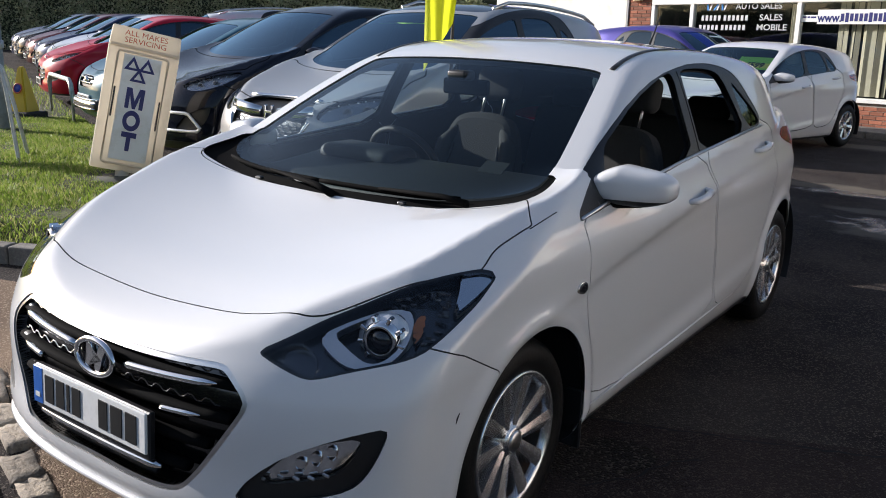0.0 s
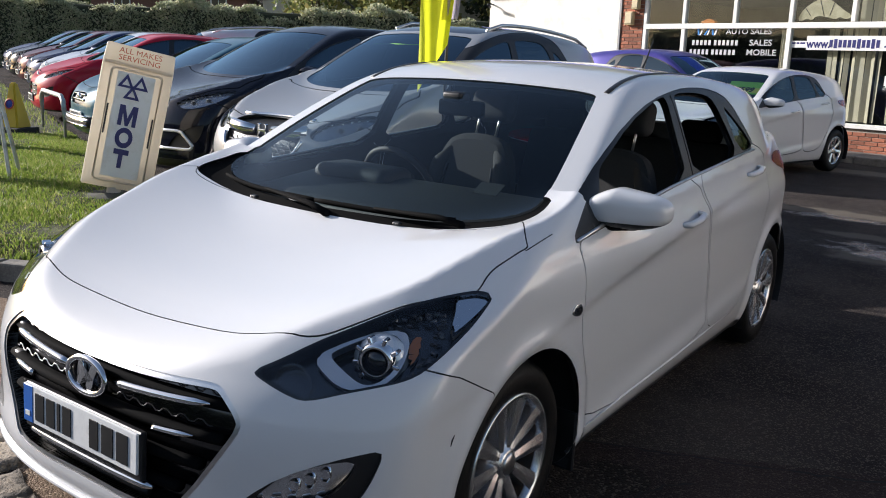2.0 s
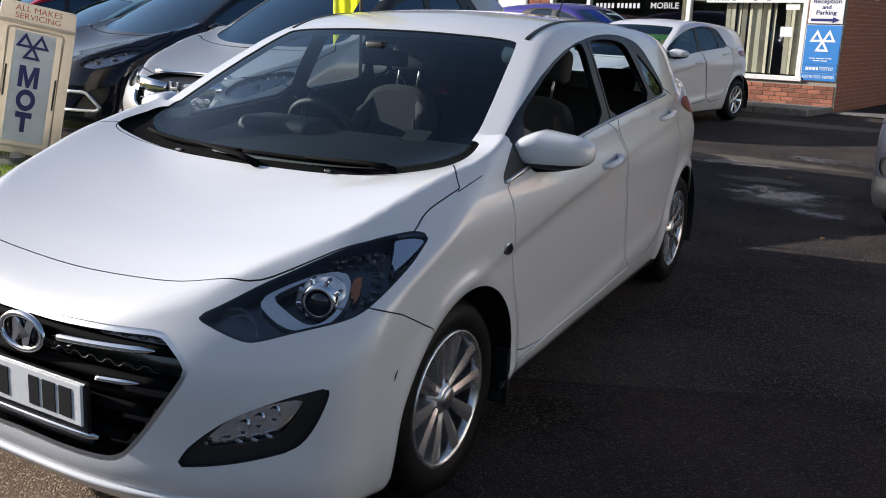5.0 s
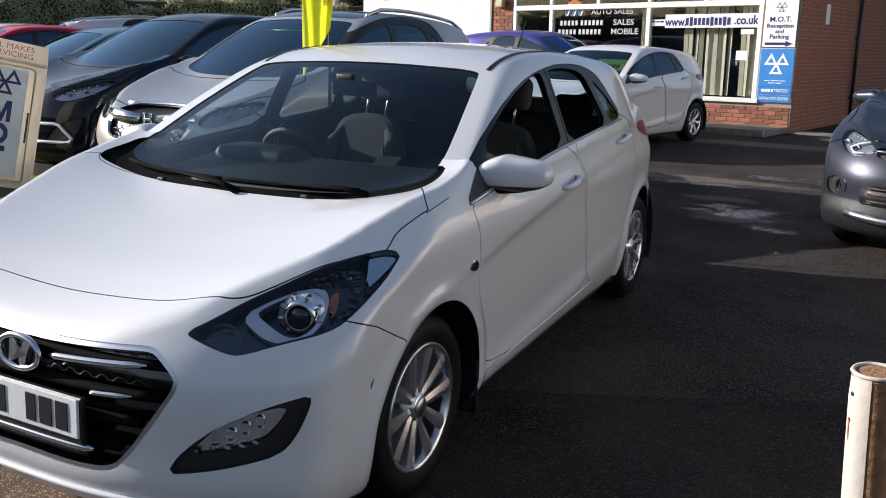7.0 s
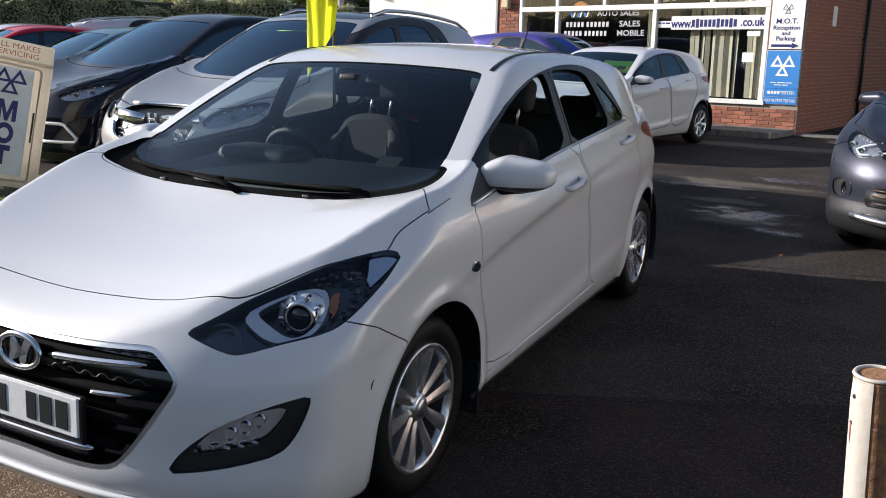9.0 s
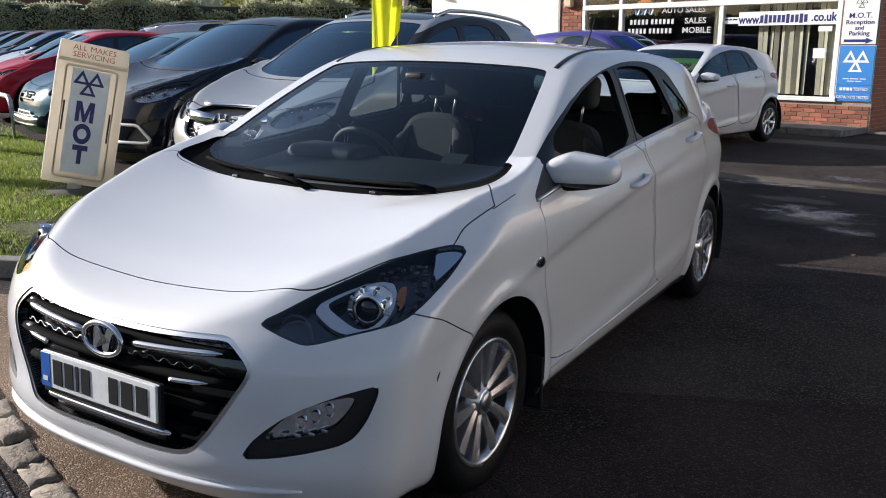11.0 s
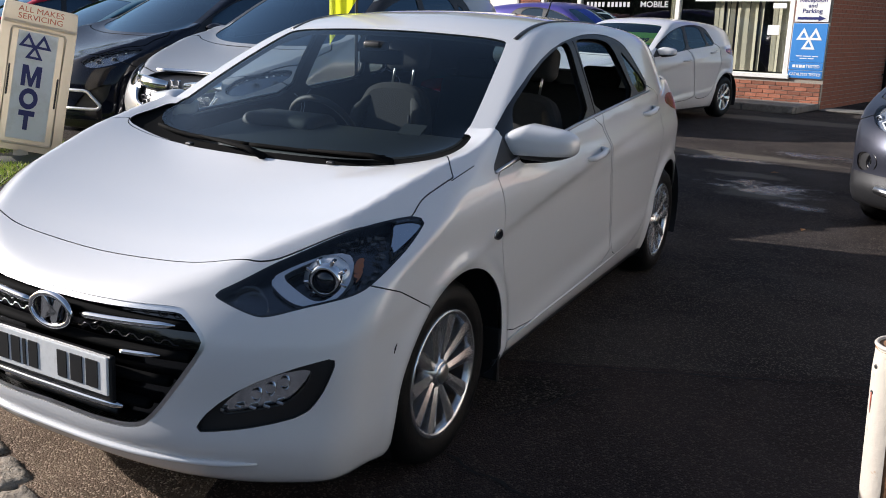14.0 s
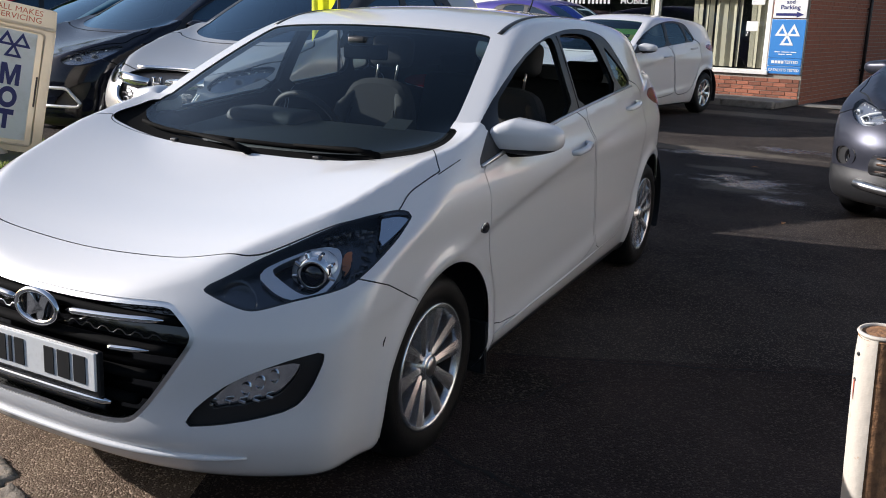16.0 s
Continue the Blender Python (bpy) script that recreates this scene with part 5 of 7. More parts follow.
for z in (0.47, 0.52, 0.56):
    put("intake_bar", tube([(x, surface_y(f_grey, x, z) - 0.06, z) for x in np.linspace(-0.48, 0.48, 13)], 0.008, 6), DISC, grey_suv)
put("skid_plate", tube([(x, surface_y(f_grey, x, 0.33) - 0.01, 0.34 + 0.08 * max(0, abs(x) - 0.4)) for x in np.linspace(-0.62, 0.62, 17)], 0.04, 8, flat=0.8), SATIN, grey_suv, "satin silver skid plate")


# ---- ground, kerb, verge ----
def kerb_side(x, y):
    """Metres behind the kerb line of the verge (positive) or in front of it."""
    return (y - (0.63 + 0.467 * (x + 3.1))) * 0.906


def ground_z(x, y):
    return 0.10 * smooth01((-1.3 - x) / 1.5) * smooth01((kerb_side(x, y) - 0.05) / 0.5)


def tarmac(name, light, dark, stone, wet=None, gravel=160.0, silt=()):
    m, n, l, b = nodes_of(name)
    coord = n.new("ShaderNodeTexCoord").outputs["Object"]
    vor = n.new("ShaderNodeTexVoronoi")
    vor.inputs["Scale"].default_value = gravel
    l.new(coord, vor.inputs["Vector"])
    base = mix(n, l, ramp(n, l, tex_noise(n, l, coord, 1.1, 6), 0.38, 0.66), light, dark)
    base = mix(n, l, ramp(n, l, tex_noise(n, l, coord, 0.35, 5), 0.52, 0.68), base, tuple(v * 0.7 for v in dark))
    grit = n.new("ShaderNodeMath")
    grit.operation = "GREATER_THAN"
    grit.inputs[1].default_value = 0.84
    sep = n.new("ShaderNodeSeparateColor")
    l.new(vor.outputs["Color"], sep.inputs["Color"])
    l.new(sep.outputs[0], grit.inputs[0])
    top = mix(n, l, grit.outputs[0], base, stone)
    for sx_, sy_, sa, sb in silt:
        mp = n.new("ShaderNodeMapping")
        mp.vector_type = "TEXTURE"
        mp.inputs["Location"].default_value, mp.inputs["Scale"].default_value = (sx_, sy_, 0), (sa, sb, 1e6)
        l.new(coord, mp.inputs["Vector"])
        ln = n.new("ShaderNodeVectorMath")
        ln.operation = "LENGTH"
        l.new(mp.outputs[0], ln.inputs[0])
        ad = n.new("ShaderNodeMath")
        ad.operation, ad.inputs[1].default_value = "MULTIPLY_ADD", 1.6
        l.new(tex_noise(n, l, coord, 4.0, 6, 0.65), ad.inputs[0])
        l.new(ln.outputs["Value"], ad.inputs[2])
        top = mix(n, l, ramp(n, l, ad.outputs[0], 1.95, 1.45), top, (0.15, 0.13, 0.105))
    l.new(top, b.inputs["Base Color"])
    dist = ramp(n, l, vor.outputs["Distance"], 0.0, 0.9)
    bm = n.new("ShaderNodeBump")
    bm.inputs["Distance"].default_value, bm.inputs["Strength"].default_value, bm.invert = 0.006, 0.9, True
    l.new(dist, bm.inputs["Height"])
    bm2 = n.new("ShaderNodeBump")
    bm2.inputs["Distance"].default_value = 0.02
    l.new(tex_noise(n, l, coord, 6, 5), bm2.inputs["Height"])
    l.new(bm.outputs["Normal"], bm2.inputs["Normal"])
    l.new(bm2.outputs["Normal"], b.inputs["Normal"])
    if wet:
        wob = tex_noise(n, l, coord, 3.5, 6, 0.7)
        damp = ramp(n, l, tex_noise(n, l, coord, 0.8, 4, 0.55), 0.44, 0.62)
        rough = n.new("ShaderNodeMapRange")
        rough.inputs["To Min"].default_value, rough.inputs["To Max"].default_value = 0.9, 0.7
        l.new(damp, rough.inputs["Value"])
        level = rough.outputs["Result"]
        for wx, wy, wa, wb in wet:
            mp = n.new("ShaderNodeVectorMath")
            mp.operation = "SUBTRACT"
            mp.inputs[1].default_value = (wx, wy, 0)
            l.new(coord, mp.inputs[0])
            sc = n.new("ShaderNodeVectorMath")
            sc.operation = "MULTIPLY"
            sc.inputs[1].default_value = (1 / wa, 1 / wb, 0)
            l.new(mp.outputs[0], sc.inputs[0])
            ln = n.new("ShaderNodeVectorMath")
            ln.operation = "LENGTH"
            l.new(sc.outputs[0], ln.inputs[0])
            ad = n.new("ShaderNodeMath")
            ad.operation, ad.inputs[1].default_value = "MULTIPLY_ADD", 3.2
            l.new(wob, ad.inputs[0])
            l.new(ln.outputs["Value"], ad.inputs[2])
            mask = n.new("ShaderNodeMapRange")
            mask.interpolation_type = "SMOOTHSTEP"
            mask.inputs["From Min"].default_value, mask.inputs["From Max"].default_value = 1.9, 2.7
            mask.inputs["To Min"].default_value, mask.inputs["To Max"].default_value = 0.24, 1.0
            l.new(ad.outputs[0], mask.inputs["Value"])
            mu = n.new("ShaderNodeMath")
            mu.operation = "MULTIPLY"
            l.new(level, mu.inputs[0])
            l.new(mask.outputs["Result"], mu.inputs[1])
            level = mu.outputs[0]
        l.new(level, b.inputs["Roughness"])
        gl = n.new("ShaderNodeMapRange")
        gl.inputs["From Min"].default_value, gl.inputs["From Max"].default_value = 0.1, 0.6
        gl.inputs["To Min"].default_value, gl.inputs["To Max"].default_value = 0.42, 0.07
        l.new(level, gl.inputs["Value"])
        l.new(gl.outputs["Result"], b.inputs["Specular IOR Level"])
        flat = n.new("ShaderNodeMapRange")
        flat.inputs["From Min"].default_value, flat.inputs["From Max"].default_value = 0.08, 0.5
        l.new(level, flat.inputs["Value"])
        l.new(flat.outputs["Result"], bm.inputs["Strength"])
        l.new(flat.outputs["Result"], bm2.inputs["Strength"])
    else:
        b.inputs["Roughness"].default_value = 0.85
        b.inputs["Specular IOR Level"].default_value = 0.08
    return m


# soft-edged wet spots: x, y, half length, half width
WET = ((1.0, 5.85, 0.55, 0.40), (1.25, 8.25, 0.7, 0.25), (1.4, 5.2, 0.3, 0.16), (0.3, 7.4, 0.6, 0.2))
FORECOURT = tarmac("worn_forecourt_tarmac", (0.060, 0.050, 0.044), (0.028, 0.0235, 0.0225), (0.12, 0.10, 0.085), wet=WET, silt=((0.97, 5.58, 0.34, 0.26), (0.75, 6.5, 0.4, 0.16), (0.2, 11.9, 2.2, 0.35), (0.2, 7.7, 1.2, 0.22)))
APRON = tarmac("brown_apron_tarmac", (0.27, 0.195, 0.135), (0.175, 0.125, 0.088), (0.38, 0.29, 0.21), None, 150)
# Damp apron on the car's shadow side, darkened further to carry the shade.
DAMP_SHADED = tarmac("damp_shaded_tarmac", (0.046, 0.034, 0.030), (0.024, 0.0178, 0.0163), (0.080, 0.062, 0.053), None, 150)
ROAD = tarmac("coarse_road_tarmac", (0.06, 0.062, 0.068), (0.042, 0.043, 0.048), (0.17, 0.17, 0.18), None, 110)
KERB = surface("kerb_concrete", (0.26, 0.24, 0.20), 0.85, grain=(90, (0.18, 0.16, 0.14)), stains=(5, (0.10, 0.09, 0.07), 0.45, 0.7), relief=(60, 0.004))
SETT = surface("worn_granite_sett", (0.30, 0.245, 0.18), 0.85, grain=(70, (0.24, 0.21, 0.17)), stains=(14, (0.13, 0.11, 0.09), 0.5, 0.75), relief=(28, 0.02), vary=0.22)
SOIL = surface("mossy_soil", (0.055, 0.06, 0.022), 0.95, grain=(30, (0.04, 0.03, 0.018)), stains=(3, (0.085, 0.095, 0.03), 0.45, 0.65), relief=(40, 0.02))


def ground_sheet():
    fine_x = np.concatenate([[-400, -120, -60], np.arange(-30, 8.01, 0.35), [14, 30, 60, 120, 400]])
    fine_y = np.concatenate([[-400, -120, -60, -20], np.arange(-8, 20.01, 0.35), [28, 60, 120, 400]])
    X, Y = np.meshgrid(fine_x, fine_y, indexing="ij")
    Z = ground_z(X, Y)
    near = (np.abs(X) < 31) & (np.abs(Y - 5) < 18)
    rnd = np.random.RandomState(3)
    Z = Z + np.where(near, 0.004 * (rnd.rand(*X.shape) - 0.5), 0)
    v = np.stack([X, Y, Z], -1).reshape(-1, 3)
    m = len(fine_y)
    i, j = np.meshgrid(np.arange(len(fine_x) - 1), np.arange(m - 1), indexing="ij")
    a = (i * m + j).reshape(-1)
    return raw("ground", v, np.stack([a, a + m, a + m + 1, a + 1], 1), True)


tagged(put("ground", ground_sheet(), FORECOURT), "worn brown-grey tarmac forecourt, damp in places", "ground", kind="structure")

# road beyond the row of setts
SETT_A, SETT_B = Vector((-4.6, 0.705, 0)), Vector((1.6, -1.515, 0))
along = (SETT_B - SETT_A).normalized()
across_r = Vector((along.y, -along.x, 0))
q0, q1 = SETT_A - along * 30 + across_r * 0.1, SETT_B + along * 40 + across_r * 0.1
bm = bmesh.new()
road_pts = [q0, q1, q1 + across_r * 14, q0 + across_r * 14]
bm.faces.new([bm.verts.new((p.x, p.y, 0.008)) for p in road_pts])
bmesh.ops.recalc_face_normals(bm, faces=bm.faces[:])
tagged(put("road", from_bm(bm, "road"), ROAD), "dark coarse-chipped road tarmac", "road", kind="structure")

# brown apron between the setts and the dark tarmac, in a sunlit and a shaded tone
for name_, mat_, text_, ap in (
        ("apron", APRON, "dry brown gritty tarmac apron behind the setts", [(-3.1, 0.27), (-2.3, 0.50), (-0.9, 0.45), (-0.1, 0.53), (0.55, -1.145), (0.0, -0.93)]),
        ("damp_apron", DAMP_SHADED, "damp dark brown tarmac beside the parked car", [(-0.1, 0.53), (0.73, 0.92), (1.94, 1.48), (9.0, 4.75), (9.0, -4.3), (1.6, -1.55), (0.55, -1.145)])):
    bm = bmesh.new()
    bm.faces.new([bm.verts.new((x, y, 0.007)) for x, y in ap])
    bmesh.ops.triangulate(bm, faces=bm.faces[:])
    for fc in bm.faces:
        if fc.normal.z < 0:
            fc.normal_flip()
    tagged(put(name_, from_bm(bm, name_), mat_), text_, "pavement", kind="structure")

# cracks, joints and an old patch in the tarmac
CRACK = surface("crack_shadow", (0.006, 0.005, 0.005), 0.95)
PATCH = tarmac("old_patch_tarmac", (0.036, 0.028, 0.023), (0.018, 0.0145, 0.0125), (0.085, 0.070, 0.058), None, 120)


def crack(points, width, seed):
    """A ragged dark joint along a line on the tarmac."""
    r = random.Random(seed)
    line = []
    for (ax_, ay_), (bx_, by_) in zip(points, points[1:]):
        k = max(2, int(math.hypot(bx_ - ax_, by_ - ay_) / 0.035))
        line += [(ax_ + (bx_ - ax_) * q / k + r.uniform(-0.010, 0.010), ay_ + (by_ - ay_) * q / k + r.uniform(-0.010, 0.010)) for q in range(k)]
    vs, fs = [], []
    for i, (x, y) in enumerate(line):
        px, py = line[min(i + 1, len(line) - 1)][0] - line[max(i - 1, 0)][0], line[min(i + 1, len(line) - 1)][1] - line[max(i - 1, 0)][1]
        g = math.hypot(px, py) + 1e-9
        w = width * r.uniform(0.25, 1.0)
        vs += [(x - py / g * w, y + px / g * w, 0.0100), (x + py / g * w, y - px / g * w, 0.0100)]
    for i in range(len(line) - 1):
        fs.append((2 * i, 2 * i + 1, 2 * i + 3, 2 * i + 2))
    return tagged(put("tarmac_crack", raw("crack", vs, fs), CRACK), "ragged dark crack in the damp tarmac", "pavement", kind="structure")


crack([(0.55, 0.83), (0.73, 0.92), (1.13, 1.06), (1.45, 1.19), (2.06, 1.47), (3.2, 2.0)], 0.009, 3)
crack([(0.78, 0.06), (0.96, -0.02), (1.08, -0.045), (1.23, -0.095), (1.6, -0.25)], 0.010, 4)
crack([(0.66, 0.44), (0.78, 0.395), (0.89, 0.40), (0.99, 0.54), (1.06, 0.74), (1.18, 0.86)], 0.007, 5)
patch_line = rounded([(0.66, 0.46), (0.78, 0.41), (0.88, 0.415), (0.97, 0.54), (1.04, 0.74), (0.92, 0.83), (0.72, 0.74)], 1)
bm = bmesh.new()
fc = bm.faces.new([bm.verts.new((x, y, 0.0085)) for x, y in patch_line])
bm.normal_update()
if fc.normal.z < 0:
    fc.normal_flip()
tagged(put("tarmac_patch", from_bm(bm, "tarmac_patch"), PATCH), "rough old patch in the damp tarmac", "pavement", kind="structure")

# verge
VERGE = [(-40, -16.6), (-14, -4.46), (-8, -1.66), (-3.1, 0.63), (-2.3, 1.0), (-1.95, 1.25), (-1.95, 1.6), (-2.6, 2.0), (-4.9, 3.05), (-8.4, 4.45), (-12.0, 6.1), (-20, 9.6), (-40, 18)]


def inside(poly, x, y):
    return from_edge(np.array(poly, float), np.asarray(x, float), np.asarray(y, float)) < 0


def verge_sheet():
    xs, ys = np.arange(-26, -1.7, 0.18), np.arange(-9, 13, 0.18)
    X, Y = np.meshgrid(xs, ys, indexing="ij")
    d = from_edge(np.array(VERGE, float), X.reshape(-1), Y.reshape(-1)).reshape(X.shape)
    Z = ground_z(X, Y) + 0.02 + 0.025 * np.sin(X * 2.3) * np.sin(Y * 2.9 + 1) + 0.012 * np.sin(X * 7.1 + Y * 5)
    v = np.stack([X, Y, Z], -1).reshape(-1, 3)
    m = len(ys)
    i, j = np.meshgrid(np.arange(len(xs) - 1), np.arange(m - 1), indexing="ij")
    a = (i * m + j).reshape(-1)
    quads = np.stack([a, a + m, a + m + 1, a + 1], 1)
    t = np.concatenate([quads[:, [0, 1, 2]], quads[:, [0, 2, 3]]])
    p, t_in, _ = cut(v, t, d.reshape(-1) + 0.02)
    q, tt, _ = compact(p, t_in)
    return raw("verge", q, tt, True)


tagged(put("verge", verge_sheet(), SOIL), "rough mossy soil under the grass verge", "verge", kind="structure")


def leaf_mat(name, colors, rough=0.55):
    m, n, l, b = nodes_of(name)
    geo = n.new("ShaderNodeNewGeometry").outputs["Random Per Island"]
    cr = n.new("ShaderNodeValToRGB")
    while len(cr.color_ramp.elements) < len(colors):
        cr.color_ramp.elements.new(0.5)
    for i, (e, c) in enumerate(zip(cr.color_ramp.elements, colors)):
        e.position = i / (len(colors) - 1)
        e.color = (*c, 1)
    l.new(geo, cr.inputs["Fac"])
    l.new(cr.outputs["Color"], b.inputs["Base Color"])
    b.inputs["Roughness"].default_value = rough
    b.inputs["Transmission Weight"].default_value = 0.0
    b.inputs["Subsurface Weight"].default_value = 0.0
    tr = n.new("ShaderNodeBsdfTranslucent")
    l.new(cr.outputs["Color"], tr.inputs["Color"])
    mx = n.new("ShaderNodeMixShader")
    mx.inputs[0].default_value = 0.45
    l.new(b.outputs[0], mx.inputs[1])
    l.new(tr.outputs[0], mx.inputs[2])
    l.new(mx.outputs[0], n["Material Output"].inputs["Surface"])
    return m


GRASS = leaf_mat("verge_grass", [(0.12, 0.19, 0.025), (0.20, 0.29, 0.04), (0.29, 0.37, 0.07), (0.42, 0.38, 0.16)])


def grass_blades(count, lo, hi, seed, tall, y_hi=7.0):
    r = np.random.RandomState(seed)
    x = r.uniform(lo, hi, count * 3)
    y = r.uniform(-4, y_hi, count * 3)
    ok = from_edge(np.array(VERGE, float), x, y) < -0.01
    x, y = x[ok][:count], y[ok][:count]
    clump = 0.5 + 0.5 * np.sin(x * 3.1 + 1.3 * np.sin(y * 2.2)) * np.sin(y * 3.7 + np.sin(x * 1.7))
    bare = np.exp(-(((x + 4.3) / 0.7) ** 2 + ((y - 1.75) / 0.22) ** 2))
    keep = r.rand(len(x)) > 0.75 * bare
    x, y, clump = x[keep], y[keep], clump[keep]
    k = len(x)
    h = tall * (0.35 + 0.65 * r.rand(k)) * (0.45 + 0.9 * clump)
    a, lean = r.uniform(0, 2 * np.pi, k), r.uniform(0.1, 0.9, k) * h
    w = r.uniform(0.003, 0.006, k)
    z = ground_z(x, y) + 0.015
    dx, dy = np.cos(a), np.sin(a)
    b = r.uniform(0, 2 * np.pi, k)
    sx, sy = np.cos(b) * w, np.sin(b) * w
    p = np.empty((k, 5, 3))
    p[:, 0] = np.stack([x - sx, y - sy, z], 1)
    p[:, 1] = np.stack([x + sx, y + sy, z], 1)
    p[:, 2] = np.stack([x + dx * lean * 0.35 + sx * 0.8, y + dy * lean * 0.35 + sy * 0.8, z + h * 0.6], 1)
    p[:, 3] = np.stack([x + dx * lean * 0.35 - sx * 0.8, y + dy * lean * 0.35 - sy * 0.8, z + h * 0.6], 1)
    p[:, 4] = np.stack([x + dx * lean, y + dy * lean, z + h], 1)
    o = np.arange(k)[:, None] * 5
    tri = np.concatenate([o + np.array([0, 1, 2]), o + np.array([0, 2, 3]), o + np.array([3, 2, 4])])
    return raw("grass", p.reshape(-1, 3), tri)


tagged(put("grass", grass_blades(110000, -9.5, -1.9, 5, 0.062), GRASS), "bright green rough-cut grass on the verge", "grass", kind="stuff")
tagged(put("grass", grass_blades(30000, -24, -9.4, 6, 0.11, 12.0), GRASS), "bright green grass further along the verge", "grass", kind="stuff")

# kerb of the verge, stone by stone
kerb = tagged(new("kerb"), "weathered concrete kerb along the grass verge", "kerb", kind="structure")
stone = block(0.90, 0.125, 0.20, 0.014, 2, (0, 0, -0.085))
d = Vector((0.906, 0.423, 0))
for i in range(26):
    c = Vector((-2.75, 0.79, 0)) - d * 0.91 * i
    put("kerb_stone", stone, KERB, kerb, m=Matrix.Translation((c.x, c.y, 0.0)) @ pose(0, 0, 0, 0, 0, 25.0 + 0.25 * math.sin(i * 5)))
for i, (x, y, a) in enumerate(((-2.12, 1.14, 42), (-1.90, 1.46, 85))):
    put("kerb_stone", block(0.42, 0.125, 0.20, 0.014, 2, (0, 0, -0.085)), KERB, kerb, m=Matrix.Translation((x, y, 0.0)) @ pose(0, 0, 0, 0, 0, a))

# row of granite setts between road and forecourt
setts = tagged(new("sett_row"), "single row of worn granite setts edging the forecourt", "kerb", kind="structure")
rs = random.Random(4)


def sett_mesh(seed):
    """A split stone with a rough, nearly flat face and worn edges."""
    r = random.Random(seed)
    us = (-1.0, -0.90, -0.45, 0.0, 0.45, 0.90, 1.0)
    vs_, fs_ = [], []
    for a in us:
        for b in us:
            rim_ = max(abs(a), abs(b)) > 0.95
            cut_ = 0.10 * (abs(a) > 0.95 and abs(b) > 0.95)
            vs_.append((0.112 * a * (1 - cut_) + r.uniform(-0.004, 0.004), 0.050 * b * (1 - cut_) + r.uniform(-0.003, 0.003), 0.018 - (0.016 if rim_ else 0) + r.uniform(-0.006, 0.005)))
    n_ = len(us)
    for a in range(n_ - 1):
        for b in range(n_ - 1):
            fs_.append((a * n_ + b, (a + 1) * n_ + b, (a + 1) * n_ + b + 1, a * n_ + b + 1))
    edge_ = [a * n_ for a in range(n_)] + [(n_ - 1) * n_ + b for b in range(1, n_)] + [a * n_ + n_ - 1 for a in range(n_ - 2, -1, -1)] + [b for b in range(n_ - 2, 0, -1)]
    base_ = len(vs_)
    vs_ += [(vs_[k][0], vs_[k][1], -0.08) for k in edge_]
    for k in range(len(edge_)):
        q = (k + 1) % len(edge_)
        fs_.append((edge_[q], edge_[k], base_ + k, base_ + q))
    return raw("sett", vs_, fs_, True)


sett_kinds = [sett_mesh(i) for i in range(6)]
s, i = 0.0, 0
while s < 6.4:
    step_l = rs.uniform(0.16, 0.23)
    c = SETT_A + along * (s + step_l / 2)
    put("sett", sett_kinds[i % 6], SETT, setts, m=Matrix.Translation((c.x + rs.uniform(-0.012, 0.012), c.y + rs.uniform(-0.012, 0.012), 0.004 + rs.uniform(-0.006, 0.004)))
        @ pose(0, 0, 0, rs.uniform(-3, 3), rs.uniform(-3, 3), math.degrees(math.atan2(along.y, along.x)) + rs.uniform(-5, 5) + (180 if i % 2 else 0)) @ Matrix.Diagonal((step_l / 0.235, rs.uniform(0.9, 1.1), 1, 1)))
    s += step_l
    i += 1

# fallen leaves
LEAF = surface("dry_leaf", (0.30, 0.14, 0.04), 0.7)
for x, y, a in ((0.95, 6.75, 20), (1.5, 4.3, 80), (-1.02, -0.30, 130), (-0.9, -0.34, 200)):
    lf = raw("leaf", [(-0.04, 0, 0.002), (0, -0.018, 0.012), (0.045, 0, 0.004), (0, 0.02, 0.014), (0, 0, 0.006)], [(0, 1, 4), (1, 2, 4), (2, 3, 4), (3, 0, 4)])
    tagged(put("fallen_leaf", lf, LEAF, m=Matrix.Translation((x, y, 0.005)) @ pose(0, 0, 0, 0, 0, a)), "dry brown leaf lying on the tarmac", "leaf", "fallen leaves")


# ---- the shop ----
SHOP = pose(0.645, 14.1, 0, 0, -0.9, -13.4)
MORTAR = surface("lime_mortar", (0.34, 0.30, 0.25), 0.95, grain=(60, (0.25, 0.22, 0.18)))
BRICK = surface("red_brick", (0.33, 0.12, 0.065), 0.85, grain=(45, (0.24, 0.085, 0.05)), stains=(8, (0.16, 0.07, 0.05), 0.52, 0.75), relief=(90, 0.004), vary=0.28)
RENDER = surface("white_painted_render", (0.80, 0.78, 0.70), 0.7, stains=(2.2, (0.62, 0.59, 0.50), 0.52, 0.8), relief=(8, 0.006))
UPVC = surface("white_window_paint", (0.78, 0.77, 0.72), 0.45, stains=(6, (0.6, 0.57, 0.5), 0.52, 0.8))
FASCIA = surface("blue_fascia_board", (0.03, 0.06, 0.36), 0.4, stains=(3, (0.05, 0.09, 0.42), 0.4, 0.7))
SIGN_WHITE = surface("white_sign_board", (0.76, 0.76, 0.74), 0.4, stains=(5, (0.64, 0.63, 0.58), 0.5, 0.8))
SIGN_BLUE = surface("mid_blue_sign", (0.04, 0.22, 0.56), 0.4)
INK_NAVY = surface("navy_sign_ink", (0.015, 0.018, 0.13), 0.45)
INK_WHITE = surface("white_sign_ink", (0.80, 0.80, 0.78), 0.5)
INK_PALE = surface("pale_vinyl", (0.50, 0.51, 0.52), 0.5)
INK_RED = surface("faded_red_ink", (0.50, 0.10, 0.06), 0.55)
INK_GREY = surface("grey_sign_ink", (0.03, 0.03, 0.05), 0.5)
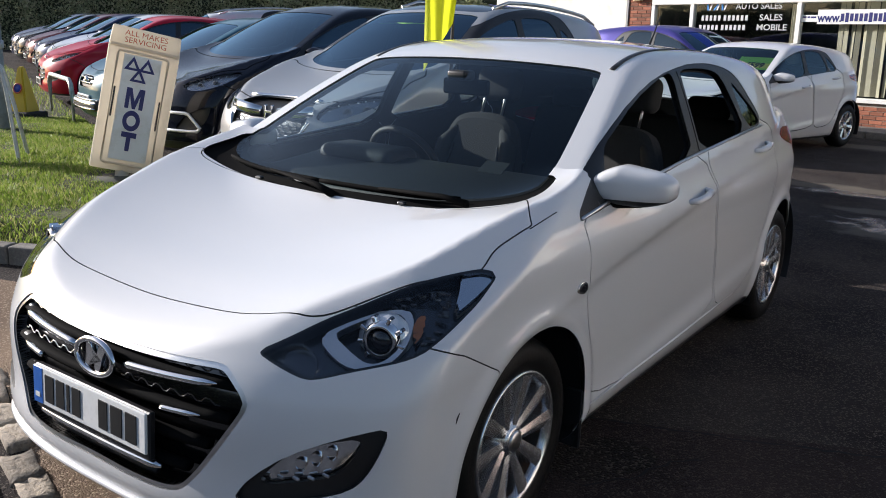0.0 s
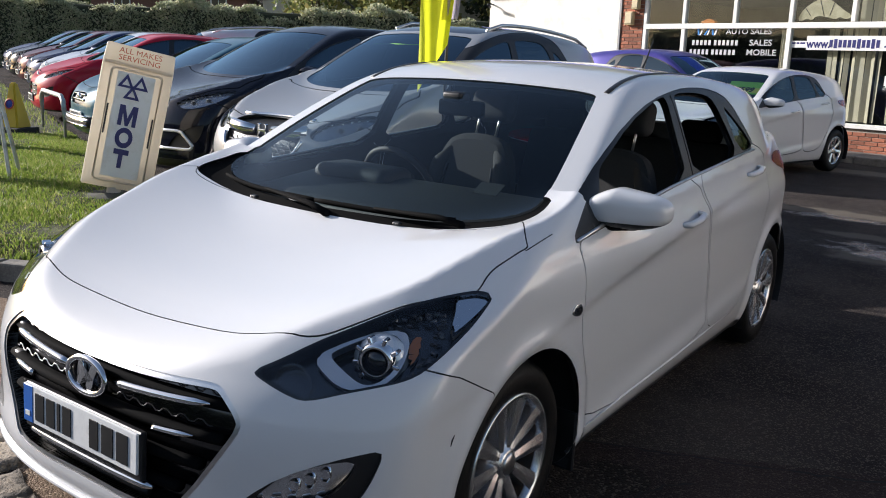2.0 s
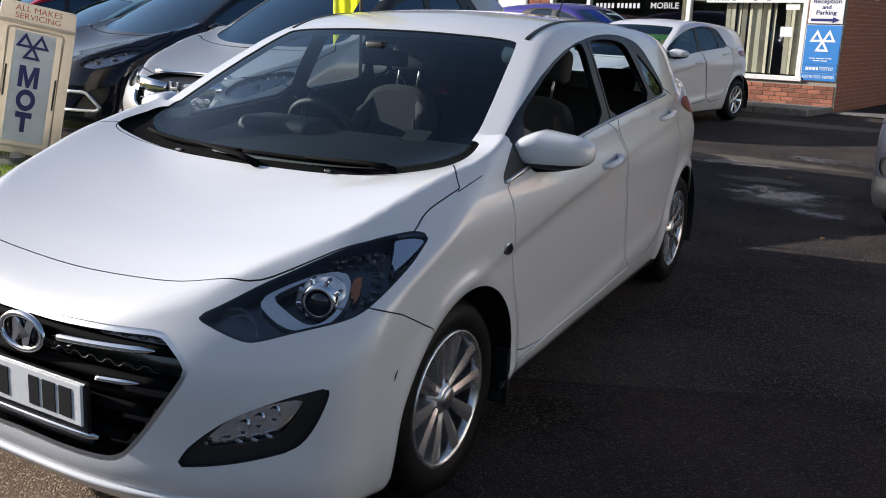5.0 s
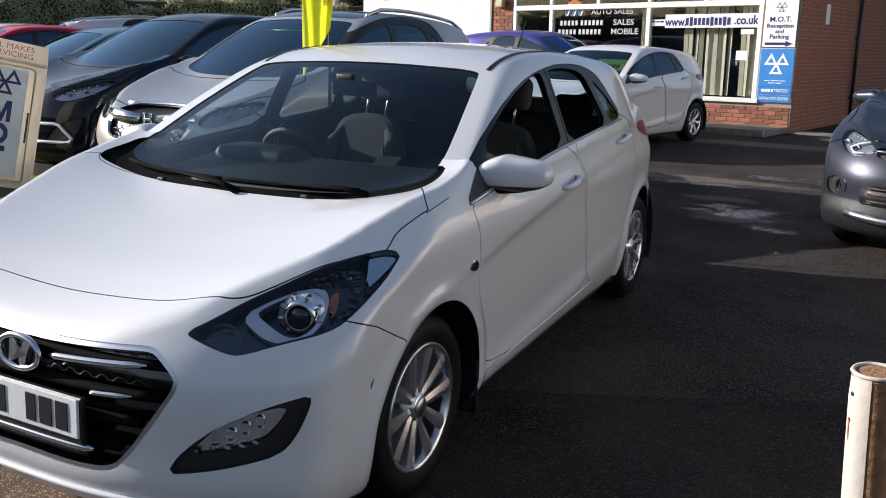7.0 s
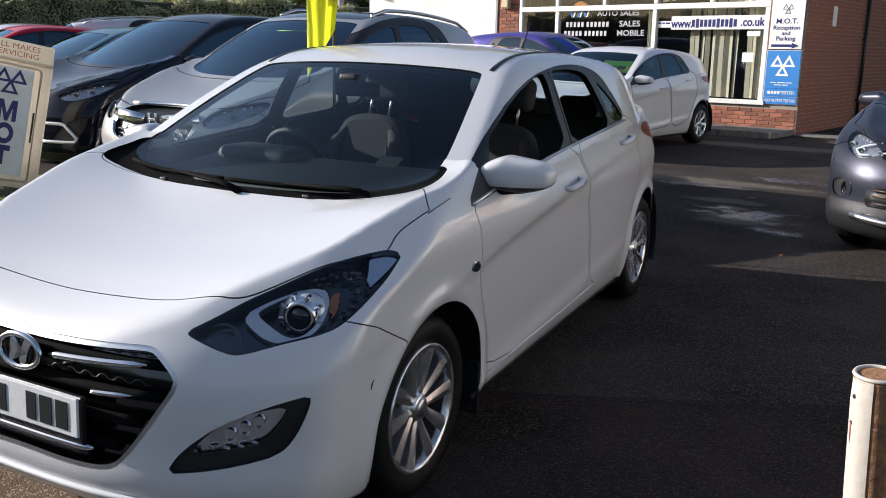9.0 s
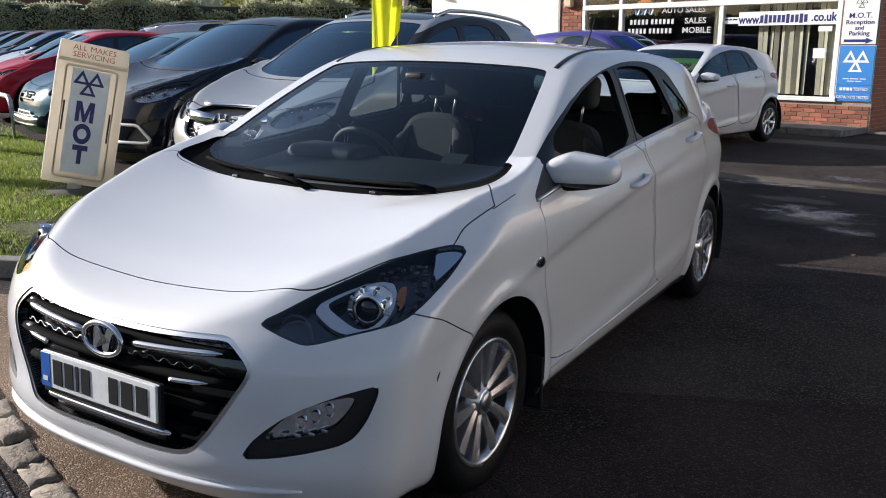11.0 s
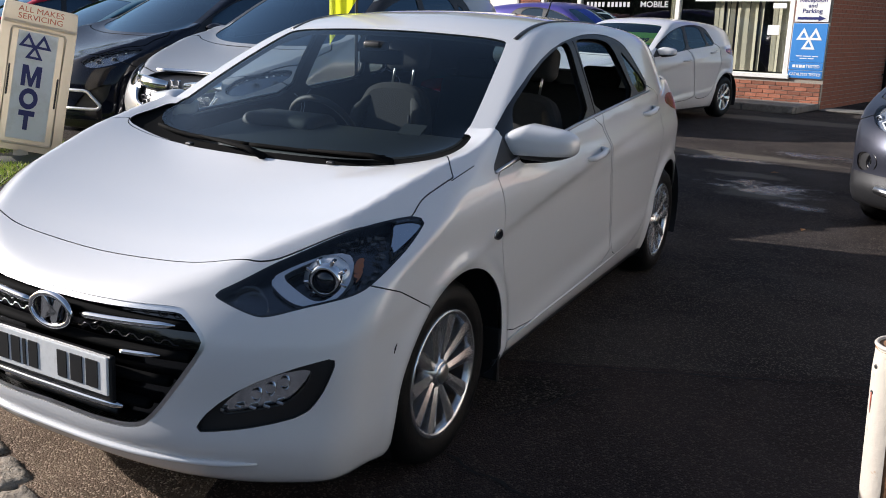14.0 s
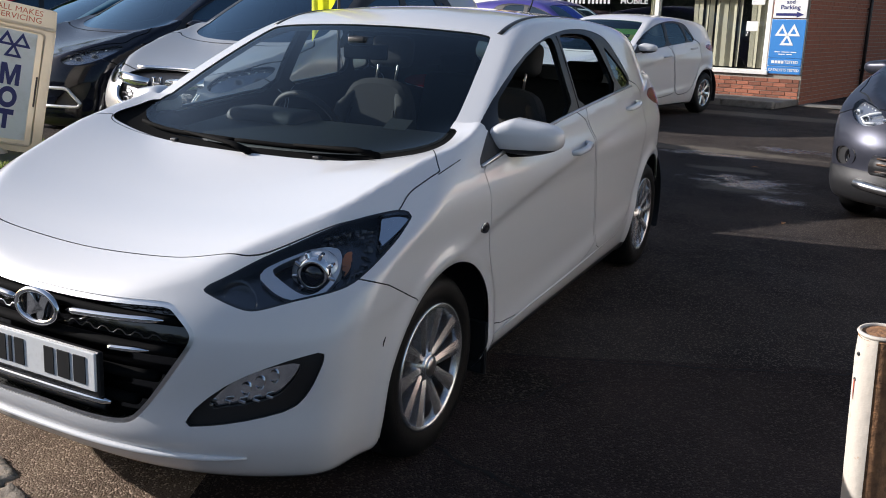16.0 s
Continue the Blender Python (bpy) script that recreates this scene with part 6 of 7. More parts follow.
CREAM = surface("cream_blind_fabric", (0.62, 0.55, 0.42), 0.85, grain=(200, (0.55, 0.48, 0.36)))
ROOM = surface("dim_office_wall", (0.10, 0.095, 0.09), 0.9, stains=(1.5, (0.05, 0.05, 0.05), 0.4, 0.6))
PAVING = surface("shop_step_concrete", (0.20, 0.185, 0.16), 0.9, grain=(50, (0.14, 0.13, 0.115)), stains=(2, (0.08, 0.075, 0.065), 0.5, 0.7), relief=(40, 0.006))
ROOFING = surface("grey_felt_roof", (0.12, 0.12, 0.12), 0.9, relief=(30, 0.004))

shop = thing("shop_building", SHOP, "single-storey brick car sales shop with white-framed windows", "building")


def slab(name, mat_, u0, u1, w0, w1, v0, v1, bevel=0.004, label="", parent=None):
    """A piece of the shop between u0..u1 along its front, w0..w1 behind it and v0..v1 up."""
    return put(name, block(u1 - u0, w1 - w0, v1 - v0, bevel, 1, ((u0 + u1) / 2, (w0 + w1) / 2, v0)), mat_, parent or shop, label)


slab("wall", MORTAR, -0.635, -0.006, 0.006, 0.24, 0.0, 3.0)
slab("wall", MORTAR, -6.12, -0.635, 0.006, 0.24, 0.0, 0.50)
slab("wall", MORTAR, -6.68, -6.13, 0.006, 0.24, 0.0, 3.0)
slab("wall", MORTAR, -0.24, -0.006, 0.24, 7.0, 0.0, 3.0)
slab("rendered_wall", RENDER, -10.75, -6.74, -0.02, 0.24, 0.0, 3.0, 0.01, "white painted rendered wall")
slab("wall_edge", surface("grey_wall_trim", (0.3, 0.3, 0.3), 0.6), -6.735, -6.69, -0.03, 0.2, 0.0, 3.0)
slab("rendered_wall", RENDER, -10.75, -10.5, 0.24, 7.0, 0.0, 3.0, 0.01)
slab("wall", MORTAR, -10.5, -0.24, 6.8, 7.0, 0.0, 3.0)
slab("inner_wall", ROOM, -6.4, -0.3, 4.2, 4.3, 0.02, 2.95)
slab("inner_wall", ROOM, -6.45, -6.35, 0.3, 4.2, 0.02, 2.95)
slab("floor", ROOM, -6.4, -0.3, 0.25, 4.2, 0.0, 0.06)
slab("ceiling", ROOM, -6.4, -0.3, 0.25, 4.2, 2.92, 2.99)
slab("roof", ROOFING, -10.85, 0.12, -0.02, 7.1, 3.0, 3.12)
slab("fascia_board", FASCIA, -10.85, 0.10, -0.14, -0.03, 3.09, 3.75, 0.006, "faded blue fascia board")
slab("fascia_trim", UPVC, -10.85, 0.10, -0.15, -0.03, 3.02, 3.088)
put("fascia_lettering", moved(bars([0.16, 0.22, 0.15, 0.20, 0.18, 0.26, 0.14], 0.035, 0.05), Matrix.Translation((-7.3, -0.143, 3.17))), INK_WHITE, shop)

# window frame: posts and rails with panes between them
win = new("window")
win.parent = shop
slab("sill", UPVC, -6.14, -0.60, -0.05, 0.16, 0.505, 0.585, 0.008, parent=win)
slab("transom", UPVC, -6.12, -0.64, 0.0, 0.12, 2.22, 2.325, 0.008, parent=win)
slab("head", UPVC, -6.12, -0.64, 0.0, 0.12, 2.93, 3.0, 0.006, parent=win)
for u in (-6.08, -5.14, -2.89, -0.69):
    slab("post", UPVC, u - 0.045, u + 0.045, 0.002, 0.118, 0.585, 2.22, 0.008, parent=win)
for u in (-6.08, -5.15, -4.02, -2.885, -1.75, -1.03, -0.69):
    slab("post", UPVC, u - 0.04, u + 0.04, 0.002, 0.118, 2.325, 2.93, 0.008, parent=win)
slab("vent_panel", UPVC, -0.99, -0.73, 0.03, 0.09, 2.325, 2.93, parent=win)
for i in range(6):
    slab("vent_slat", UPVC, -0.97, -0.75, 0.012, 0.03, 2.50 + 0.05 * i, 2.525 + 0.05 * i, 0.003, parent=win)
SHOP_GLASS = glass("shop_window_glass", (0.78, 0.82, 0.80))
for u0, u1, v0, v1 in ((-6.035, -5.185, 0.585, 2.22), (-5.095, -2.935, 0.585, 2.22), (-2.845, -0.735, 0.585, 2.22),
                       (-6.04, -5.19, 2.325, 2.93), (-5.11, -4.06, 2.325, 2.93), (-3.98, -2.925, 2.325, 2.93), (-2.845, -1.79, 2.325, 2.93), (-1.71, -1.07, 2.325, 2.93)):
    put("pane", raw("pane", [(u0, 0.058, v0), (u1, 0.058, v0), (u1, 0.058, v1), (u0, 0.058, v1)], [(0, 1, 2, 3)]), SHOP_GLASS, win)
door = slab("door_panel", surface("dark_door", (0.05, 0.045, 0.04), 0.5), -6.03, -5.19, 0.10, 0.14, 0.06, 1.2, 0.01, "dark lower door panel")

# vertical blinds behind the glass
blind = thing("vertical_blind", SHOP, "cream vertical slat blind hanging unevenly", "blind")
rb = random.Random(9)
us = [-2.14, -2.05, -1.95, -1.85, -1.72, -1.64, -1.56, -1.46, -1.38, -1.30, -1.02, -0.95, -0.87, -0.80]
for u in us:
    w = rb.uniform(0.075, 0.10)
    put("slat", block(w, 0.006, 1.62, 0.002, 1), CREAM, blind, m=Matrix.Translation((u, 0.19 + rb.uniform(-0.01, 0.02), 0.60 + rb.uniform(0, 0.02))) @ pose(0, 0, 0, rb.uniform(-1, 1), rb.uniform(-0.8, 0.8), rb.uniform(-35, 35)))
for u in (-1.66, -1.57, -1.46, -1.38, -1.28, -1.18):
    put("slat", block(0.09, 0.006, 0.56, 0.002, 1), CREAM, blind, m=Matrix.Translation((u, 0.19, 2.34)) @ pose(0, 0, 0, 0, 0, rb.uniform(-30, 40)))
put("head_rail", block(1.6, 0.04, 0.04, 0.006, 1, (-1.5, 0.19, 2.22)), UPVC, blind)
curtain = thing("curtain", SHOP, "pale curtain gathered beside the window post", "curtain")
put("cloth", raw("cloth", [(-3.12 + 0.02 * i, 0.2 + 0.025 * math.sin(i * 1.7), v) for v in (0.6, 2.2) for i in range(9)], [(i, i + 1, i + 10, i + 9) for i in range(8)], True), CREAM, curtain)
cut_out = thing("window_picture", SHOP, "pale cut-out picture of an animal in the upper window", "picture")
shape = rounded([(-2.78, 2.36), (-2.74, 2.50), (-2.62, 2.62), (-2.45, 2.72), (-2.28, 2.74), (-2.16, 2.68), (-2.06, 2.60), (-1.95, 2.52), (-1.84, 2.46), (-1.82, 2.40), (-1.92, 2.37), (-2.02, 2.42), (-2.10, 2.37), (-2.25, 2.42), (-2.45, 2.44), (-2.52, 2.36), (-2.62, 2.40), (-2.70, 2.35)], 1)
put("panel", moved(prism(shape.tolist(), 0.01), Matrix.Translation((0, 0.075, 0))), surface("cream_card", (0.58, 0.52, 0.38), 0.8, stains=(5, (0.45, 0.40, 0.28), 0.45, 0.6)), cut_out)
for a, b_ in (((-2.40, 2.72), (-2.30, 2.43)), ((-2.14, 2.66), (-2.20, 2.44)), ((-2.66, 2.58), (-2.55, 2.44))):
    put("leading", tube([(a[0], 0.072, a[1]), (b_[0], 0.072, b_[1])], 0.006, 6), INK_GREY, cut_out)
car_model = thing("model_car", SHOP, "small orange model car on the window rail", "ornament")
put("shell", moved(prism(rounded([(-0.16, 0.0), (0.16, 0.0), (0.15, 0.05), (0.09, 0.055), (0.05, 0.09), (-0.05, 0.09), (-0.10, 0.055), (-0.16, 0.045)], 1).tolist(), 0.08, 0.006), Matrix.Translation((-4.65, 0.12, 2.33))), surface("orange_enamel", (0.55, 0.16, 0.02), 0.3, coat=0.5), car_model)
for u, v, w, h in ((-0.93, 1.72, 0.24, 0.09), (-1.0, 1.26, 0.21, 0.17)):
    n_ = thing("paper_notice", SHOP, "blank-looking white paper notice taped inside the window", "notice", "window notices")
    put("paper", block(w, 0.003, h, 0, 1, (u, 0.048, v)), SIGN_WHITE, n_)

# window lettering
letters = thing("window_lettering", SHOP, "white vinyl sales lettering on the shop window", "lettering")
V = lambda me, u, v, mat_=INK_PALE, name="line", w=0.050, parent=letters: put(name, moved(me, Matrix.Translation((u, w, v))), mat_, parent)
for i, u in enumerate((-4.78, -4.62, -4.46)):
    V(prism([(-0.07, -0.07), (-0.03, -0.07), (0.07, 0.07), (0.03, 0.07)] if i % 2 else [(-0.06, 0.07), (-0.02, 0.07), (0.0, -0.07), (-0.04, -0.07)], 0.002), u, 2.17, SIGN_BLUE, "plain_mark")
    V(prism([(0.0, -0.07), (0.03, -0.07), (0.09, 0.07), (0.05, 0.07)], 0.002), u, 2.17, INK_WHITE, "plain_mark")
V(writing("AUTO SALES", 0.105, 0.001, 0.002, 1.12), -3.72, 2.165)
for w_, u, v in (([0.06] * 5, -4.72, 1.955), ([0.06] * 6, -4.18, 1.955), ([0.06] * 5, -4.76, 1.775), ([0.06] * 6, -4.22, 1.775)):
    bar_row("number_bar", [0.056] * len(w_), 0.098, 0.036, (u, 0.05, v), INK_PALE, letters, 0.001)
V(writing("SALES", 0.11, 0.001, 0.002, 1.15), -3.45, 1.955)
V(writing("MOBILE", 0.11, 0.001, 0.002, 1.15), -3.42, 1.775)
banner = thing("window_banner", SHOP, "white and blue web address strip on the shop window", "banner")
put("strip", block(1.84, 0.003, 0.25, 0, 1, (-1.63, 0.047, 1.84)), SIGN_WHITE, banner)
put("strip_end", block(0.34, 0.003, 0.12, 0, 1, (-2.70, 0.046, 1.88)), SIGN_WHITE, banner)
put("small_mark", moved(bars([0.07, 0.05, 0.09], 0.03, 0.02, 0.001), Matrix.Translation((-2.70, 0.043, 1.96))), INK_NAVY, banner)
letter_row("letter", moved(writing("www.", 0.15, 0.001, 0.005, 0.85), Matrix.Translation((-2.33, 0.043, 1.945))), INK_NAVY, banner)
for i in range(11):
    put("bar", moved(bars([0.058], 0.13 + 0.03 * (i in (1, 6, 9)), 0.02, 0.001), Matrix.Translation((-2.10 + 0.081 * i, 0.043, 1.955))), INK_NAVY, banner)
letter_row("letter", moved(writing(".co.uk", 0.15, 0.001, 0.005, 0.85), Matrix.Translation((-0.97, 0.043, 1.965))), INK_NAVY, banner)


# signs on the pier
def triangle_ring(size, thick, inverted=True):
    """An upright triangle as a flat ring outline with a hole, apex up."""
    h = size * 0.88
    outer = [(-size / 2, 0), (size / 2, 0), (0, h)]
    k = thick
    inner = [(-size / 2 + 1.75 * k, k), (size / 2 - 1.75 * k, k), (0, h - 2.05 * k)]
    return prism(outer, 0.003, 0, [inner])


def three_triangles(size, thick, m, mat_, parent):
    """Two triangles side by side over a third."""
    for dx, dz in ((-size * 0.43, 0.0), (size * 0.43, 0.0), (0.0, -size * 0.68)):
        put("triangle", triangle_ring(size, thick), mat_, parent, m=m @ Matrix.Translation((dx, 0, dz)))


upper = thing("reception_sign", SHOP, "white sign pointing to test reception and parking", "sign")
put("board", block(0.575, 0.012, 1.08, 0.003, 1, (-0.325, -0.022, 1.495)), SIGN_WHITE, upper)
put("name_bars", moved(bars([0.44], 0.075, 0.02, 0.001), Matrix.Translation((-0.325, -0.030, 2.465))), INK_NAVY, upper)
put("words", moved(writing("MOTORING CENTRE", 0.042, 0.001, 0.001, 1.05), Matrix.Translation((-0.325, -0.030, 2.375))), INK_GREY, upper)
three_triangles(0.105, 0.008, Matrix.Translation((-0.325, -0.032, 2.17)) , INK_GREY, upper)
for text, v, h in (("M.O.T.", 1.97, 0.085), ("Reception", 1.86, 0.072), ("and", 1.765, 0.065), ("Parking", 1.675, 0.072)):
    put("words", moved(writing(text, h, 0.001, 0.0015, 1.12), Matrix.Translation((-0.325, -0.030, v))), INK_NAVY, upper)
put("arrow", moved(prism([(-0.24, -0.022), (0.12, -0.022), (0.12, -0.05), (0.24, 0), (0.12, 0.05), (0.12, 0.022), (-0.24, 0.022)], 0.002), Matrix.Translation((-0.325, -0.032, 1.555))), INK_NAVY, upper)
lower = thing("test_station_sign", SHOP, "blue vehicle test station sign with white triangles", "sign")
put("board", block(0.59, 0.012, 0.66, 0.003, 1, (-0.325, -0.022, 0.81)), SIGN_BLUE, lower)
put("border", block(0.61, 0.008, 0.95, 0.002, 1, (-0.325, -0.012, 0.525)), SIGN_WHITE, lower)
three_triangles(0.235, 0.036, Matrix.Translation((-0.325, -0.032, 1.19)), INK_WHITE, lower)
put("small_bars", moved(bars([0.10, 0.14, 0.10], 0.014, 0.02, 0.001), Matrix.Translation((-0.325, -0.030, 0.915))), INK_WHITE, lower)
put("small_bars", moved(bars([0.12, 0.10], 0.014, 0.02, 0.001), Matrix.Translation((-0.325, -0.030, 0.875))), INK_WHITE, lower)
for v, w_ in ((0.675, [0.05, 0.04, 0.05, 0.04]), (0.535, None)):
    put("strip", block(0.59, 0.012, 0.13, 0.003, 1, (-0.325, -0.023, v)), SIGN_BLUE, lower)
    if w_:
        put("word_bars", moved(bars(w_, 0.05, 0.012, 0.001), Matrix.Translation((-0.445, -0.031, v + 0.065))), INK_WHITE, lower)
        put("words", moved(writing("TESTED", 0.05, 0.001, 0.001), Matrix.Translation((-0.205, -0.031, v + 0.065))), INK_WHITE, lower)
    else:
        put("words", moved(writing("CATALYSTS TESTED", 0.046, 0.001, 0.001, 0.92), Matrix.Translation((-0.325, -0.031, v + 0.065))), INK_WHITE, lower)
# boxes, camera, plate and pipe on the walls
for u, v, w, h in ((-6.30, 2.62, 0.17, 0.30), (-6.44, 2.30, 0.20, 0.28)):
    bx = thing("wall_box", SHOP, "yellowed plastic alarm box on the brick pier", "box", "wall boxes")
    put("case", block(w, 0.10, h, 0.015, 2, (u, -0.052, v)), surface("aged_cream_plastic", (0.50, 0.40, 0.22), 0.5), bx)
    put("cover", block(w * 0.86, 0.02, h * 0.8, 0.008, 2, (u, -0.108, v + h * 0.1)), surface("aged_cream_cover", (0.55, 0.46, 0.28), 0.5), bx)
cctv = thing("security_camera", SHOP, "small black security camera on a wall bracket", "camera")
put("bracket", tube([(-10.62, -0.02, 2.82), (-10.62, -0.14, 2.84), (-10.58, -0.20, 2.80)], 0.018, 8), BLACK_TRIM, cctv)
put("housing", moved(lathe([(0.0, -0.10), (0.032, -0.10), (0.036, 0.08), (0.0, 0.08)], 14, "Y"), Matrix.Translation((-10.55, -0.24, 2.78)) @ pose(0, 0, 0, -15, 0, 30)), BLACK_TRIM, cctv)
plate_s = thing("wall_plate", SHOP, "small blank white plate on the brick side wall", "plate")
put("plate", block(0.012, 0.22, 0.36, 0.003, 1, (0.012, 1.45, 1.92)), SIGN_WHITE, plate_s)
pipe = thing("drainpipe", SHOP, "black drainpipe on the brick side wall", "pipe")
put("downpipe", tube([(0.06, 3.4, 0.02), (0.06, 3.4, 2.95)], 0.035, 12), BLACK_TRIM, pipe)
for v in (0.5, 1.7, 2.7):
    put("clip", block(0.05, 0.10, 0.03, 0.004, 1, (0.03, 3.4, v)), BLACK_TRIM, pipe)
# step along the front
step_ob = thing("shop_step", SHOP, "cracked concrete step along the shop front", "step", kind="structure")
put("slab", block(9.0, 1.05, 0.11, 0.02, 2, (-4.52, -0.53, 0.0)), PAVING, step_ob)
for i in range(10):
    put("edging", block(0.88, 0.13, 0.13, 0.02, 2, (-0.47 - 0.9 * i, -1.12, 0.0)), KERB, step_ob)
put("side_strip", block(3.4, 0.55, 0.03, 0.01, 1, (1.75, 0.1, 0.0)), PAVING, step_ob)


# ---- signs and furniture on the verge ----
PLASTIC_CREAM = surface("weathered_cream_plastic", (0.82, 0.76, 0.64), 0.5, stains=(4, (0.70, 0.62, 0.48), 0.48, 0.72), relief=(12, 0.003))
PLASTIC_PANEL = surface("pale_sign_panel", (0.90, 0.88, 0.83), 0.45, stains=(6, (0.74, 0.70, 0.60), 0.5, 0.75))
GALV = surface("galvanised_tube", (0.55, 0.55, 0.52), 0.45, 0.6, stains=(12, (0.35, 0.30, 0.25), 0.5, 0.75))


def let_light_through(m, color, share):
    n, l = m.node_tree.nodes, m.node_tree.links
    tr, mx = n.new("ShaderNodeBsdfTranslucent"), n.new("ShaderNodeMixShader")
    tr.inputs["Color"].default_value = (*color, 1)
    mx.inputs[0].default_value = share
    l.new(n["Principled BSDF"].outputs[0], mx.inputs[1])
    l.new(tr.outputs[0], mx.inputs[2])
    l.new(mx.outputs[0], n["Material Output"].inputs["Surface"])


let_light_through(PLASTIC_CREAM, (0.86, 0.80, 0.70), 0.5)


def densify(poly, near=0.03):
    """A closed outline with its corners kept tight."""
    out = []
    for i, p_ in enumerate(poly):
        a, b = Vector(poly[i - 1]), Vector(poly[(i + 1) % len(poly)])
        v = Vector(p_)
        out += [tuple(v + (a - v).normalized() * near), tuple(v + (a - v).normalized() * near * 0.3 + (b - v).normalized() * near * 0.3), tuple(v + (b - v).normalized() * near)]
    return out


def leaning_sign():
    """The forecourt sign: a hollow moulded panel leaning on a filled base. Local x right, z up, facing -y."""
    face = Vector((0.826, -0.564, 0))
    right = Vector((0.564, 0.826, 0))
    m = Matrix(((right.x, -face.x, 0, -4.645), (right.y, -face.y, 0, 2.375), (0, 0, 1, 0.10), (0, 0, 0, 1)))
    s = thing("forecourt_sign", m, "leaning cream plastic forecourt sign for vehicle tests", "sign")
    tilt = Matrix.Translation((0.02, 0, 0.09)) @ pose(0, 0, 0, -3, 12.2, 0)
    W, H = 0.585, 1.235
    put("panel_body", moved(prism([(-W / 2, 0), (W / 2, 0), (W / 2, H * 0.86), (W / 2 - 0.012, H), (-W / 2 + 0.012, H), (-W / 2, H * 0.86)], 0.11, 0.016), Matrix.Translation((0, -0.055, 0))), PLASTIC_CREAM, s, m=tilt)
    rim = [(-W / 2 + 0.085, 0.06), (W / 2 - 0.085, 0.06), (W / 2 - 0.085, 1.03), (-W / 2 + 0.085, 1.03)]
    put("inner_panel", moved(prism([(-0.155, 0.10), (0.155, 0.10), (0.155, 1.01), (-0.155, 1.01)], 0.01, 0.004), Matrix.Translation((0.0, -0.064, 0))), PLASTIC_PANEL, s, m=tilt)
    put("moulded_rim", tube([(x, -0.056, z) for x, z in densify(rim)], 0.010, 8, True), PLASTIC_CREAM, s, m=tilt)
    put("top_ledge", block(W - 0.02, 0.13, 0.03, 0.01, 2, (0, 0.0, 1.055)), PLASTIC_CREAM, s, m=tilt)
    for sx, z0 in ((-0.19, 0.46), (0.19, 0.40)):
        put("slot", block(0.014, 0.02, 0.26, 0.004, 1, (sx, -0.058, z0)), MARK_BLACK, s, m=tilt)
    for text, z in (("ALL MAKES", 1.185), ("SERVICING", 1.125)):
        put("caption", moved(writing(text, 0.046, 0.001, 0.0, 1.08), Matrix.Translation((0.0, -0.058, z))), INK_RED, s, m=tilt)
    three_triangles(0.136, 0.020, tilt @ Matrix.Translation((-0.015, -0.070, 0.88)), INK_NAVY, s)
    M_ = [(-0.075, 0), (-0.042, 0), (-0.042, 0.085), (-0.012, 0), (0.012, 0), (0.042, 0.085), (0.042, 0), (0.075, 0), (0.075, 0.135), (0.032, 0.135), (0.0, 0.05), (-0.032, 0.135), (-0.075, 0.135)]
    oval = lambda a, b: [(a * math.cos(t), 0.065 + b * math.sin(t)) for t in np.linspace(0, 2 * math.pi, 28, endpoint=False)]
    T_ = [(-0.018, 0), (0.018, 0), (0.018, 0.09), (0.062, 0.09), (0.062, 0.125), (-0.062, 0.125), (-0.062, 0.09), (-0.018, 0.09)]
    for me, z in ((prism(M_, 0.002), 0.555), (prism(oval(0.072, 0.068), 0.002, 0, [oval(0.038, 0.035)]), 0.365), (prism(T_, 0.002), 0.185)):
        put("letter", moved(me, Matrix.Translation((-0.015, -0.068, z)) @ Matrix.Diagonal((1.0, 1, 1.32, 1))), INK_NAVY, s, m=tilt)
    put("stem", moved(lathe([(0.0, 0.14), (0.05, 0.14), (0.06, 0.06), (0.075, 0.05), (0.075, 0.0)], 20, "Z"), Matrix.Translation((0, 0, 0.0))), PLASTIC_CREAM, s)
    put("base", moved(lathe([(0.0, 0.055), (0.12, 0.06), (0.26, 0.045), (0.30, 0.02), (0.30, -0.02)], 36, "Z"), Matrix.Translation((0, 0, 0.0))), surface("mossy_rubber_base", (0.09, 0.085, 0.07), 0.85, stains=(8, (0.07, 0.08, 0.03), 0.45, 0.65)), s)


leaning_sign()


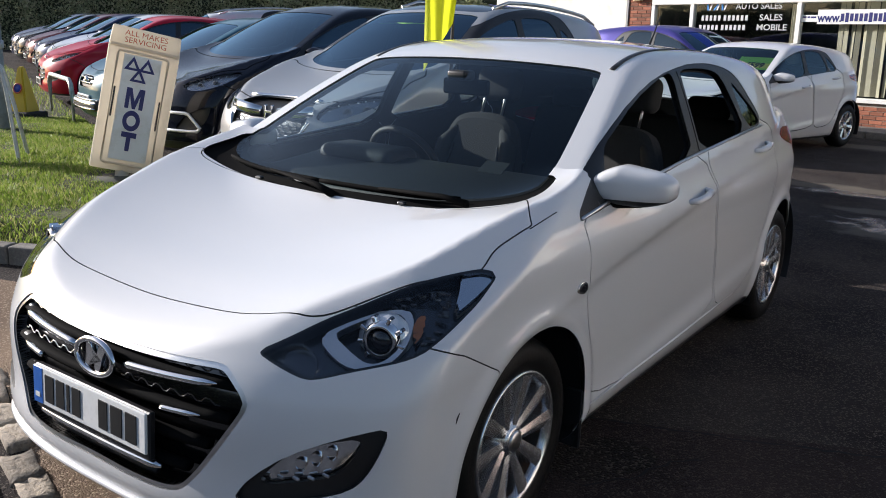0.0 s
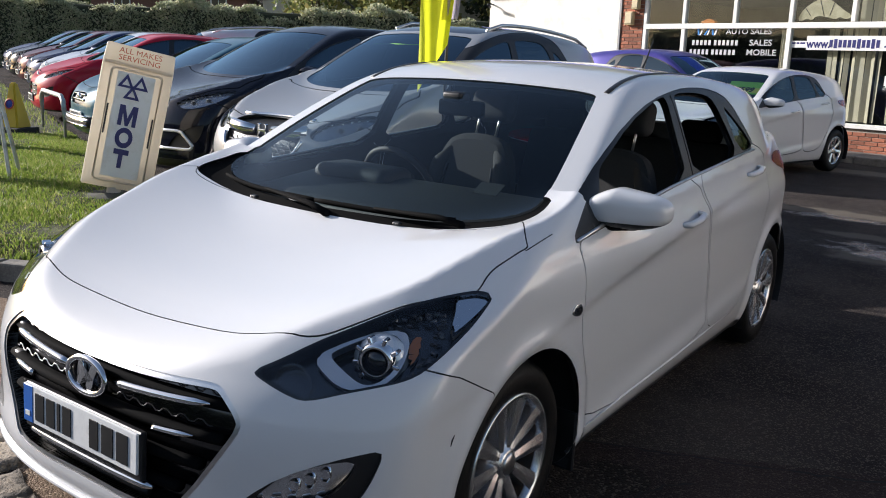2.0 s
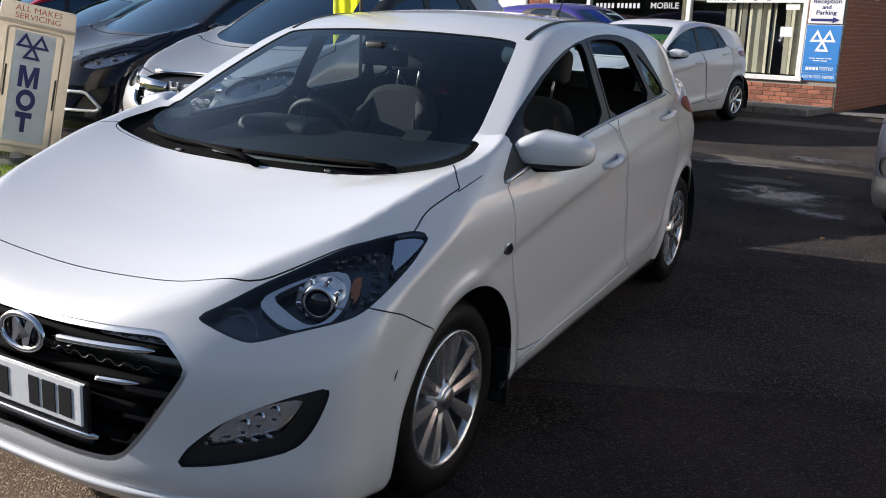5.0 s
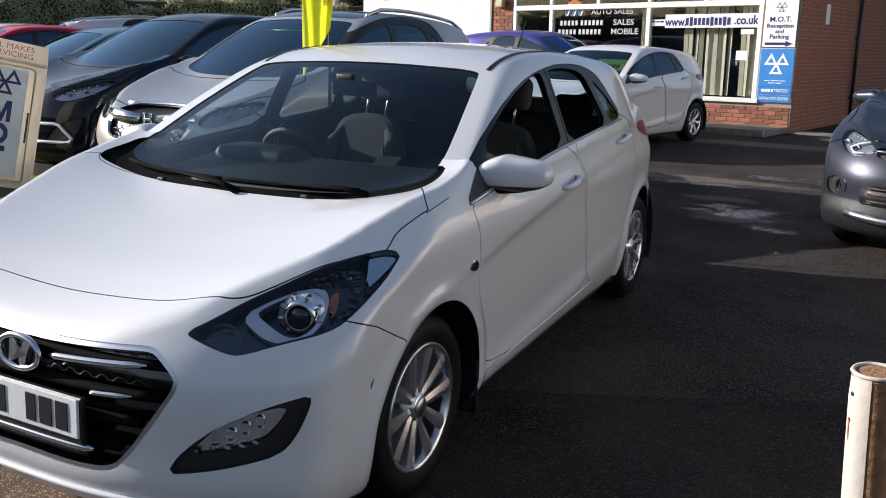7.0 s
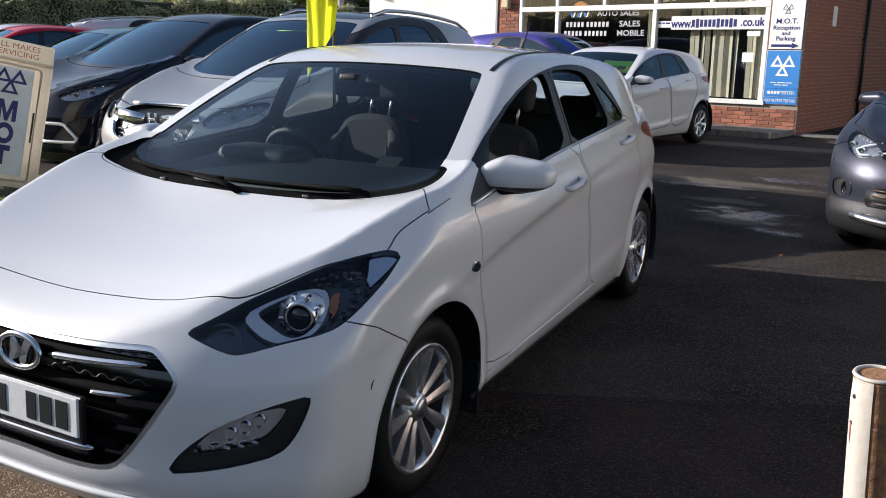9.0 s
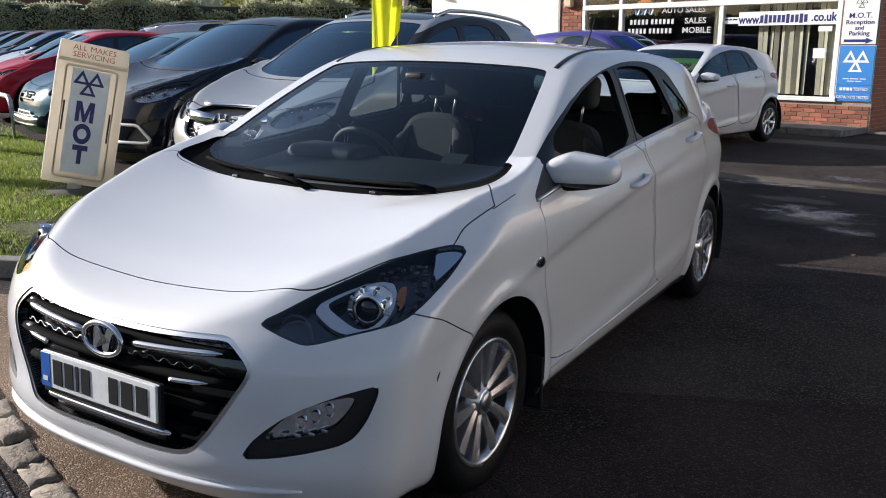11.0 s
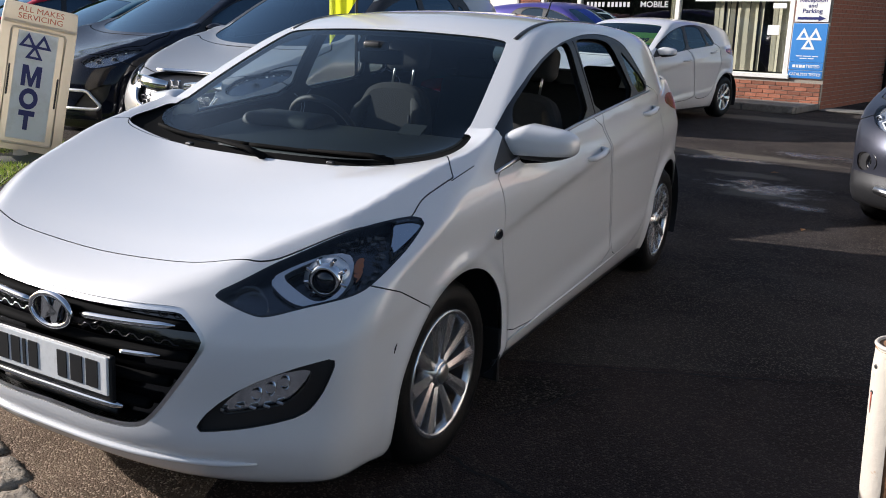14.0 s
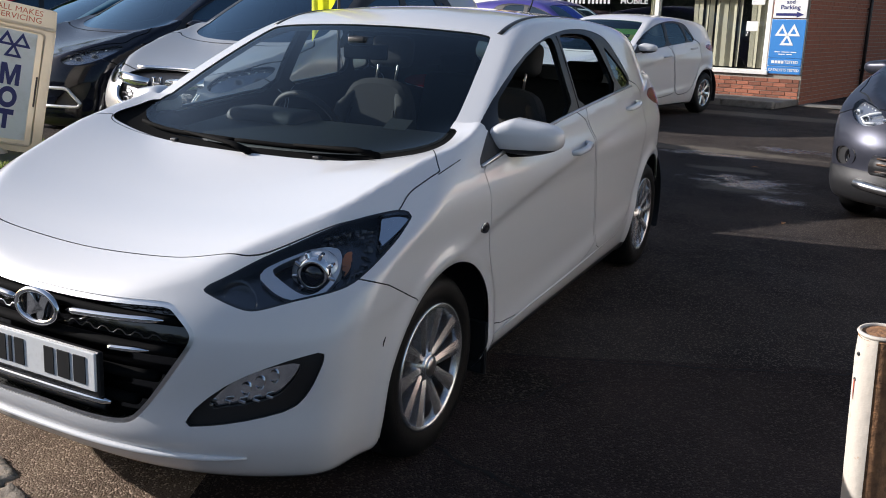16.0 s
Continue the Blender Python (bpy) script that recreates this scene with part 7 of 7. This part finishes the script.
def a_board():
    face = Vector((0.72, -0.69, 0)).normalized()
    right = Vector((0.69, 0.72, 0)).normalized()
    m = Matrix(((right.x, -face.x, 0, -6.50), (right.y, -face.y, 0, 1.93), (0, 0, 1, 0.10), (0, 0, 0, 1)))
    a = thing("pavement_sign", m, "red and blue servicing board in a tubular frame", "sign")
    tilt = pose(0, 0, 0, -9)
    fr = [(-0.47, 0.0), (-0.36, 0.86), (-0.30, 0.96), (-0.20, 1.0), (0.20, 1.0), (0.30, 0.96), (0.36, 0.86), (0.47, 0.0)]
    put("frame", tube([(x, 0, z) for x, z in rounded(fr, 2, False)], 0.019, 10), GALV, a, m=tilt)
    put("frame", tube([(x, 0, z) for x, z in rounded(fr, 2, False)], 0.019, 10), GALV, a, m=Matrix.Translation((0, 0.34, 0)) @ pose(0, 0, 0, 9))
    RED_PANEL = surface("red_sign_panel", (0.55, 0.06, 0.04), 0.4)
    put("board", moved(prism([(-0.30, 0.14), (0.30, 0.14), (0.285, 0.93), (-0.285, 0.93)], 0.012, 0.003), Matrix.Translation((0, -0.012, 0))), SIGN_BLUE, a, m=tilt)
    put("red_panel", block(0.575, 0.004, 0.37, 0.001, 1, (0, -0.016, 0.53)), RED_PANEL, a, m=tilt)
    put("white_line", block(0.58, 0.004, 0.012, 0.001, 1, (0, -0.017, 0.52)), INK_WHITE, a, m=tilt)
    for text, z, h in (("ALL MAKES", 0.79, 0.085), ("SERVICING", 0.65, 0.085), ("MOT", 0.41, 0.105), ("TESTING", 0.28, 0.042), ("STATION", 0.21, 0.042)):
        put("words", moved(writing(text, h, 0.001, 0.001, 0.85 if h > 0.08 else 1.1), Matrix.Translation((0.0 if h > 0.08 and text != "MOT" else 0.12, -0.021, z))), INK_WHITE, a, m=tilt)


a_board()


def barrier_rail():
    r = thing("hoop_rail", None, "galvanised tubular hoop rail in the grass", "rail")
    a, b = Vector((-10.2, 4.95, 0.10)), Vector((-8.75, 4.42, 0.10))
    pts = []
    for u, z in ((0, -0.1), (0, 0.42), (0.02, 0.52), (0.10, 0.58), (0.90, 0.58), (0.98, 0.52), (1, 0.42), (1, -0.1)):
        p_ = a.lerp(b, u)
        pts.append((p_.x, p_.y, 0.10 + z))
    put("rail", tube(pts, 0.032, 12), GALV, r)


barrier_rail()


def cone():
    c = thing("traffic_cone", pose(-9.75, 4.30, 0.10, 0, 0, 20), "yellow no-waiting traffic cone on a black base", "cone")
    put("base", block(0.42, 0.42, 0.10, 0.02, 2), surface("black_rubber_base", (0.02, 0.02, 0.02), 0.8), c)
    bm = bmesh.new()
    bmesh.ops.create_cone(bm, segments=4, radius1=0.20, radius2=0.055, depth=0.62, cap_ends=True, matrix=Matrix.Translation((0, 0, 0.40)) @ pose(0, 0, 0, 0, 0, 45))
    bmesh.ops.bevel(bm, geom=bm.edges[:], offset=0.018, segments=2, affect="EDGES")
    put("pyramid", from_bm(bm, "pyramid"), surface("yellow_cone_plastic", (0.62, 0.42, 0.03), 0.45), c)
    put("disc", moved(lathe([(0.0, -0.002), (0.065, -0.002), (0.065, 0.004)], 28, "Y"), Matrix.Translation((0.0, -0.102, 0.42)) @ pose(0, 0, 0, -14)), surface("blue_disc", (0.03, 0.06, 0.35), 0.4), c)
    put("disc_ring", moved(tube([(0.065 * math.cos(t), 0, 0.065 * math.sin(t)) for t in np.linspace(0, 2 * math.pi, 28, endpoint=False)], 0.01, 6, True), Matrix.Translation((0.0, -0.104, 0.42)) @ pose(0, 0, 0, -14)), INK_RED, c)


cone()

pole_s = thing("sign_pole", pose(-8.55, 3.35, 0.1), "thick grey weathered sign pole in the grass", "pole")
put("pole", moved(lathe([(0.085, -0.1), (0.085, 3.2), (0.0, 3.22)], 20, "Z"), Matrix.Identity(4)), surface("grey_pole_paint", (0.28, 0.28, 0.26), 0.6, stains=(6, (0.18, 0.17, 0.15), 0.45, 0.7)), pole_s)
put("collar", moved(lathe([(0.085, 0.0), (0.105, 0.01), (0.105, 0.09), (0.085, 0.10)], 20, "Z"), Matrix.Translation((0, 0, 1.0))), GALV, pole_s)


def feather_flag():
    fl = thing("feather_flag", pose(-1.72, 3.10, 0.0, 0, 0, 0), "limp yellow and grey feather flag on a pole", "flag")
    put("pole", tube([(0.02, 0.09, 0.0), (0.02, 0.09, 1.6), (0.0, 0.09, 3.2)], [0.016, 0.012, 0.008], 8), BLACK_TRIM, fl)
    put("ground_spike", moved(lathe([(0.0, 0.0), (0.18, 0.01), (0.18, 0.03), (0.03, 0.05), (0.03, 0.3)], 20, "Z"), Matrix.Translation((0.02, 0.09, 0))), BLACK_TRIM, fl)
    nu, nv = 28, 40
    right = Vector((0.82, 0.57, 0))
    fore = Vector((0.57, -0.82, 0))

    def cloth(u0, u1, z0, z1, off, slant):
        vs, fs = [], []
        for j in range(nv):
            g = j / (nv - 1)
            for i in range(nu):
                h = i / (nu - 1)
                w = u0 + (u1 - u0) * h * (0.55 + 0.45 * math.sin(0.4 + 1.5 * g))
                z = z0 + (z1 - z0) * g + slant * h * (1 - g)
                fold = 0.022 * math.sin(h * 13 + g * 2.2) * (1 - 0.4 * g) + 0.015 * math.sin(h * 7 - g * 5)
                vs.append(right * w + fore * (fold + off) + Vector((0, 0, z)))
        for j in range(nv - 1):
            for i in range(nu - 1):
                a = j * nu + i
                fs.append((a, a + 1, a + nu + 1, a + nu))
        return raw("cloth", vs, fs, True)
    put("yellow_cloth", cloth(-0.13, 0.15, 1.20, 3.0, 0.05, 0.34), leaf_cloth("yellow_flag_cloth", (0.78, 0.80, 0.03)), fl)
    put("grey_cloth", cloth(-0.02, 0.20, 1.72, 3.0, 0.012, 0.0), leaf_cloth("grey_flag_cloth", (0.42, 0.38, 0.44)), fl)
    put("grey_patch", cloth(-0.10, 0.02, 1.98, 3.0, 0.095, 0.05), leaf_cloth("grey_flag_print", (0.24, 0.21, 0.22)), fl)


def leaf_cloth(name, color):
    m, n, l, b = nodes_of(name)
    b.inputs["Base Color"].default_value = (*color, 1)
    b.inputs["Roughness"].default_value = 0.7
    tr = n.new("ShaderNodeBsdfTranslucent")
    tr.inputs["Color"].default_value = (*color, 1)
    mx = n.new("ShaderNodeMixShader")
    mx.inputs[0].default_value = 0.45
    l.new(b.outputs[0], mx.inputs[1])
    l.new(tr.outputs[0], mx.inputs[2])
    l.new(mx.outputs[0], n["Material Output"].inputs["Surface"])
    return m


feather_flag()


def half_painted_post():
    ps = thing("bollard_post", pose(2.172, -0.07, -0.013, 2.0, -3.5, 0), "round timber post with peeling white paint", "post")
    bark = surface("bare_timber", (0.34, 0.17, 0.075), 0.8, grain=(40, (0.18, 0.09, 0.045)), relief=(60, 0.006))
    white = surface("peeling_white_paint", (0.52, 0.47, 0.40), 0.6, stains=(22, (0.45, 0.32, 0.22), 0.62, 0.70), relief=(25, 0.003))
    n_, rows = 40, 12
    for name, a0, a1, r, mt in (("painted_face", 75, 262, 0.0565, white), ("bare_face", -98, 75, 0.0545, bark)):
        vs, fs = [], []
        for j in range(rows):
            z = 0.752 * j / (rows - 1)
            for i in range(n_):
                a = radians(a0 + (a1 - a0) * i / (n_ - 1))
                rr = r * (1 + 0.012 * math.sin(a * 3 + 0.8 * z) + 0.008 * math.sin(a * 7 + z * 9)) - (0.004 if j == rows - 1 else 0)
                vs.append((rr * math.cos(a), rr * math.sin(a), z))
        for j in range(rows - 1):
            for i in range(n_ - 1):
                q = j * n_ + i
                fs.append((q, q + 1, q + n_ + 1, q + n_))
        put(name, raw(name, vs, fs, True), mt, ps)
    put("post_top", moved(lathe([(0.0, 0.75), (0.03, 0.752), (0.05, 0.751), (0.0535, 0.742)], 32, "Z"), Matrix.Identity(4)), bark, ps)
    put("top_band", tube([(0.051 * math.cos(t), 0.051 * math.sin(t), 0.752) for t in np.linspace(0, 2 * math.pi, 36, endpoint=False)], 0.0055, 6, True), white, ps)
    for a, z in ((212, 0.70), (206, 0.63)):
        put("bolt_hole", moved(lathe([(0.0, 0.0565), (0.005, 0.0575), (0.006, 0.055)], 10, "X"), Matrix.Translation((0, 0, z)) @ pose(0, 0, 0, 0, 0, a)), MARK_BLACK, ps)
    put("rust_run", moved(tube([(-0.0570, 0, 0.63), (-0.0572, 0, 0.60), (-0.057, 0, 0.575)], [0.002, 0.0015, 0.0005], 5), pose(0, 0, 0, 0, 0, 26)), INK_RED, ps)


half_painted_post()


# ---- hedge, trees, houses ----
def leaves(name, centres, spread, count, size, seed, flatten=1.0):
    """Many small leaves in clumps round the centres, as one mesh."""
    r = np.random.RandomState(seed)
    c = np.array(centres)[r.randint(0, len(centres), count)]
    d = r.normal(size=(count, 3))
    d /= np.linalg.norm(d, axis=1)[:, None]
    rad = spread * (0.55 + 0.45 * r.rand(count) ** 0.5) * (0.8 + 0.4 * r.rand(count))
    pos = c + d * rad[:, None] * np.array([1, 1, flatten])
    a = r.normal(size=(count, 3))
    a /= np.linalg.norm(a, axis=1)[:, None]
    b = np.cross(a, d + 0.4 * r.normal(size=(count, 3)))
    b /= np.linalg.norm(b, axis=1)[:, None] + 1e-9
    s = (size * (0.6 + 0.8 * r.rand(count)))[:, None]
    v = np.stack([pos - a * s, pos + b * s * 0.55, pos + a * s, pos - b * s * 0.55], 1).reshape(-1, 3)
    o = np.arange(count)[:, None] * 4
    return raw(name, v, o + np.arange(4))


HEDGE_LEAF = leaf_mat("hedge_leaves", [(0.26, 0.29, 0.17), (0.38, 0.41, 0.24), (0.50, 0.51, 0.32), (0.56, 0.50, 0.36)])
TREE_LEAF = leaf_mat("tree_leaves", [(0.10, 0.14, 0.05), (0.20, 0.24, 0.08), (0.32, 0.33, 0.12), (0.44, 0.37, 0.14)])
DARK_LEAF = leaf_mat("dark_conifer_leaves", [(0.012, 0.02, 0.01), (0.02, 0.032, 0.014), (0.03, 0.045, 0.018)])
BARK = surface("tree_bark", (0.10, 0.075, 0.05), 0.9, grain=(20, (0.06, 0.045, 0.03)), relief=(25, 0.02))
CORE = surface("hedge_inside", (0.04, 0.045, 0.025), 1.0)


def hedge(a, b, height, depth, count, seed, size=0.09, low=0.0, label="dense clipped mixed hedge behind the parked cars", mat_=None):
    a, b = Vector(a), Vector(b)
    L = (b - a).length
    h = thing("hedge", Matrix.Translation((a.x, a.y, 0)) @ pose(0, 0, 0, 0, 0, math.degrees(math.atan2(b.y - a.y, b.x - a.x))), label, "hedge", kind="stuff")
    r = np.random.RandomState(seed)
    u = r.uniform(0, L, count)
    top = height * (0.93 + 0.07 * np.sin(u * 0.9) + 0.05 * np.sin(u * 2.3 + 1) + 0.04 * np.sin(u * 5.1))
    face = r.rand(count)
    w = np.where(face < 0.6, r.uniform(-0.05, 0.2, count) + 0.12 * np.sin(u * 3.1), r.uniform(0, depth, count))
    v = np.where(face < 0.6, low + (top - low) * r.rand(count), top + r.normal(0, 0.06, count))
    pos = np.stack([u, w, v], 1)
    d = r.normal(size=(count, 3))
    d /= np.linalg.norm(d, axis=1)[:, None]
    e = np.cross(d, r.normal(size=(count, 3)))
    e /= np.linalg.norm(e, axis=1)[:, None] + 1e-9
    s = (size * (0.5 + 0.9 * r.rand(count)))[:, None]
    p_ = np.stack([pos - d * s, pos + e * s * 0.55, pos + d * s, pos - e * s * 0.55], 1).reshape(-1, 3)
    put("leaves", raw("leaves", p_, np.arange(count)[:, None] * 4 + np.arange(4)), mat_ or HEDGE_LEAF, h)
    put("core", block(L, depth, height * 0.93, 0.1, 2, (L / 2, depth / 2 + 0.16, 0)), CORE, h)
    return h


hedge((-46, 9.5, 0), (-15.5, 26.5, 0), 2.85, 1.6, 130000, 11, 0.055)
hedge((-16.5, 27.5, 0), (-2, 33, 0), 2.2, 1.4, 18000, 12, 0.10, label="lower dark hedge beyond the car park")


def tree(x, y, height, crown, seed, mat_, low=0.25, count=5200, leaf=0.17, label="broad tree in early autumn leaf", shape=1.0):
    t = thing("tree", Matrix.Translation((x, y, 0)), label, "tree", "trees beyond the hedge")
    r = random.Random(seed)
    trunk = [(0, 0, -0.1), (r.uniform(-0.1, 0.1), r.uniform(-0.1, 0.1), height * 0.3), (r.uniform(-0.3, 0.3), r.uniform(-0.3, 0.3), height * 0.8)]
    put("trunk", tube(trunk, [height * 0.028, height * 0.02, height * 0.006], 8), BARK, t)
    cs = []
    for i in range(9):
        a, z = i * 2.4 + r.random(), height * (low + (0.95 - low) * (i + 0.5) / 9)
        k = crown * (0.9 - 0.55 * abs((z / height - 0.55)) * shape)
        end = (math.cos(a) * k * 0.75, math.sin(a) * k * 0.75, z + 0.1 * height)
        put("limb", tube([(0, 0, z * 0.75), (end[0] * 0.5, end[1] * 0.5, z * 0.95), end], [height * 0.010, height * 0.007, height * 0.002], 6), BARK, t)
        for q in range(7):
            b = r.uniform(0, 6.28)
            rr = k * r.uniform(0.25, 1.0)
            cs.append((math.cos(b) * rr, math.sin(b) * rr, z + r.uniform(-0.06, 0.12) * height))
    put("crown", leaves("crown", cs, crown * 0.27, count, leaf, seed, 0.8), mat_, t)
    return t


for i, (x, y, h, c, mt, lab) in enumerate((
        (-36, 38, 9, 4.2, TREE_LEAF, "broad tree in early autumn leaf"), (-30, 45, 11, 4.5, TREE_LEAF, "tall tree turning yellow behind the hedge"),
        (-25, 42, 10, 3.8, TREE_LEAF, "broad tree in early autumn leaf"), (-21.5, 37, 12, 2.6, DARK_LEAF, "dark narrow conifer behind the hedge"),
        (-18.5, 40, 13, 2.9, DARK_LEAF, "dark narrow conifer behind the hedge"), (-27.5, 36, 7.5, 3.2, TREE_LEAF, "yellowing tree behind the hedge"),
        (-15.5, 38, 11, 4.0, TREE_LEAF, "broad tree in early autumn leaf"), (-13, 34, 8, 3.4, TREE_LEAF, "yellow-green tree beside the white wall"),
        (-17, 48, 14, 5.5, TREE_LEAF, "tall tree beyond the houses"), (-38, 55, 13, 6, TREE_LEAF, "tall tree beyond the houses"),
        (-26, 56, 14, 6, TREE_LEAF, "tall tree beyond the houses"), (-50, 48, 12, 5.5, TREE_LEAF, "tall tree beyond the houses"))):
    tree(x, y, h, c, 40 + i, mt, 0.12 if mt == DARK_LEAF else 0.2, label=lab)

SLATE = surface("grey_slate_roof", (0.07, 0.07, 0.08), 0.7, grain=(3, (0.05, 0.05, 0.055)), relief=(6, 0.02))
PALE = surface("pale_house_render", (0.62, 0.60, 0.55), 0.8, stains=(1.0, (0.5, 0.48, 0.43), 0.5, 0.8))
HOUSE_BRICK = surface("brown_house_brick", (0.20, 0.10, 0.07), 0.85, grain=(8, (0.15, 0.075, 0.05)))


def house(x, y, turn, w, d, eaves, ridge, wall_mat, label):
    h = thing("house", pose(x, y, 0, 0, 0, turn), label, "house", "houses beyond the hedge")
    put("wall", block(w, d, eaves, 0.02, 1), wall_mat, h)
    gable = prism([(-d / 2, eaves), (d / 2, eaves), (0, ridge)], w, 0)
    put("gable", moved(gable, Matrix.Translation((w / 2, 0, 0)) @ pose(0, 0, 0, 0, 0, 90)), wall_mat, h)
    for s in (1, -1):
        L = math.hypot(d / 2 + 0.3, ridge - eaves + 0.25)
        put("roof", block(w + 0.5, L, 0.14, 0.02, 1), SLATE, h, m=Matrix.Translation((0, s * (d / 4 + 0.1), (eaves + ridge) / 2 - 0.05)) @ pose(0, 0, 0, -s * math.degrees(math.atan2(ridge - eaves, d / 2)), 0, 0))
    put("chimney", block(0.6, 0.8, 1.4, 0.03, 1, (w * 0.3, 0, ridge - 0.5)), HOUSE_BRICK, h)
    for fx in (-0.3, 0.05, 0.32):
        for z in (1.0, 3.2):
            if z + 1.3 < eaves + 0.2:
                wn = new("window")
                wn.parent = h
                wn.matrix_local = Matrix.Translation((fx * w, -d / 2 - 0.02, z))
                put("pane", block(1.0, 0.06, 1.2, 0.01, 1), GLOSS_BLACK, wn)
                put("frame", moved(prism([(-0.58, -0.08), (0.58, -0.08), (0.58, 1.28), (-0.58, 1.28)], 0.08, 0, [[(-0.5, 0), (0.5, 0), (0.5, 1.2), (-0.5, 1.2)]]), Matrix.Translation((0, -0.05, 0))), UPVC, wn)
                put("glazing_bar", block(0.05, 0.05, 1.2, 0.005, 1, (0, -0.04, 0)), UPVC, wn)
    return h


house(-53, 41, 38, 11, 7, 4.6, 7.2, HOUSE_BRICK, "brown brick house with a slate roof")
house(-41.5, 43, 128, 7, 5.5, 4.2, 6.6, PALE, "white gabled house with a slate roof")
house(-33.5, 50, 42, 8, 6.5, 4.4, 7.0, PALE, "pale rendered house with a slate roof")
house(-29.5, 43, 130, 6, 5, 2.9, 5.2, PALE, "white gabled cottage behind the hedge")
house(-23.5, 46, 40, 6, 5, 3.0, 5.0, PALE, "small pale cottage among the trees")

# woodland rising behind the houses
hedge((-110, 20, 0), (-10, 88, 0), 17, 4, 42000, 31, 0.62, label="distant woodland rising behind the houses", mat_=TREE_LEAF)
hedge((-14, 86, 0), (40, 70, 0), 14, 4, 12000, 32, 0.62, label="distant woodland behind the shop", mat_=TREE_LEAF)

# unseen, added to close the place behind the camera and to its side: a hedge over the road and a pale wall
hedge((30, -14, 0), (-34, -9.5, 0), 3.2, 1.6, 14000, 21, 0.16, label="roadside hedge across the road")
side_wall = tagged(new("wall_east"), "brick showroom front with white window frames closing the forecourt", "wall", kind="structure")
# Unseen wall: pale brick and white panels bounce sun onto the cars' shaded sides.
EAST_BRICK = surface("pale_bounce_brick", (0.62, 0.46, 0.40), 0.85, grain=(6, (0.54, 0.38, 0.32)), stains=(1.0, (0.48, 0.34, 0.29), 0.5, 0.8))
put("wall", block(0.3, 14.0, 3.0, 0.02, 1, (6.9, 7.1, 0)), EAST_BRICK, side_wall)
put("white_panel", block(0.06, 2.6, 2.9, 0.01, 1, (6.71, 1.5, 0.02)), RENDER, side_wall)
put("white_panel", block(0.06, 3.0, 2.9, 0.01, 1, (6.71, 8.6, 0.02)), RENDER, side_wall)
put("fascia", block(0.20, 14.2, 0.55, 0.01, 1, (6.74, 7.1, 3.02)), UPVC, side_wall)
put("roof", moved(block(0.12, 14.4, 4.2, 0.02, 1), Matrix.Translation((6.9, 7.1, 3.5)) @ pose(0, 0, 0, 0, 52, 0)), ROOFING, side_wall)
for y in (3.9, 5.9, 11.3, 13.0):
    wn = new("window")
    wn.parent = side_wall
    wn.matrix_local = Matrix.Translation((6.72, y, 0.8)) @ pose(0, 0, 0, 0, 0, -90)
    put("pane", block(1.6, 0.03, 1.8, 0.004, 1), GLOSS_BLACK, wn)
    for q in range(5):
        put("glazing_bar", block(0.09, 0.06, 1.8, 0.01, 1, (-0.78 + 0.39 * q, -0.03, 0)), UPVC, wn)
    for q in range(4):
        put("cross_bar", block(1.6, 0.05, 0.08, 0.01, 1, (0, -0.035, 0.575 * q)), UPVC, wn)

# ---- bricks of the shop, piece by piece ----
BL, BH, BJ = 0.215, 0.065, 0.010
brick_front = block(BL, 0.02, BH, 0.004, 1)
brick_half = block(BL / 2 - 0.005, 0.02, BH, 0.004, 1)
joined_v, joined_f = [], []
made = 0


def lay(m, me, own):
    global made
    if own and made < 300:
        put("brick", me, BRICK, shop, m=m)
        made += 1
    else:
        base = len(joined_v)
        joined_v.extend(tuple(m @ v.co) for v in me.vertices)
        joined_f.extend(tuple(base + i for i in f.vertices) for f in me.polygons)


def wall_bricks(u0, u1, v0, v1, place, own):
    row_, v = 0, v0
    while v + BH <= v1 + 0.01:
        u = u0
        first = row_ % 2
        while u + BL / 2 - 0.01 <= u1 + 0.005:
            full = not (first and u == u0) and u + BL <= u1 + 0.005
            me, w = (brick_front, BL) if full else (brick_half, BL / 2 - 0.005)
            lay(place(u + w / 2, v), me, own)
            u += w + BJ
        v += BH + BJ
        row_ += 1


wall_bricks(-2.95, 0.0, 0.005, 0.49, lambda u, v: Matrix.Translation((u, 0.004, v)), True)
wall_bricks(-0.632, 0.0, 0.51, 2.98, lambda u, v: Matrix.Translation((u, 0.004, v)), False)
wall_bricks(-6.68, -6.13, 1.3, 2.98, lambda u, v: Matrix.Translation((u, 0.004, v)), True)
wall_bricks(-6.68, -2.96, 0.005, 0.49, lambda u, v: Matrix.Translation((u, 0.004, v)), False)
wall_bricks(0.02, 6.9, 0.005, 2.98, lambda u, v: Matrix.Translation((-0.004, u, v)) @ pose(0, 0, 0, 0, 0, 90), False)
rest = put("brickwork", raw("brickwork", joined_v, joined_f), surface("red_brick_rest", (0.33, 0.12, 0.065), 0.85, grain=(45, (0.24, 0.085, 0.05)), stains=(8, (0.16, 0.07, 0.05), 0.52, 0.75), relief=(90, 0.004)), shop)
tagged(rest, kind="stuff")
